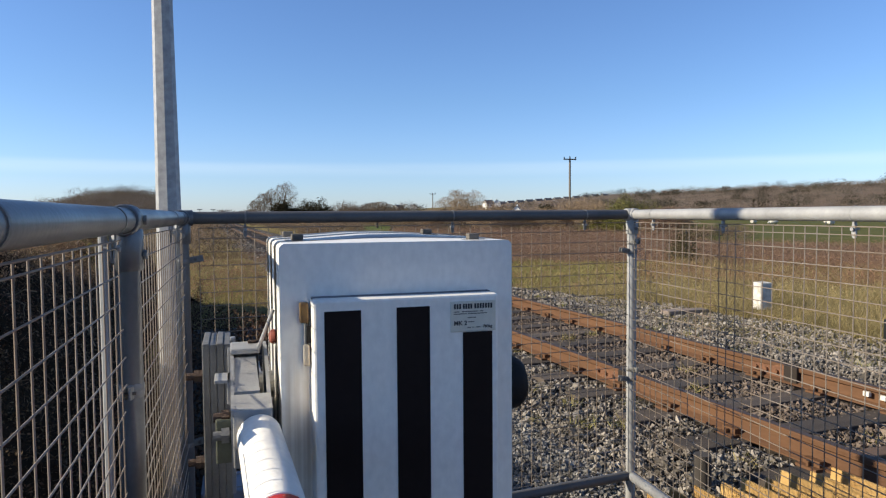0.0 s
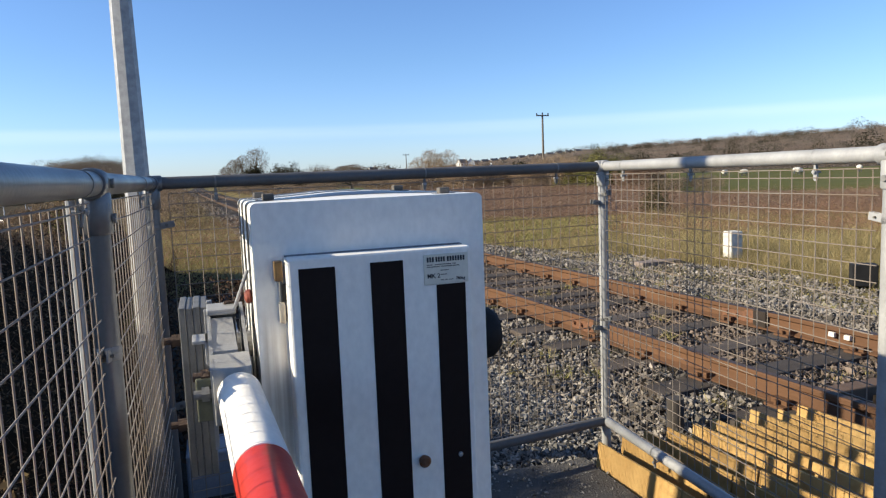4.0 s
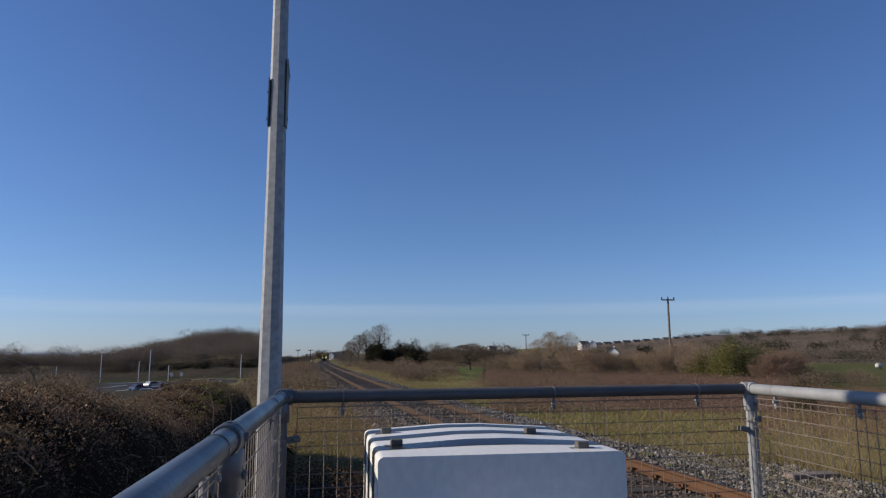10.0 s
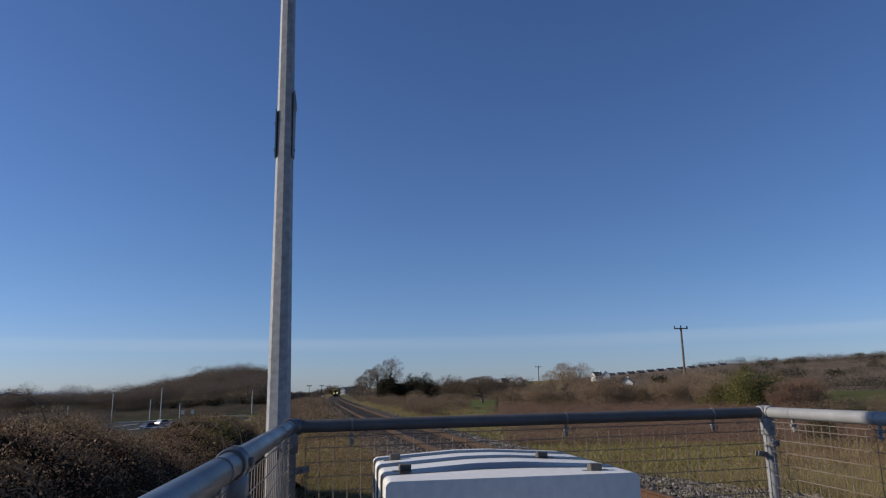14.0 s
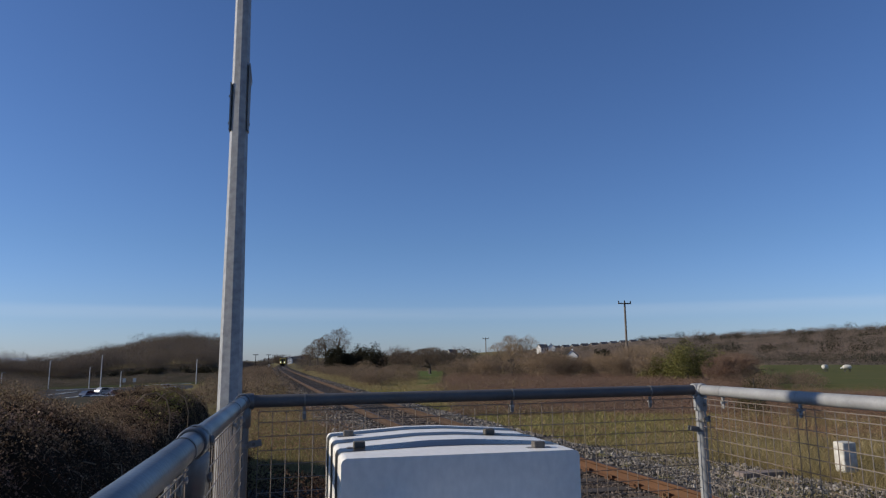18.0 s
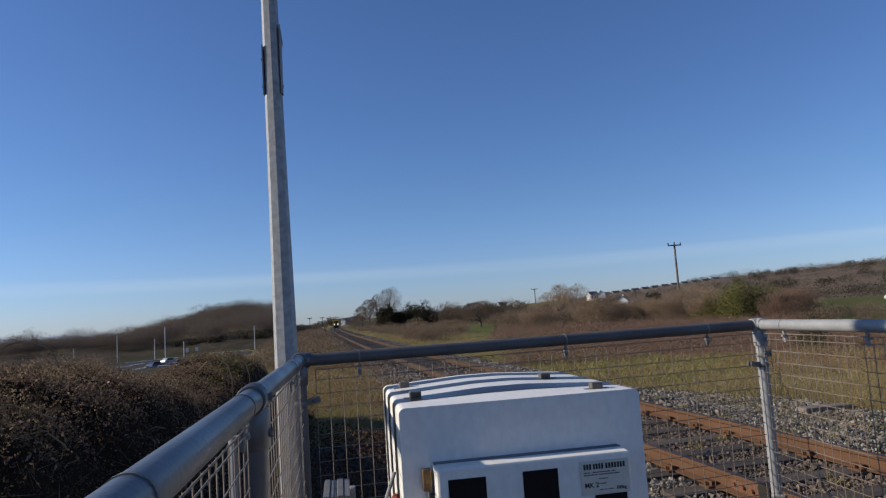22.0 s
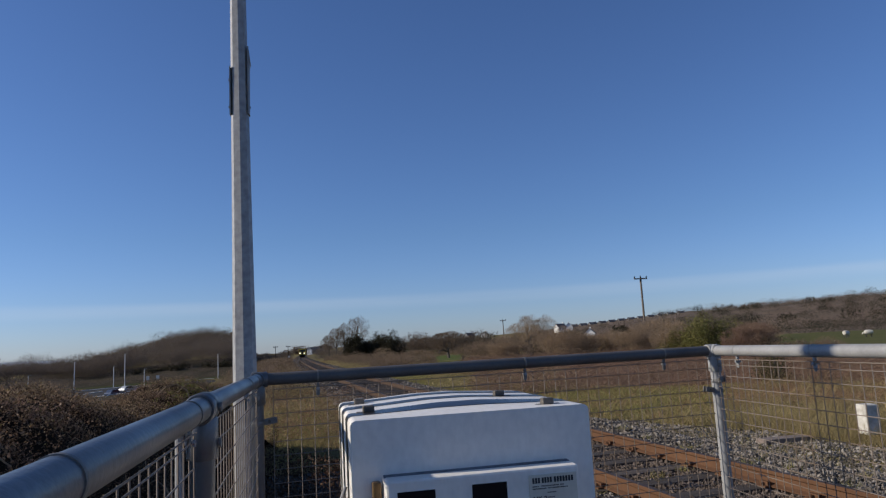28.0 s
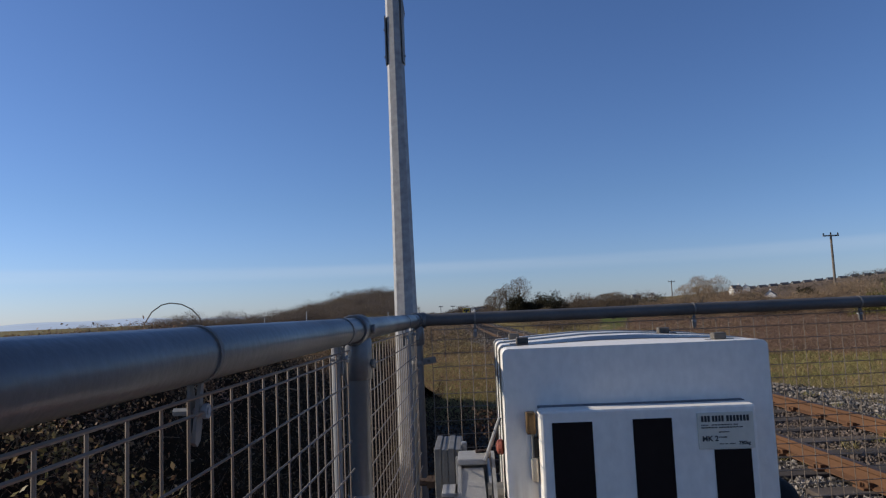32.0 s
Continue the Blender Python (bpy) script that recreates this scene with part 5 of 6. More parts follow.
    p = np.stack([x, y, hedge_top(x, y) + rng.uniform(-0.22, 0.05, m)], 1)
    ob = new("foliage", tri_mesh("foliage", leaves(p, 0.02, rng, 0.5), 4, foliage("yellow_green_leaf", (0.16, 0.17, 0.04), (0.20, 0.15, 0.05), rough=0.5, island=0.5, scale=5)))
    ob.parent = h
    tagged(ob, kind="stuff")
    # arching canes
    for k in range(46):
        yy, x0 = rng.uniform(0.7, 8.0), rng.uniform(-2.2, -1.0)
        turn, lift, reach = rng.uniform(0, 2 * math.pi), rng.uniform(0.03, 0.12), rng.uniform(0.08, 0.2)
        pts = []
        for j in range(9):
            u = j / 8
            px, py = x0 + math.cos(turn) * reach * u + rng.normal(0, 0.009), yy + math.sin(turn) * reach * u + rng.normal(0, 0.009)
            pts.append((px, py, float(hedge_top(x0, yy)) - 0.03 + lift * math.sin(math.pi * (0.15 + 0.95 * u)) - 0.06 * u))
        piece("cane", Geo().path(pts, rng.uniform(0.002, 0.0042), 5), TWIG_STRAW if k % 3 else TWIG_PALE, h, "pale arching bramble cane")
    for ox, oy, r in ((0, 0, 0.008), (0.16, 0.3, 0.006)):
        c = [(-1.42 + ox, 7.0 + oy, 0.72), (-1.41 + ox, 6.95 + oy, 0.95), (-1.45 + ox, 6.9 + oy, 1.12), (-1.55 + ox, 6.85 + oy, 1.2), (-1.66 + ox, 6.8 + oy, 1.18), (-1.74 + ox, 6.75 + oy, 1.1)]
        piece("cane", Geo().path(c, r, 6), TWIG_STRAW, h, "thick pale bramble cane")
    for c in ([(-1.62, 2.35, 1.12), (-1.56, 2.3, 1.08), (-1.5, 2.28, 1.0), (-1.47, 2.27, 0.9)], [(-1.85, 2.0, 1.22), (-1.7, 2.1, 1.24), (-1.55, 2.2, 1.15)], [(-1.3, 2.9, 0.95), (-1.22, 2.8, 0.99), (-1.15, 2.75, 0.98)]):
        piece("cane", Geo().path(c, 0.004, 6), TWIG_STRAW, h, "thick pale bramble cane")
    c = [(-2.02, 2.50, 1.16), (-2.01, 2.50, 1.30), (-1.985, 2.51, 1.42), (-1.95, 2.53, 1.49), (-1.90, 2.55, 1.53), (-1.85, 2.56, 1.54), (-1.79, 2.58, 1.53), (-1.74, 2.60, 1.50), (-1.70, 2.62, 1.45), (-1.68, 2.63, 1.38)]
    piece("cane", Geo().path(c, 0.0035, 5), TWIG_PALE, h, "pale arching bramble cane")


hedge()


def bare_tree(name, x, y, h, spread, seed, label, material=None, density=1.0, w=0.03, trunk=0.16, lo=0.25, z=None):
    """Trunk and forking limbs, with a crown of fine twigs."""
    rng = np.random.default_rng(seed)
    z0 = float(land(x, y)) if z is None else z
    t = empty(name, label, "tree", at=(x, y, z0))
    g = Geo()
    ends = []

    def grow(p, d, length, r, level):
        q = p + d * length
        g.tube(p, q, r, 6 if level < 2 else 4, r * 0.65, caps=False)
        if level >= 4:
            ends.append((q, d))
            return
        for _ in range(3 if level < 2 else 2):
            e = Vector(rng.normal(size=3)) * 0.55 + d + Vector((0, 0, 0.12))
            e.x *= spread
            e.y *= spread
            grow(q, e.normalized(), length * rng.uniform(0.62, 0.85), r * 0.62, level + 1)
        if level >= 1:
            ends.append((q, d))

    grow(Vector((0, 0, -0.2)), Vector((rng.normal(0, 0.06), rng.normal(0, 0.06), 1)).normalized(), h * lo, trunk * h / 6, 0)
    e = np.array([tuple(q) for q, _ in ends])
    big, wide = e[:, 2].max() * 1.1, max(np.abs(e[:, 0]).max(), np.abs(e[:, 1]).max()) * 1.1
    fit = np.array([0.42 * spread * h / wide, 0.42 * spread * h / wide, h / big])
    g.v = [tuple(np.array(q) * fit) for q in g.v]
    e = e * fit
    piece("trunk", g, BARK, t)
    n = int(1500 * density)
    c = unit(rng.normal(size=(n, 3)))
    c[:, 2] = c[:, 2] * 0.95 + 0.05
    c *= (rng.uniform(0.04, 0.92, n) ** 0.5)[:, None]
    gap = np.sin(5.5 * c[:, 0] + seed) * np.cos(4.5 * c[:, 1] - seed) + np.sin(6 * c[:, 2] + 2 * seed)
    c = c[gap < rng.uniform(0.0, 1.6, n)]
    half = np.array([0.42 * spread * h, 0.42 * spread * h, 0.46 * h])
    e = c * half + np.array([0, 0, 0.5 * h])
    tip = e + unit(c + rng.normal(0, 0.5, c.shape) + np.array([0, 0, 0.25])) * (h * rng.uniform(0.05, 0.12, len(e)))[:, None]
    ob = new("crown", tri_mesh("crown", sticks(e, tip, w * rng.uniform(0.5, 1.2, len(e)), rng), 3, material or TWIG))
    ob.parent = t
    return t


def branching_tree(name, x, y, h, wide, seed, label, material, bole=0.2, levels=7, twig=0.026, girth=0.028, twigs=2600):
    """A bare tree whose limbs fork again and again into a fan of fine twigs."""
    rng = np.random.default_rng(seed)
    z0 = float(land(x, y))
    t = empty(name, label, "tree", at=(x, y, z0))
    segs, ends = [], []

    def grow(p, d, length, r, level):
        q = p + d * length
        segs.append((p, q, r, r * 0.72, level))
        if level >= levels:
            ends.append((q, d, r))
            return
        for _ in range(3 if level in (0, 2) else 2):
            e = d + rng.normal(size=3) * (0.50 if level < 4 else 0.62) + np.array([0, 0, 0.10])
            grow(q, e / np.linalg.norm(e), length * rng.uniform(0.70, 0.90) * (0.62 if level == 0 else 1), r * rng.uniform(0.58, 0.74), level + 1)

    grow(np.array([0, 0, -0.2]), np.array([rng.normal(0, 0.04), rng.normal(0, 0.04), 1.0]), h * bole * 1.3, girth * h, 0)
    e = np.array([q for q, _, _ in ends])
    fit = np.array([wide / (np.abs(e[:, 0]).max() + 1e-6), wide / (np.abs(e[:, 1]).max() + 1e-6), 0.96 * h / e[:, 2].max()])
    limbs, fine = Geo(), []
    for p, q, r0, r1, level in segs:
        p, q = p * fit, q * fit
        if level < 4:
            limbs.tube(tuple(p), tuple(q), r0, 5, r1, caps=False)
        else:
            fine.append((p, q, max(r0, twig * 0.5)))
    piece("trunk", limbs, BARK, t)
    p0, p1 = np.array([f[0] for f in fine]), np.array([f[1] for f in fine])
    v = [sticks(p0, p1, np.array([f[2] for f in fine]), rng)]
    n = int(twigs)
    c = unit(rng.normal(size=(n, 3))) * (rng.uniform(0.05, 1, n) ** 0.42)[:, None]
    c[:, 2] = np.where(c[:, 2] < -0.55, -c[:, 2], c[:, 2])
    lump = 1 + 0.10 * np.sin(5 * c[:, 0] + seed) * np.cos(6 * c[:, 2] + seed)
    p = c * lump[:, None] * np.array([wide, wide, 0.40 * h]) * 0.93 + np.array([0, 0, 0.58 * h])
    way = unit(p - np.array([0, 0, 0.22 * h])) + rng.normal(0, 0.28, p.shape)
    v.append(sticks(p, p + unit(way) * (h * rng.uniform(0.03, 0.085, n))[:, None], twig * rng.uniform(0.4, 0.9, n), rng))
    ob = new("crown", tri_mesh("crown", np.concatenate(v), 3, material))
    ob.parent = t
    return t


def leafy(name, x, y, rx, rz, seed, n, size, material, label, base=0.0, clumps=14):
    rng = np.random.default_rng(seed)
    z0 = float(land(x, y))
    t = empty(name, label, "tree", at=(x, y, z0))
    c = unit(rng.normal(size=(clumps, 3))) * rng.uniform(0.3, 0.85, (clumps, 1))
    c[:, 2] = np.abs(c[:, 2])
    k = rng.integers(0, clumps, n)
    p = c[k] + unit(rng.normal(size=(n, 3))) * rng.uniform(0.12, 0.36, (n, 1))
    p = p * np.array([rx, rx, rz]) + np.array([0, 0, base])
    p[:, 2] = np.maximum(p[:, 2], 0.02)
    ob = new("crown", tri_mesh("crown", leaves(p, size, rng, 0.3), 4, material))
    ob.parent = t
    g = Geo().tube((0, 0, -0.2), (0, 0, base + rz * 0.7), 0.05 * rx + 0.03, 6, 0.02 * rx)
    for j in range(5):
        q = c[j] * np.array([rx, rx, rz]) + np.array([0, 0, base])
        g.tube((0, 0, base * 0.6 + 0.1), tuple(q), 0.02 * rx + 0.01, 5, 0.008)
    piece("trunk", g, BARK, t)
    return t


def at(az, r):
    return r * math.sin(radians(az)), r * math.cos(radians(az))


branching_tree("bare_tree", *at(4.15, 165), 10.0, 3.3, 41, "large bare winter tree with a fanned crown on the skyline", TWIG)
branching_tree("bare_tree", *at(3.0, 168), 8.4, 2.6, 42, "bare winter tree beside the railway", TWIG)
branching_tree("bare_tree", *at(2.35, 166), 7.4, 2.4, 43, "bare winter tree beside the railway", TWIG)
branching_tree("bare_tree", *at(1.75, 170), 6.0, 2.2, 49, "small bare tree beside the railway", TWIG)
for k, (az, r, hh, wd) in enumerate(((18.6, 70, 4.4, 1.5), (19.9, 71, 4.3, 1.6), (17.5, 73, 3.7, 1.5), (18.9, 66, 3.4, 1.6))):
    branching_tree("twiggy_tree", *at(az, r), hh, wd, 144 + k, "pale twiggy bush-like tree above the bracken", TWIG_STRAW, 0.12, 7, 0.010, 0.028, 3600)
branching_tree("bare_tree", *at(11.7, 84), 3.5, 2.9, 47, "dark bare tree in a small green field", TWIG, 0.26, 7, 0.02, 0.062, 9000)
branching_tree("twiggy_tree", *at(6.2, 66), 1.9, 1.1, 48, "pale twiggy bush beside the railway", TWIG_STRAW, 0.08, 7, 0.008, 0.028, 1500)
for k, (az, r, s) in enumerate(((28.3, 60, 2.9), (29.6, 63, 3.2), (25.2, 62, 2.4), (35.6, 45, 1.9), (36.6, 46, 2.1), (21.2, 58, 2.9), (16.4, 60, 2.2), (23.0, 60, 2.2), (26.8, 58, 2.4), (30.2, 55, 2.6))):
    bare_tree("scrub_bush", *at(az, r), s, 1.7, 50 + k, "brown twiggy scrub bush", BRACKEN if k in (3, 4) else TWIG_STRAW, 7.0, 0.010, 0.05, 0.2)
leafy("evergreen_bush", *at(32.8, 52), 2.1, 2.5, 60, 8000, 0.062, EVERGREEN, "bright green evergreen bush among brown scrub", 0.4, 26)
leafy("evergreen_bush", *at(34.6, 53), 1.5, 2.3, 62, 4200, 0.06, EVERGREEN, "olive green evergreen bush among brown scrub", 0.3, 18)
leafy("evergreen_bush", *at(29.8, 55), 1.2, 1.3, 63, 2200, 0.06, EVERGREEN, "low olive green bush among brown scrub", 0.2, 14)
leafy("evergreen_bush", *at(31.2, 54), 1.4, 1.9, 61, 3600, 0.06, EVERGREEN, "bright green evergreen bush among brown scrub", 0.3, 14)
for k, (az, r, rx, rz) in enumerate(((4.0, 140, 3.6, 4.4), (5.4, 142, 4.2, 5.0), (7.0, 140, 4.4, 4.9), (22.3, 100, 2.2, 2.6), (26.0, 130, 3.2, 3.4), (12.6, 190, 4, 3.4))):
    leafy("dark_evergreen", *at(az, r), rx, rz, 70 + k, 12000, 0.16, DARKGREEN, "dark evergreen tree in the hedgerow", 0.0, 44)
leafy("hawthorn_bush", *at(38.9, 21), 0.72, 1.5, 80, 2600, 0.026, foliage("hawthorn", (0.06, 0.065, 0.03), (0.10, 0.075, 0.04)), "small dark hawthorn bush in the bracken", 0.1, 20)


# woods, too many trees to count
def woods(name, area, n, h, w, seed, material, label, per=150, wide=0.46, core=TWIG_MASS, vary=0.16, mass=150, fleck=0.06, solid=True, inner=TWIG_MASS, reach=(0.08, 0.2), outer=0.9):
    """Round winter crowns: a close inner mass and a fringe of fine twigs."""
    rng = np.random.default_rng(seed)
    x, y = area(rng, n)
    z = land(x, y)
    hs = h * rng.lognormal(0, vary, n)
    rx = wide * hs * rng.uniform(0.85, 1.2, n)
    t = empty(name, label, "woods", kind="stuff")
    if solid:
        el, seg = np.radians([-14, 12, 34, 58, 84]), 10
        E, K = np.meshgrid(el, np.arange(seg) * 2 * math.pi / seg, indexing="ij")
        rho = 0.34 * (1 + rng.normal(0, 0.24, (n, len(el), seg)))
        pz = z[:, None, None] + hs[:, None, None] * (0.34 + 0.62 * rho * np.sin(E))
        pz[:, 0] = z[:, None] - 0.3
        v = np.stack([x[:, None, None] + rx[:, None, None] * rho * np.cos(E) * np.cos(K), y[:, None, None] + rx[:, None, None] * rho * np.cos(E) * np.sin(K), pz], -1).reshape(-1, 3)
        j, q = np.meshgrid(np.arange(len(el) - 1), np.arange(seg), indexing="ij")
        f = np.stack([j * seg + q, j * seg + (q + 1) % seg, (j + 1) * seg + (q + 1) % seg, (j + 1) * seg + q], -1).reshape(1, -1, 4) + (np.arange(n) * len(el) * seg)[:, None, None]
        me = bpy.data.meshes.new("crown_mass")
        me.from_pydata(v.tolist(), [], f.reshape(-1, 4).tolist(), shade_flat=False)
        me.materials.append(inner)
        ob = new("crown_mass", me)
        ob.parent = t
    # small sprays over it
    k = np.repeat(np.arange(n), mass)
    m = len(k)
    c = unit(rng.normal(size=(m, 3)))
    c[:, 2] = np.abs(c[:, 2]) * 1.04 - 0.04
    c = c * (rng.uniform(0.42, outer, m) if solid else outer * rng.uniform(0.03, 1, m) ** 0.44)[:, None]
    lump = 1 + 0.15 * np.sin(7 * c[:, 0] + k) * np.cos(6 * c[:, 1] + 2 * k)
    p = np.stack([x[k] + c[:, 0] * rx[k] * lump, y[k] + c[:, 1] * rx[k] * lump, z[k] + hs[k] * (0.34 + 0.66 * c[:, 2] * lump)], 1)
    under = rng.uniform(0, 1, m) < 0.2
    p[:, 2] = np.where(under, z[k] + hs[k] * rng.uniform(0, 0.36, m), p[:, 2])
    ob = new("sprays", tri_mesh("sprays", leaves(p, fleck * hs[k], rng, 1.0), 4, core))
    ob.parent = t
    i = np.repeat(np.arange(n), per)
    m = len(i)
    d = unit(rng.normal(size=(m, 3)) + np.array([0, 0, 0.35]))
    d[:, 2] = np.abs(d[:, 2])
    rad = outer * rng.uniform(0.74, 1.0, m)[:, None]
    size = np.stack([rx[i], rx[i], 0.64 * hs[i]], 1)
    p = np.stack([x[i], y[i], z[i] + 0.34 * hs[i]], 1) + d * rad * size
    low = rng.uniform(0, 1, m) < 0.25
    p[:, 2] = np.where(low, z[i] + hs[i] * rng.uniform(0.02, 0.4, m), p[:, 2])
    q = p + unit(d + rng.normal(0, 0.55, (m, 3)) + np.array([0, 0, 0.45])) * (hs[i] * rng.uniform(*reach, m))[:, None]
    ob = new("twigs", tri_mesh("twigs", sticks(p, q, w * rng.uniform(0.5, 1.3, m), rng), 3, material))
    ob.parent = t


BROWN_MASS = foliage("brown_scrub", (0.155, 0.112, 0.073), (0.098, 0.085, 0.052), scale=0.3, island=0.14)
FAR_TWIG = foliage("far_twigs", (0.20, 0.158, 0.125), (0.145, 0.117, 0.094), scale=0.02, island=0.3)
FAR_MASS = foliage("far_wood", (0.18, 0.142, 0.114), (0.125, 0.102, 0.081), scale=0.12, island=0.12)
# hillside scrub, twigs and ground: mauve-brown, lightened to carry the distance haze
HAZED_HILL_MASS = foliage("hillside_scrub", (0.225, 0.17, 0.137), (0.165, 0.13, 0.103), scale=0.02, island=0.12)
HAZED_HILL_TWIG = foliage("haze_lightened_twigs", (0.255, 0.195, 0.155), (0.185, 0.14, 0.112), scale=0.02, island=0.2)
draped("hillside", 18, 67, 200, 985, 60, 40, mat("haze_lightened_hillside", (0.20, 0.148, 0.117), 0.95, 0, (0.11, 0.092, 0.065), 0.035, 0.8, 0.6, 0.2, spec=0.02), 0.3, "brown scrub-covered hillside", "hillside", polar)
FAR_DARK = foliage("far_dark_tree", (0.095, 0.085, 0.062), (0.062, 0.058, 0.043), scale=0.12, island=0.25)
woods("far_woods", sector(-15.6, -4.9, 266, 470), 460, 7.8, 0.03, 90, FAR_TWIG, "bare brown wood on a low hill", 300, 0.68, FAR_MASS, 0.2, 560, 0.021, solid=False, reach=(0.02, 0.06), outer=0.76)
woods("far_woods", sector(-25.5, -15, 264, 330), 130, 8.0, 0.03, 91, FAR_TWIG, "bare brown wood behind the car park", 500, 0.68, FAR_MASS, 0.2, 1300, 0.017, solid=False, reach=(0.02, 0.06), outer=0.76)
woods("far_woods", sector(-30.2, -24.4, 285, 300), 14, 8.2, 0.028, 89, FAR_TWIG, "two bare trees beyond the fields", 800, 0.5, FAR_MASS, 0.1, 352, 0.022, solid=False, reach=(0.02, 0.07), outer=0.78)
woods("far_woods", sector(-42, -26, 300, 420), 120, 3.6, 0.039, 88, FAR_TWIG, "low hedges beyond the fields", 96, 0.9, FAR_MASS, mass=220, fleck=0.050, solid=False, reach=(0.02, 0.07), outer=0.78)
woods("far_woods", sector(-32, -17.4, 125, 262), 120, 4.6, 0.02, 187, FAR_TWIG, "brown trees beside the car park", 400, 0.8, FAR_MASS, 0.15, 1500, 0.015, solid=False, reach=(0.02, 0.06), outer=0.76)
woods("scrub", sector(-25, -4.9, 236, 262), 110, 2.4, 0.03, 195, FAR_TWIG, "brown scrub below the wood", 120, 1.0, FAR_MASS, 0.2, 260, 0.03, solid=False, reach=(0.02, 0.07), outer=0.78)
woods("dark_hedge", sector(-29, -18.6, 128, 146), 44, 3.1, 0.1, 87, DARKGREEN, "dark evergreen hedge behind the field", 80, 0.9, DARKGREEN, mass=420, fleck=0.045, inner=DARKGREEN)
woods("dark_hedge", sector(-13, -4.5, 258, 264), 46, 2.2, 0.1, 86, DARKGREEN, "dark low hedge below the wood", 40, 0.9, DARKGREEN, mass=120, fleck=0.08, inner=DARKGREEN)
woods("far_woods", sector(-5.0, -1.5, 330, 520), 60, 5.2, 0.039, 85, FAR_TWIG, "low trees far down the line", 128, 0.8, FAR_MASS, mass=400, fleck=0.050, solid=False, reach=(0.02, 0.07), outer=0.78)
woods("far_woods", sector(-1.6, 1.8, 600, 660), 46, 6.6, 0.045, 84, FAR_TWIG, "low trees far down the line", 128, 0.9, FAR_MASS, mass=400, fleck=0.050, solid=False, reach=(0.02, 0.07), outer=0.78)
woods("far_woods", sector(0.9, 4.2, 176, 205), 26, 3.6, 0.017, 192, FAR_TWIG, "brown scrub under the bare trees", 416, 0.8, FAR_MASS, mass=440, fleck=0.028, solid=False, reach=(0.02, 0.07), outer=0.78)
woods("far_woods", sector(4, 23, 190, 420), 270, 4.6, 0.025, 92, FAR_TWIG, "brown hedgerow trees in the middle distance", 240, 0.6, FAR_DARK, mass=264, fleck=0.037, solid=False, reach=(0.02, 0.07), outer=0.78)
woods("hillside_scrub", sector(19, 66, 300, 545, 0.9), 1300, 3.2, 0.05, 93, HAZED_HILL_TWIG, "brown wooded hillside of bare trees and scrub", 50, 1.5, HAZED_HILL_MASS, 0.3, mass=110, fleck=0.055, solid=False, reach=(0.06, 0.16))
woods("hillside_scrub", sector(31.8, 66, 545, 985), 1500, 3.6, 0.05, 293, HAZED_HILL_TWIG, "brown wooded top of the hillside", 40, 1.5, HAZED_HILL_MASS, 0.3, mass=90, fleck=0.06, solid=False, reach=(0.06, 0.16))
woods("far_woods", sector(35, 66, 187, 300), 110, 4.2, 0.03, 194, HAZED_HILL_TWIG, "brown bare trees above the pasture", 260, 0.9, HAZED_HILL_MASS, 0.25, mass=260, fleck=0.03, solid=False, reach=(0.04, 0.12))
woods("hillside_tree", sector(28, 66, 320, 985), 230, 6.0, 0.04, 193, HAZED_HILL_TWIG, "darker trees scattered on the hillside", 90, 0.75, FAR_DARK, 0.3, mass=200, fleck=0.045, solid=False, reach=(0.03, 0.1))
woods("hillside_tree", sector(30, 66, 940, 990), 120, 6.5, 0.05, 196, HAZED_HILL_TWIG, "bare trees along the top of the hill", 90, 1.0, HAZED_HILL_MASS, 0.35, mass=160, fleck=0.045, solid=False, reach=(0.03, 0.1))
woods("hillside_bush", sector(31, 62, 360, 760), 34, 7.5, 0.05, 297, HAZED_HILL_TWIG, "round dark bushes scattered over the hillside", 60, 0.8, DARKGREEN, 0.25, mass=420, fleck=0.05, solid=False, reach=(0.02, 0.05))
for k, (a0, a1, r) in enumerate(((24, 47, 500), (44, 66, 430), (33, 46, 700), (40, 60, 640), (52, 66, 780))):
    woods("hillside_hedge", sector(a0, a1, r, r + 14), 90, 3.6, 0.05, 240 + k, HAZED_HILL_TWIG, "dark hedge line across the hillside", 40, 1.1, FAR_DARK, 0.3, mass=90, fleck=0.07, solid=False, reach=(0.03, 0.1))
woods("dark_hedge", sector(36.2, 66, 187, 260), 110, 3.6, 0.06, 94, DARKGREEN, "dark hedgerows on the hillside", 60, 1.2, FAR_DARK, mass=200, fleck=0.05, solid=False)
woods("dark_thicket", sector(14.5, 31, 118, 165), 46, 1.9, 0.03, 198, TWIG, "dark green and brown bushes below the hillside", 120, 0.9, FAR_DARK, 0.25, mass=640, fleck=0.03, solid=False, reach=(0.03, 0.1))
woods("scrub", sector(-31, -19.0, 38, 105), 80, 1.3, 0.012, 186, TWIG_PALE, "brown scrub on the bank above the field", 300, 1.0, BROWN_MASS, mass=150, fleck=0.05, solid=False)
woods("scrub", sector(12.8, 30, 60, 120), 190, 1.6, 0.012, 95, TWIG_PALE, "brown scrub thicket beyond the bracken", 420, 0.9, BROWN_MASS, mass=190, fleck=0.04, solid=False)
woods("scrub", sector(29, 37, 62, 140), 85, 2.2, 0.014, 99, TWIG_PALE, "brown scrub thicket beyond the bracken", 420, 0.9, BROWN_MASS, mass=190, fleck=0.04, solid=False)
woods("scrub", right_of_track(-6.5, -3.0, 24, 130), 130, 1.1, 0.007, 96, TWIG_PALE, "brown scrub beside the railway", 480, 0.9, BROWN_MASS, mass=190, fleck=0.035, solid=False)
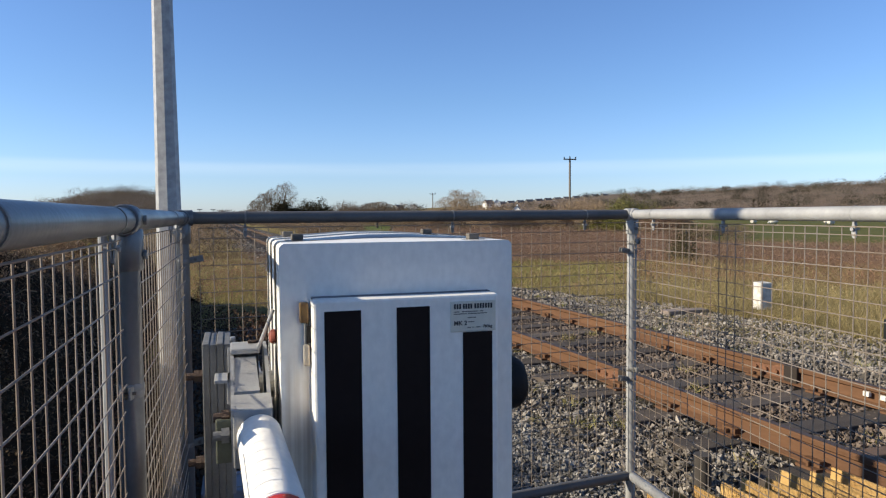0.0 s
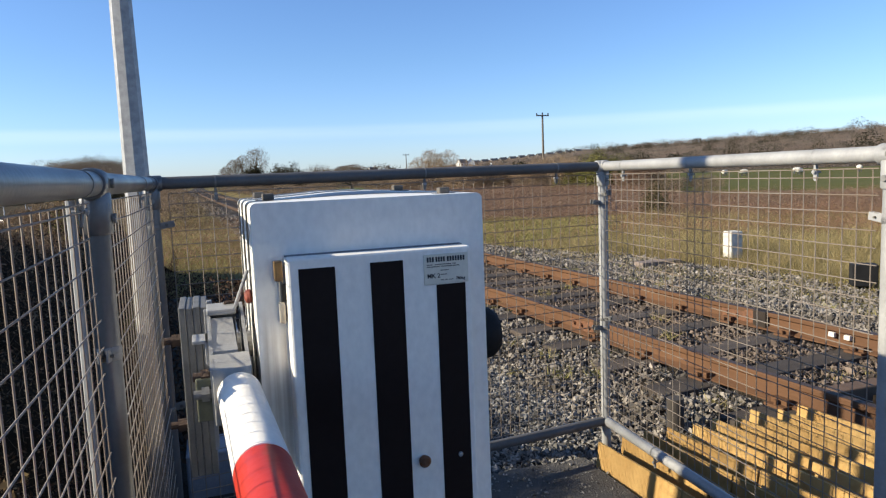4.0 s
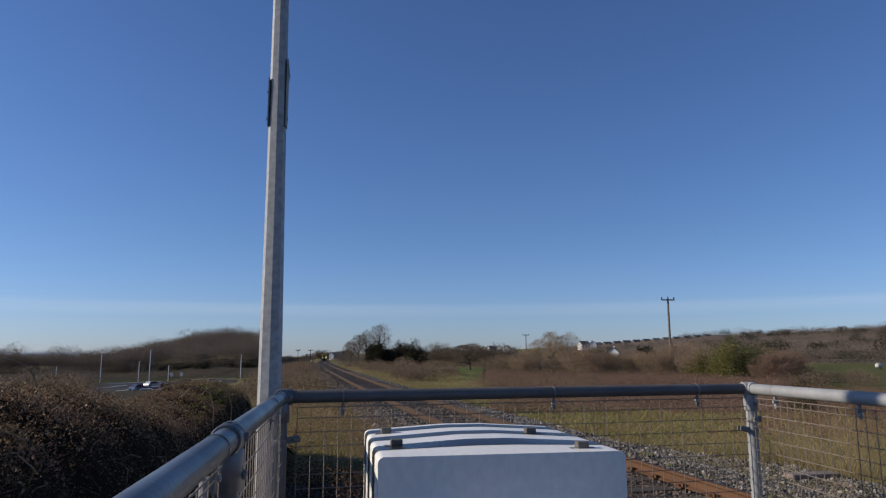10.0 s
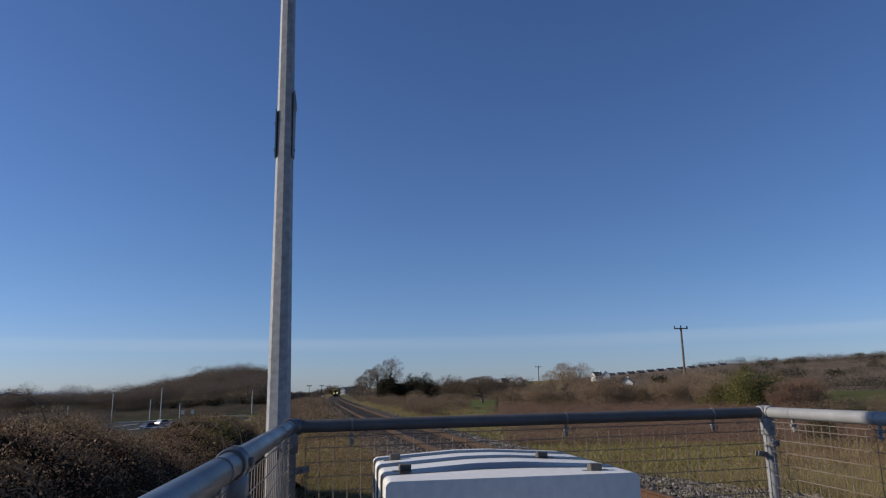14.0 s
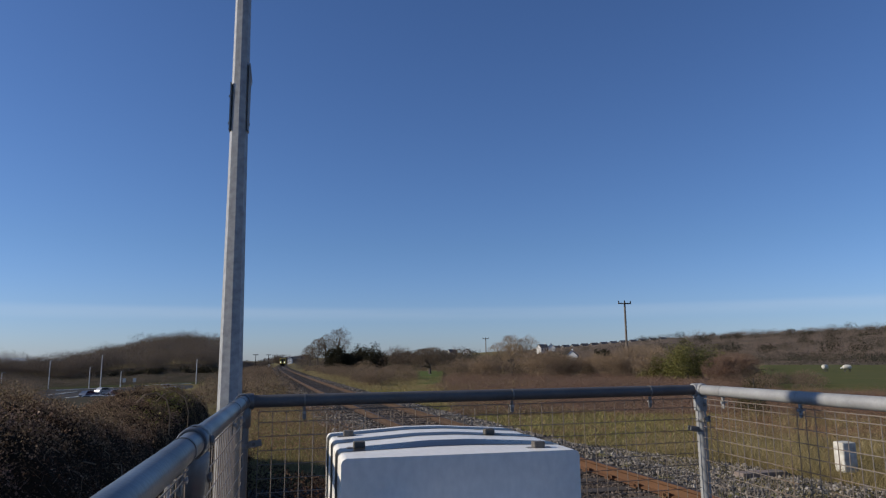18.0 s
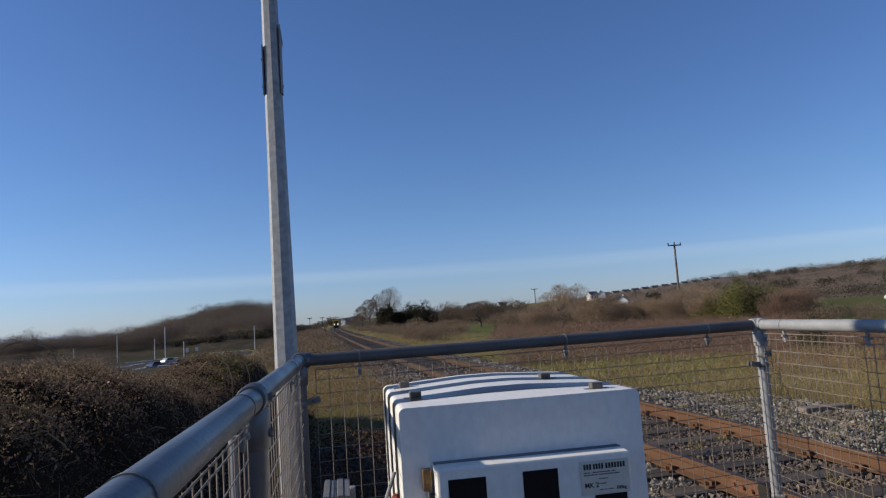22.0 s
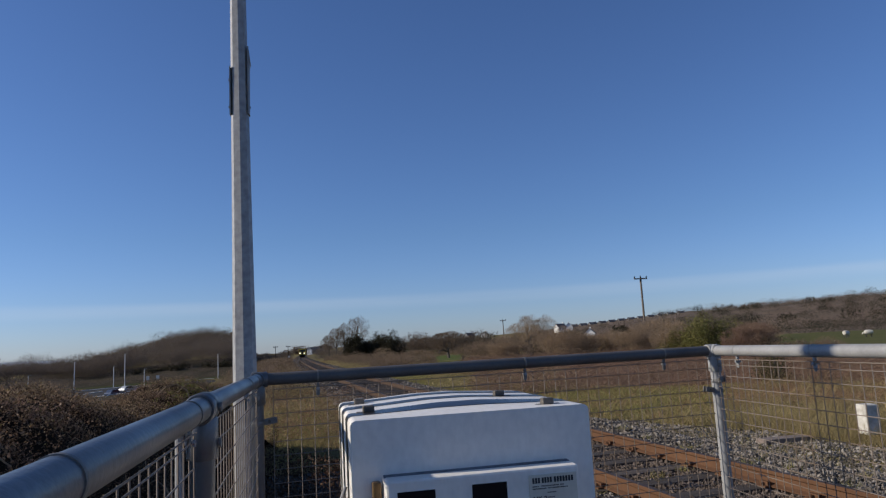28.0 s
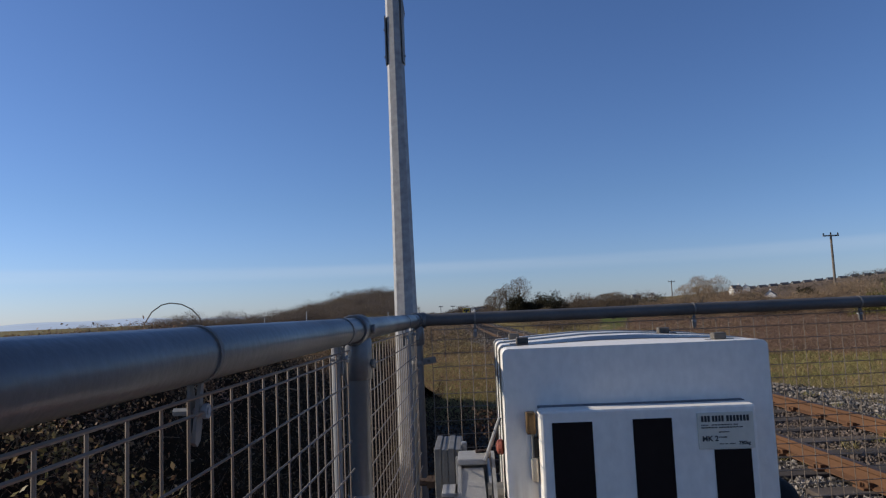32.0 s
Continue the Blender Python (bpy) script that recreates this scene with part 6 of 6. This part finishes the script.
woods("scrub", right_of_track(3.6, 9.5, 58, 145), 85, 0.95, 0.010, 97, TWIG_PALE, "brown scrub along the railway", 420, 0.9, BROWN_MASS, mass=190, fleck=0.04, solid=False)
woods("scrub", sector(5.6, 10.4, 47, 66), 42, 1.0, 0.008, 98, TWIG_PALE, "low brown scrub along the railway", 420, 0.9, BROWN_MASS, mass=190, fleck=0.04, solid=False)
woods("scrub", sector(3, 13, 108, 132), 60, 1.1, 0.012, 100, TWIG_PALE, "brown scrub below the evergreens", 380, 0.9, BROWN_MASS, mass=150, fleck=0.05, solid=False)
woods("brown_thicket", sector(8.2, 14.2, 132, 172), 46, 4.0, 0.03, 102, TWIG, "dark brown thicket of bare trees", 260, 0.7, TWIG_MASS, 0.14, 420, 0.024, solid=False)
woods("scrub", sector(36.2, 42, 36, 50), 22, 0.85, 0.008, 101, TWIG_PALE, "low brown scrub before the pasture", 420, 1.0, BROWN_MASS, mass=190, fleck=0.04, solid=False)


# brambles and bare soil between the hedge and the line, hedge shade painted into dark colours
tagged(piece("shaded_soil", Geo().add([(-0.75, 1.56, -0.15), (1.15, 1.56, -0.15), (1.2, 8.4, -0.17), (-0.75, 8.4, -0.17)], [(0, 1, 2, 3)]), mat("shade_dark_soil", (0.035, 0.028, 0.02), 0.95, 0, (0.02, 0.016, 0.012), 7, 1, 50, 0.8)), "soil behind the compound fence, coloured dark for the hedge's shade", "soil", kind="structure")
rng = np.random.default_rng(120)
n = 16000
x, y = rng.uniform(-0.75, 0.95, n), 2.2 + 6.0 * rng.uniform(0, 1, n) ** 1.2
z = -0.2 + (0.34 + 0.1 * np.sin(4 * x + 2 * y)) * rng.uniform(0, 1, n) ** 0.7 * smooth01(1.4 - x, 0, 1.0)
stuff("bramble_undergrowth", leaves(np.stack([x, y, z], 1), 0.02, rng, 0.7), 4, BRAMBLE, "low dark brambles at the foot of the fence", "brambles")


# ------------------------------------------------------------------ things by the line
def wooden_pole(az, r, top, label):
    x, y = at(az, r)
    z = float(land(x, y))
    p = empty("telegraph_pole", label, "pole", at=(x, y, z))
    h = top - z
    piece("shaft", Geo().tube((0, 0, -0.3), (0, 0, h), 0.15, 10, 0.11), POLEWOOD, p, smooth=True)
    piece("crossarm", Geo().box(-0.85, 0.85, -0.06, 0.06, h - 0.2, h - 0.06), POLEWOOD, p)
    for k in (-0.78, 0.0, 0.78):
        piece("insulator", Geo().lathe([(0.05, 0), (0.08, 0.05), (0.07, 0.2), (0.03, 0.26)], pose(k, 0, h - 0.06 + (0.06 if k == 0 else 0)), 8), RUBBER, p)


wooden_pole(27.95, 85, 8.2, "dark wooden power pole with crossarm")
wooden_pole(16.3, 190, 7.2, "distant wooden power pole with crossarm")

mast = empty("wooden_mast", "plain brown wooden pole standing behind the bramble hedge", "pole", at=(-3.2, 1.50, -0.4))
piece("shaft", Geo().tube((0, 0, -0.2), (0, 0, 6.4), 0.10, 14, 0.085), POLEWOOD, mast, smooth=True)
piece("cap", Geo().lathe([(0.092, 0), (0.094, 0.03), (0.05, 0.06)], pose(0, 0, 6.4), 14), GALV_DULL, mast)

# old painted post with a notice
sx, sy = 9.12, 4.72
post = empty("notice_post", "old timber post with flaking white paint and a notice", "post", at=(sx, sy, -0.24))
m = pose(0, 0, 0, 0, 4.0, -41)
piece("post", Geo().cbox(-0.105, 0.105, -0.09, 0.09, 0, 1.97, 0.015, m), mat("weathered_grey_timber", (0.105, 0.09, 0.075), 0.9, 0, (0.055, 0.046, 0.038), 5, 0.9, 40, 0.5, stretch=(3, 3, 0.6), spec=0.1), post)
FLAKE = mat("flaking_white_paint", (0.72, 0.70, 0.66), 0.6, 0, (0.16, 0.135, 0.11), 7, 0.25, 40, 0.3, stretch=(1, 1, 0.5))
piece("painted_face", Geo().cbox(-0.111, -0.103, -0.088, 0.088, 0.02, 1.95, 0.002, m), FLAKE, post, "flaking white painted side")
nt_ = piece("notice", Geo().cbox(-0.105, 0.105, -0.098, -0.092, 1.13, 1.52, 0.002, m), mat("faded_notice", (0.55, 0.48, 0.48), 0.6, 0, (0.46, 0.39, 0.39), 8, 0.8), post, "faded pinkish-white notice with dull red bands")
FADED = mat("faded_red", (0.32, 0.11, 0.09), 0.6)
piece("band", Geo().box(-0.105, 0.105, -0.101, -0.097, 1.46, 1.52, m).box(-0.105, 0.105, -0.101, -0.097, 1.13, 1.17, m), FADED, nt_)
gl = Geo()
for k in range(7):
    gl.box(-0.08, 0.08 - 0.02 * (k % 3), -0.101, -0.097, 1.20 + 0.035 * k, 1.211 + 0.035 * k, m)
piece("writing_bars", gl, mat("faded_ink", (0.25, 0.2, 0.22), 0.7), nt_)
piece("cap", Geo().cbox(-0.112, 0.112, -0.097, 0.097, 1.965, 1.985, 0.004, m), GALV_DULL, post)
piece("paint_patch", Geo().cbox(-0.106, -0.02, -0.096, -0.089, 1.84, 1.97, 0.003, m), FLAKE, post)
# small concrete marker
mk = empty("marker_block", "small white-painted concrete marker block in the grass", "marker", at=(8.4, 7.85, -0.24))
piece("block", Geo().cbox(-0.115, 0.115, -0.115, 0.115, 0, 0.46, 0.02, pose(0, 0, 0, 0, 0, -6)), mat("lichened_white_paint", (0.62, 0.60, 0.55), 0.8, 0, (0.36, 0.33, 0.28), 9, 0.6, 50, 0.3), mk)
# low cabinet and sign
cab = empty("trackside_box", "low dark trackside box beside the ballast", "box", at=(8.05, 5.08, -0.3))
piece("body", Geo().cbox(-0.15, 0.15, -0.12, 0.12, 0, 0.29, 0.012, pose(0, 0, 0, 0, 0, -40)), RUBBER, cab)
sg = empty("small_sign", "small red and white warning sign on a stake", "sign", at=(8.03, 4.64, -0.27))
piece("stake", Geo().box(-0.02, 0.02, -0.01, 0.01, 0, 0.5), POLEWOOD, sg)
bd = piece("board", Geo().cbox(-0.09, 0.09, -0.016, -0.010, 0.06, 0.50, 0.002, pose(0, 0, 0, 0, 0, -45)), bpy.data.materials["faded_notice"], sg)
for z0, z1 in ((0.44, 0.50), (0.06, 0.13)):
    piece("band", Geo().box(-0.09, 0.09, -0.019, -0.015, z0, z1, pose(0, 0, 0, 0, 0, -45)), FADED, bd)
tagged(piece("steel_plate", Geo().cbox(9.0, 11.2, 3.5, 4.3, -0.26, -0.2, 0.01), RUST), "flat rusty steel plate lying by the line", "plate")
tagged(piece("cable_trough", Geo().cbox(-0.27, 1.0, 1.86, 2.12, -0.3, 0.07, 0.012), mat("blue_grey_concrete", (0.24, 0.26, 0.31), 0.8)), "blue-grey concrete cable trough behind the fence", "trough")
tagged(piece("cable_trough", Geo().cbox(6.9, 7.7, 8.3, 8.55, -0.34, -0.265, 0.012), mat("dirty_concrete", (0.25, 0.19, 0.165), 0.9, 0, (0.12, 0.105, 0.09), 5, 0.9)), "low concrete trough lid in the grass", "trough")
st = empty("track_stake", "short dark post beside the guard", "post", at=(2.49, 1.76, -0.22))
piece("stake", Geo().tube((0, 0, 0), (0, 0, 0.21), 0.055, 12, 0.05), mat("tarred_timber", (0.05, 0.042, 0.036), 0.9), st, smooth=True)


# sheep
def sheep(az, r, turn, label):
    x, y = at(az, r)
    s = empty("sheep", label, "sheep", "grazing sheep", at=(x, y, float(land(x, y)) + 0.14))
    m = pose(0, 0, 0, 0, 0, turn)
    wool = mat("wool", (0.62, 0.59, 0.52), 0.95, 0, (0.5, 0.47, 0.4), 9, 0.8, 40, 0.6) if "wool" not in bpy.data.materials else bpy.data.materials["wool"]
    g = Geo().lathe([(0.05, -0.52), (0.22, -0.42), (0.29, -0.15), (0.29, 0.2), (0.22, 0.42), (0.08, 0.5)], m @ pose(0, 0, 0.58, 0, 90, 0), 12)
    piece("body", g, wool, s, smooth=True)
    piece("head", Geo().lathe([(0.05, 0), (0.1, 0.05), (0.1, 0.14), (0.06, 0.28)], m @ pose(0.5, 0, 0.55, 0, 120, 0), 8), wool, s)
    for a in (-0.28, 0.28):
        for b in (-0.12, 0.12):
            piece("leg", Geo().tube(m @ Vector((a, b, 0.4)), m @ Vector((a, b, -0.05)), 0.045, 6), INK, s)


for az, r, turn in ((42.0, 96, 20), (43.4, 95, 160), (47.2, 94, 10), (47.0, 97, -30), (51.0, 98, 60), (54.6, 62, 5), (58.0, 72, 170)):
    sheep(az, r, turn, "white sheep grazing in the green pasture")


# houses
ROOF = mat("slate_roof", (0.10, 0.10, 0.11), 0.7)
RENDER = mat("white_render", (0.78, 0.77, 0.74), 0.85)
PANE = mat("window_glass", (0.03, 0.035, 0.045), 0.1)


def house(az, r, w, d, h, turn, label, z=None, wall=None, foot=-1.0):
    x, y = at(az, r)
    hz = float(land(x, y)) if z is None else z
    b = empty("house", label, "house", at=(x, y, hz))
    m = pose(0, 0, 0, 0, 0, turn)
    ridge_h = h + d * 0.42
    gable = [(-d / 2, foot), (d / 2, foot), (d / 2, h), (0, ridge_h), (-d / 2, h)]
    tm = m @ pose(0, 0, 0, 0, 0, 90)
    piece("wall", Geo().prism(gable, -w / 2, w / 2, tm), wall or RENDER, b)
    roof = Geo()
    for s in (-1, 1):
        roof.add([tm @ Vector(q) for q in ((s * (d / 2 + 0.3), -w / 2 - 0.3, h - 0.15), (s * (d / 2 + 0.3), w / 2 + 0.3, h - 0.15), (0, w / 2 + 0.3, ridge_h + 0.12), (0, -w / 2 - 0.3, ridge_h + 0.12), (s * (d / 2 + 0.3), -w / 2 - 0.3, h - 0.35), (s * (d / 2 + 0.3), w / 2 + 0.3, h - 0.35), (0, w / 2 + 0.3, ridge_h), (0, -w / 2 - 0.3, ridge_h))], [(0, 1, 2, 3), (4, 7, 6, 5), (0, 4, 5, 1), (3, 2, 6, 7), (0, 3, 7, 4), (1, 5, 6, 2)])
    rf = piece("roof", roof, ROOF, b)
    piece("chimney", Geo().box(-0.3, 0.3, -w / 2 + 0.3, -w / 2 + 0.9, ridge_h - 0.6, ridge_h + 0.16 * d, tm), wall or RENDER, rf)
    for k in (-0.3, 0.05, 0.33):
        for zz in (1.0, 3.4):
            if zz + 1.2 < h:
                piece("window", Geo().box(w * k - 0.5, w * k + 0.5, -d / 2 - 0.04, -d / 2 + 0.02, zz, zz + 1.2, m), PANE, b)


house(23.3, 292, 5.2, 4.4, 2.2, 62, "white house with a dark slate roof", 0.6)
house(14.7, 425, 4.6, 4.2, 2.4, 62, "white house among trees", 3.5)
house(13.4, 428, 4.6, 4.2, 2.3, 20, "pale house among trees", 3.4)
house(20.9, 440, 6, 5, 2.8, 15, "pale house among trees", 5.4)
house(21.6, 450, 6, 5, 2.8, 70, "pale house on the slope", 5.8)
# wall turned from the sun: its shade is put into this dark grey
SHADED_WALL = mat("shaded_wall", (0.16, 0.155, 0.15), 0.9)
house(0.22, 560, 2.6, 3.4, 1.6, 70, "small white gabled house beyond the railway", 1.6, None, -4)
house(0.85, 566, 9.0, 4.5, 0.8, 8, "long dark-roofed building beyond the railway", 2.0, SHADED_WALL, -4)
for k in range(12):
    az, r = 22.0 + 0.76 * k, 640 + 6 * k
    house(az, r, 6.8, 3.0, 0.9, 8, "dark-roofed terrace house on the ridge", 1.5 + r * math.tan(radians(1.02 + 0.066 * (az - 21.9))) - 2.2, SHADED_WALL, -8)


# car park
LAMP_PAINT = mat("pale_lamp_paint", (0.62, 0.63, 0.64), 0.5)


def lamp_post(az, r, h, label):
    x, y = at(az, r)
    p = empty("street_lamp", label, "lamp post", "car park lamps", at=(x, y, float(land(x, y))))
    piece("column", Geo().tube((0, 0, 0), (0, 0, h), 0.14, 8, 0.10), LAMP_PAINT, p)
    piece("lantern", Geo().cbox(-0.15, 0.75, -0.15, 0.15, h, h + 0.18, 0.03), GALV_DULL, p)


for az, r, h in ((-19.9, 205, 5.2), (-17.0, 221, 7.9), (-13.65, 214, 9.2), (-14.4, 226, 6.0), (-6.95, 224, 7.6), (-12.3, 225, 4.6)):
    lamp_post(az, r, h, "grey car park lamp post")


for az in (-12.05, -11.35):
    x, y = at(az, 228)
    z = float(land(x, y))
    sgn = empty("car_park_sign", "small white sign board on a post", "sign", "car park signs", at=(x, y, z))
    piece("post", Geo().tube((0, 0, 0), (0, 0, 1.6), 0.06, 6), GALV_DULL, sgn)
    piece("board", Geo().cbox(-0.45, 0.45, -0.08, -0.03, 1.3, 2.5, 0.02), WHITE_OLD, sgn)


def car(az, r, turn, paint, label):
    x, y = at(az, r)
    c = empty("car", label, "car", "parked cars", at=(x, y, float(land(x, y)) + 0.15))
    m = pose(0, 0, 0, 0, 0, turn)
    low = [(-2.05, 0.35), (2.05, 0.35), (2.1, 0.7), (1.9, 0.85), (-2.0, 0.9), (-2.1, 0.6)]
    high = [(-1.75, 0.88), (1.05, 0.86), (0.45, 1.42), (-1.25, 1.46)]
    piece("body", Geo().prism(low, -0.85, 0.85, m).prism([(a, b) for a, b in high], -0.74, 0.74, m), paint, c)
    piece("window", Geo().prism([(-1.5, 0.95), (0.8, 0.93), (0.38, 1.34), (-1.15, 1.36)], -0.755, 0.755, m), PANE, c)
    piece("window", Geo().prism([(1.12, 0.9), (1.14, 0.92), (0.55, 1.36), (0.53, 1.34)], -0.65, 0.65, m), PANE, c)
    for a in (-1.3, 1.3):
        for b in (-0.78, 0.78):
            wh = piece("wheel", Geo().tube(m @ Vector((a, b - 0.1, 0.31)), m @ Vector((a, b + 0.1, 0.31)), 0.31, 12), RUBBER, c)
            piece("rim", Geo().tube(m @ Vector((a, b - 0.11, 0.31)), m @ Vector((a, b + 0.11, 0.31)), 0.19, 10), GALV, wh)


LINE = mat("white_line_paint", (0.6, 0.6, 0.58), 0.8)
for k, (a0, a1, r0, r1) in enumerate(((-17.2, -15.2, 184, 192), (-16.0, -14.9, 168, 174), (-11.4, -7.3, 224, 225), (-16.5, -12.8, 206, 212), (-15.2, -14.2, 150, 154))):
    p0, p1 = Vector((*at(a0, r0), 0)), Vector((*at(a1, r1), 0))
    gk = Geo()
    nrm = Vector((-(p1 - p0).y, (p1 - p0).x, 0)).normalized() * 0.3
    row = [p0.lerp(p1, q / 8) for q in range(9)]
    for p in row:
        z = float(land(p.x, p.y)) + 0.22
        gk.v += [tuple(p + nrm + Vector((0, 0, z))), tuple(p - nrm + Vector((0, 0, z))), tuple(p - nrm + Vector((0, 0, z + 0.12))), tuple(p + nrm + Vector((0, 0, z + 0.12)))]
    for q in range(8):
        for w in range(4):
            gk.f.append((4 * q + w, 4 * q + (w + 1) % 4, 4 * q + 4 + (w + 1) % 4, 4 * q + 4 + w))
    tagged(piece("kerb", gk, LINE), "pale concrete kerb in the car park", "kerb", kind="structure")
paints = [mat("car_paint_" + nme, colr, 0.3, 0.3) for nme, colr in (("blue", (0.06, 0.09, 0.16)), ("silver", (0.45, 0.47, 0.5)), ("black", (0.02, 0.02, 0.025)), ("white", (0.7, 0.71, 0.72)), ("dark_red", (0.12, 0.03, 0.03)))]
words = ["dark blue", "silver", "black", "white", "dark red"]
rng = np.random.default_rng(101)
for k, (az, r) in enumerate(((-14.3, 150), (-13.6, 141), (-12.9, 149), (-12.2, 144), (-13.1, 164), (-11.9, 168), (-9.0, 205), (-10.9, 198), (-12.4, 178), (-14.4, 178), (-13.7, 132), (-12.7, 134), (-11.2, 171), (-13.4, 190), (-10.2, 182))):
    kind = (0, 1, 0, 2, 1, 2, 3, 2, 4, 0, 3, 1, 0, 1, 2)[k]
    car(az, r - 8, rng.uniform(-20, 20) + 75 * (k % 2), paints[kind], words[kind] + " car parked in the asphalt car park")

# floodlight masts, signal and platform end down the line
for az, r, h in ((-2.5, 330, 5.9), (-1.5, 340, 6.2)):
    x, y = at(az, r)
    p = empty("floodlight_mast", "distant mast with a row of floodlights", "mast", at=(x, y, float(land(x, y))))
    h = 4.6 + 1.2 - float(land(x, y)) - 1.5
    piece("shaft", Geo().tube((0, 0, 0), (0, 0, h), 0.12, 6), RUBBER, p)
    piece("crossbar", Geo().box(-1.0, 1.0, -0.08, 0.08, h - 0.15, h), RUBBER, p)
    for k in (-0.8, 0, 0.8):
        piece("floodlight", Geo().box(k - 0.25, k + 0.25, -0.15, 0.2, h, h + 0.35), GALV_DULL, p)
y = 250
sgn = empty("railway_signal", "dark railway signal on a post beside the line", "signal", at=(float(track_x(y)) + 6.6, y, -0.9))
piece("post", Geo().tube((0, 0, 0), (0, 0, 3.2), 0.09, 8), RUBBER, sgn)
piece("head", Geo().cbox(-0.3, 0.3, -0.15, 0.15, 2.5, 3.9, 0.05), RUBBER, sgn)
y = 205
tagged(piece("platform_ramp", Geo().prism([(0, -0.9), (3.4, -1.1), (3.4, -1.0), (0, 0.25)], 0, 12, Matrix.Translation((float(track_x(y)) - 4.6, y, -0.2))), RUBBER), "dark ramp at the end of a low platform", "ramp")
tagged(piece("white_marker", Geo().cbox(-0.25, 0.25, -0.1, 0.1, -0.6, 1.0, 0.03, Matrix.Translation((float(track_x(y)) - 3.9, y - 1, -0.5))), WHITE_OLD), "white lineside marker board", "marker")

# ------------------------------------------------------------------ the train
YEL = mat("yellow_cab_paint", (0.75, 0.50, 0.03), 0.45)
BODY_BLUE = mat("dark_train_paint", (0.05, 0.055, 0.09), 0.4)
LAMP = glow("train_headlight", (1.0, 0.9, 0.7), 4.5)
train = empty("diesel_train", "oncoming diesel train with yellow front and lit headlights", "train")
TL = 23.0
for c in range(2):
    y0 = c * (TL + 0.4)
    piece("car_body", Geo().cbox(-1.35, 1.35, y0 + 0.1, y0 + TL, 1.0, 3.55, 0.18), BODY_BLUE, train, "dark painted rail car body")
    piece("roof", Geo().cbox(-1.2, 1.2, y0 + 0.1, y0 + TL, 3.5, 3.78, 0.1), GALV_DULL, train)
    piece("underframe", Geo().box(-1.2, 1.2, y0 + 0.8, y0 + TL - 0.8, 0.45, 1.0), RUBBER, train)
    for k in range(8):
        for s in (-1, 1):
            piece("window", Geo().box(s * 1.352 - 0.01, s * 1.352 + 0.01, y0 + 2 + 2.5 * k, y0 + 3.6 + 2.5 * k, 2.1, 3.0), PANE, train)
    for a in (3.5, TL - 3.5):
        piece("bogie", Geo().box(-1.1, 1.1, y0 + a - 1.6, y0 + a + 1.6, 0.25, 0.6), RUBBER, train)
        for b in (-1.2, 1.2):
            piece("wheelset", Geo().tube((-0.8, y0 + a + b, 0.42), (0.8, y0 + a + b, 0.42), 0.42, 14), RUSTY, train)
front = piece("cab_front", Geo().cbox(-1.35, 1.35, -0.12, 0.2, 1.0, 3.55, 0.1), YEL, train, "bright yellow cab front")
piece("windscreen", Geo().cbox(-1.15, -0.42, -0.15, -0.1, 2.3, 3.2, 0.03), PANE, front)
piece("windscreen", Geo().cbox(0.42, 1.15, -0.15, -0.1, 2.3, 3.2, 0.03), PANE, front)
piece("cab_door", Geo().cbox(-0.36, 0.36, -0.15, -0.1, 1.1, 3.2, 0.03), PANE, front)
for s in (-0.85, 0.85):
    piece("headlight", Geo().tube((s, -0.16, 1.75), (s, -0.1, 1.75), 0.17, 12), LAMP, front, "lit headlight")
piece("buffer_beam", Geo().cbox(-1.2, 1.2, -0.25, 0.1, 0.55, 1.0, 0.04), RUBBER, front)


def motions():
    rows = []
    for t, y in ((0, 455), (4, 438), (9, 410), (13, 378), (16, 352), (19, 328), (22, 313), (25, 302), (28, 293), (30, 287), (32, 281)):
        s = math.degrees(math.atan(float(track_x(y + 2) - track_x(y - 2)) / 4))
        rows.append((t, pose(float(track_x(y)), y, float(track_z(y)), 0, 0, -s)))
    walk(train, rows)


motions()
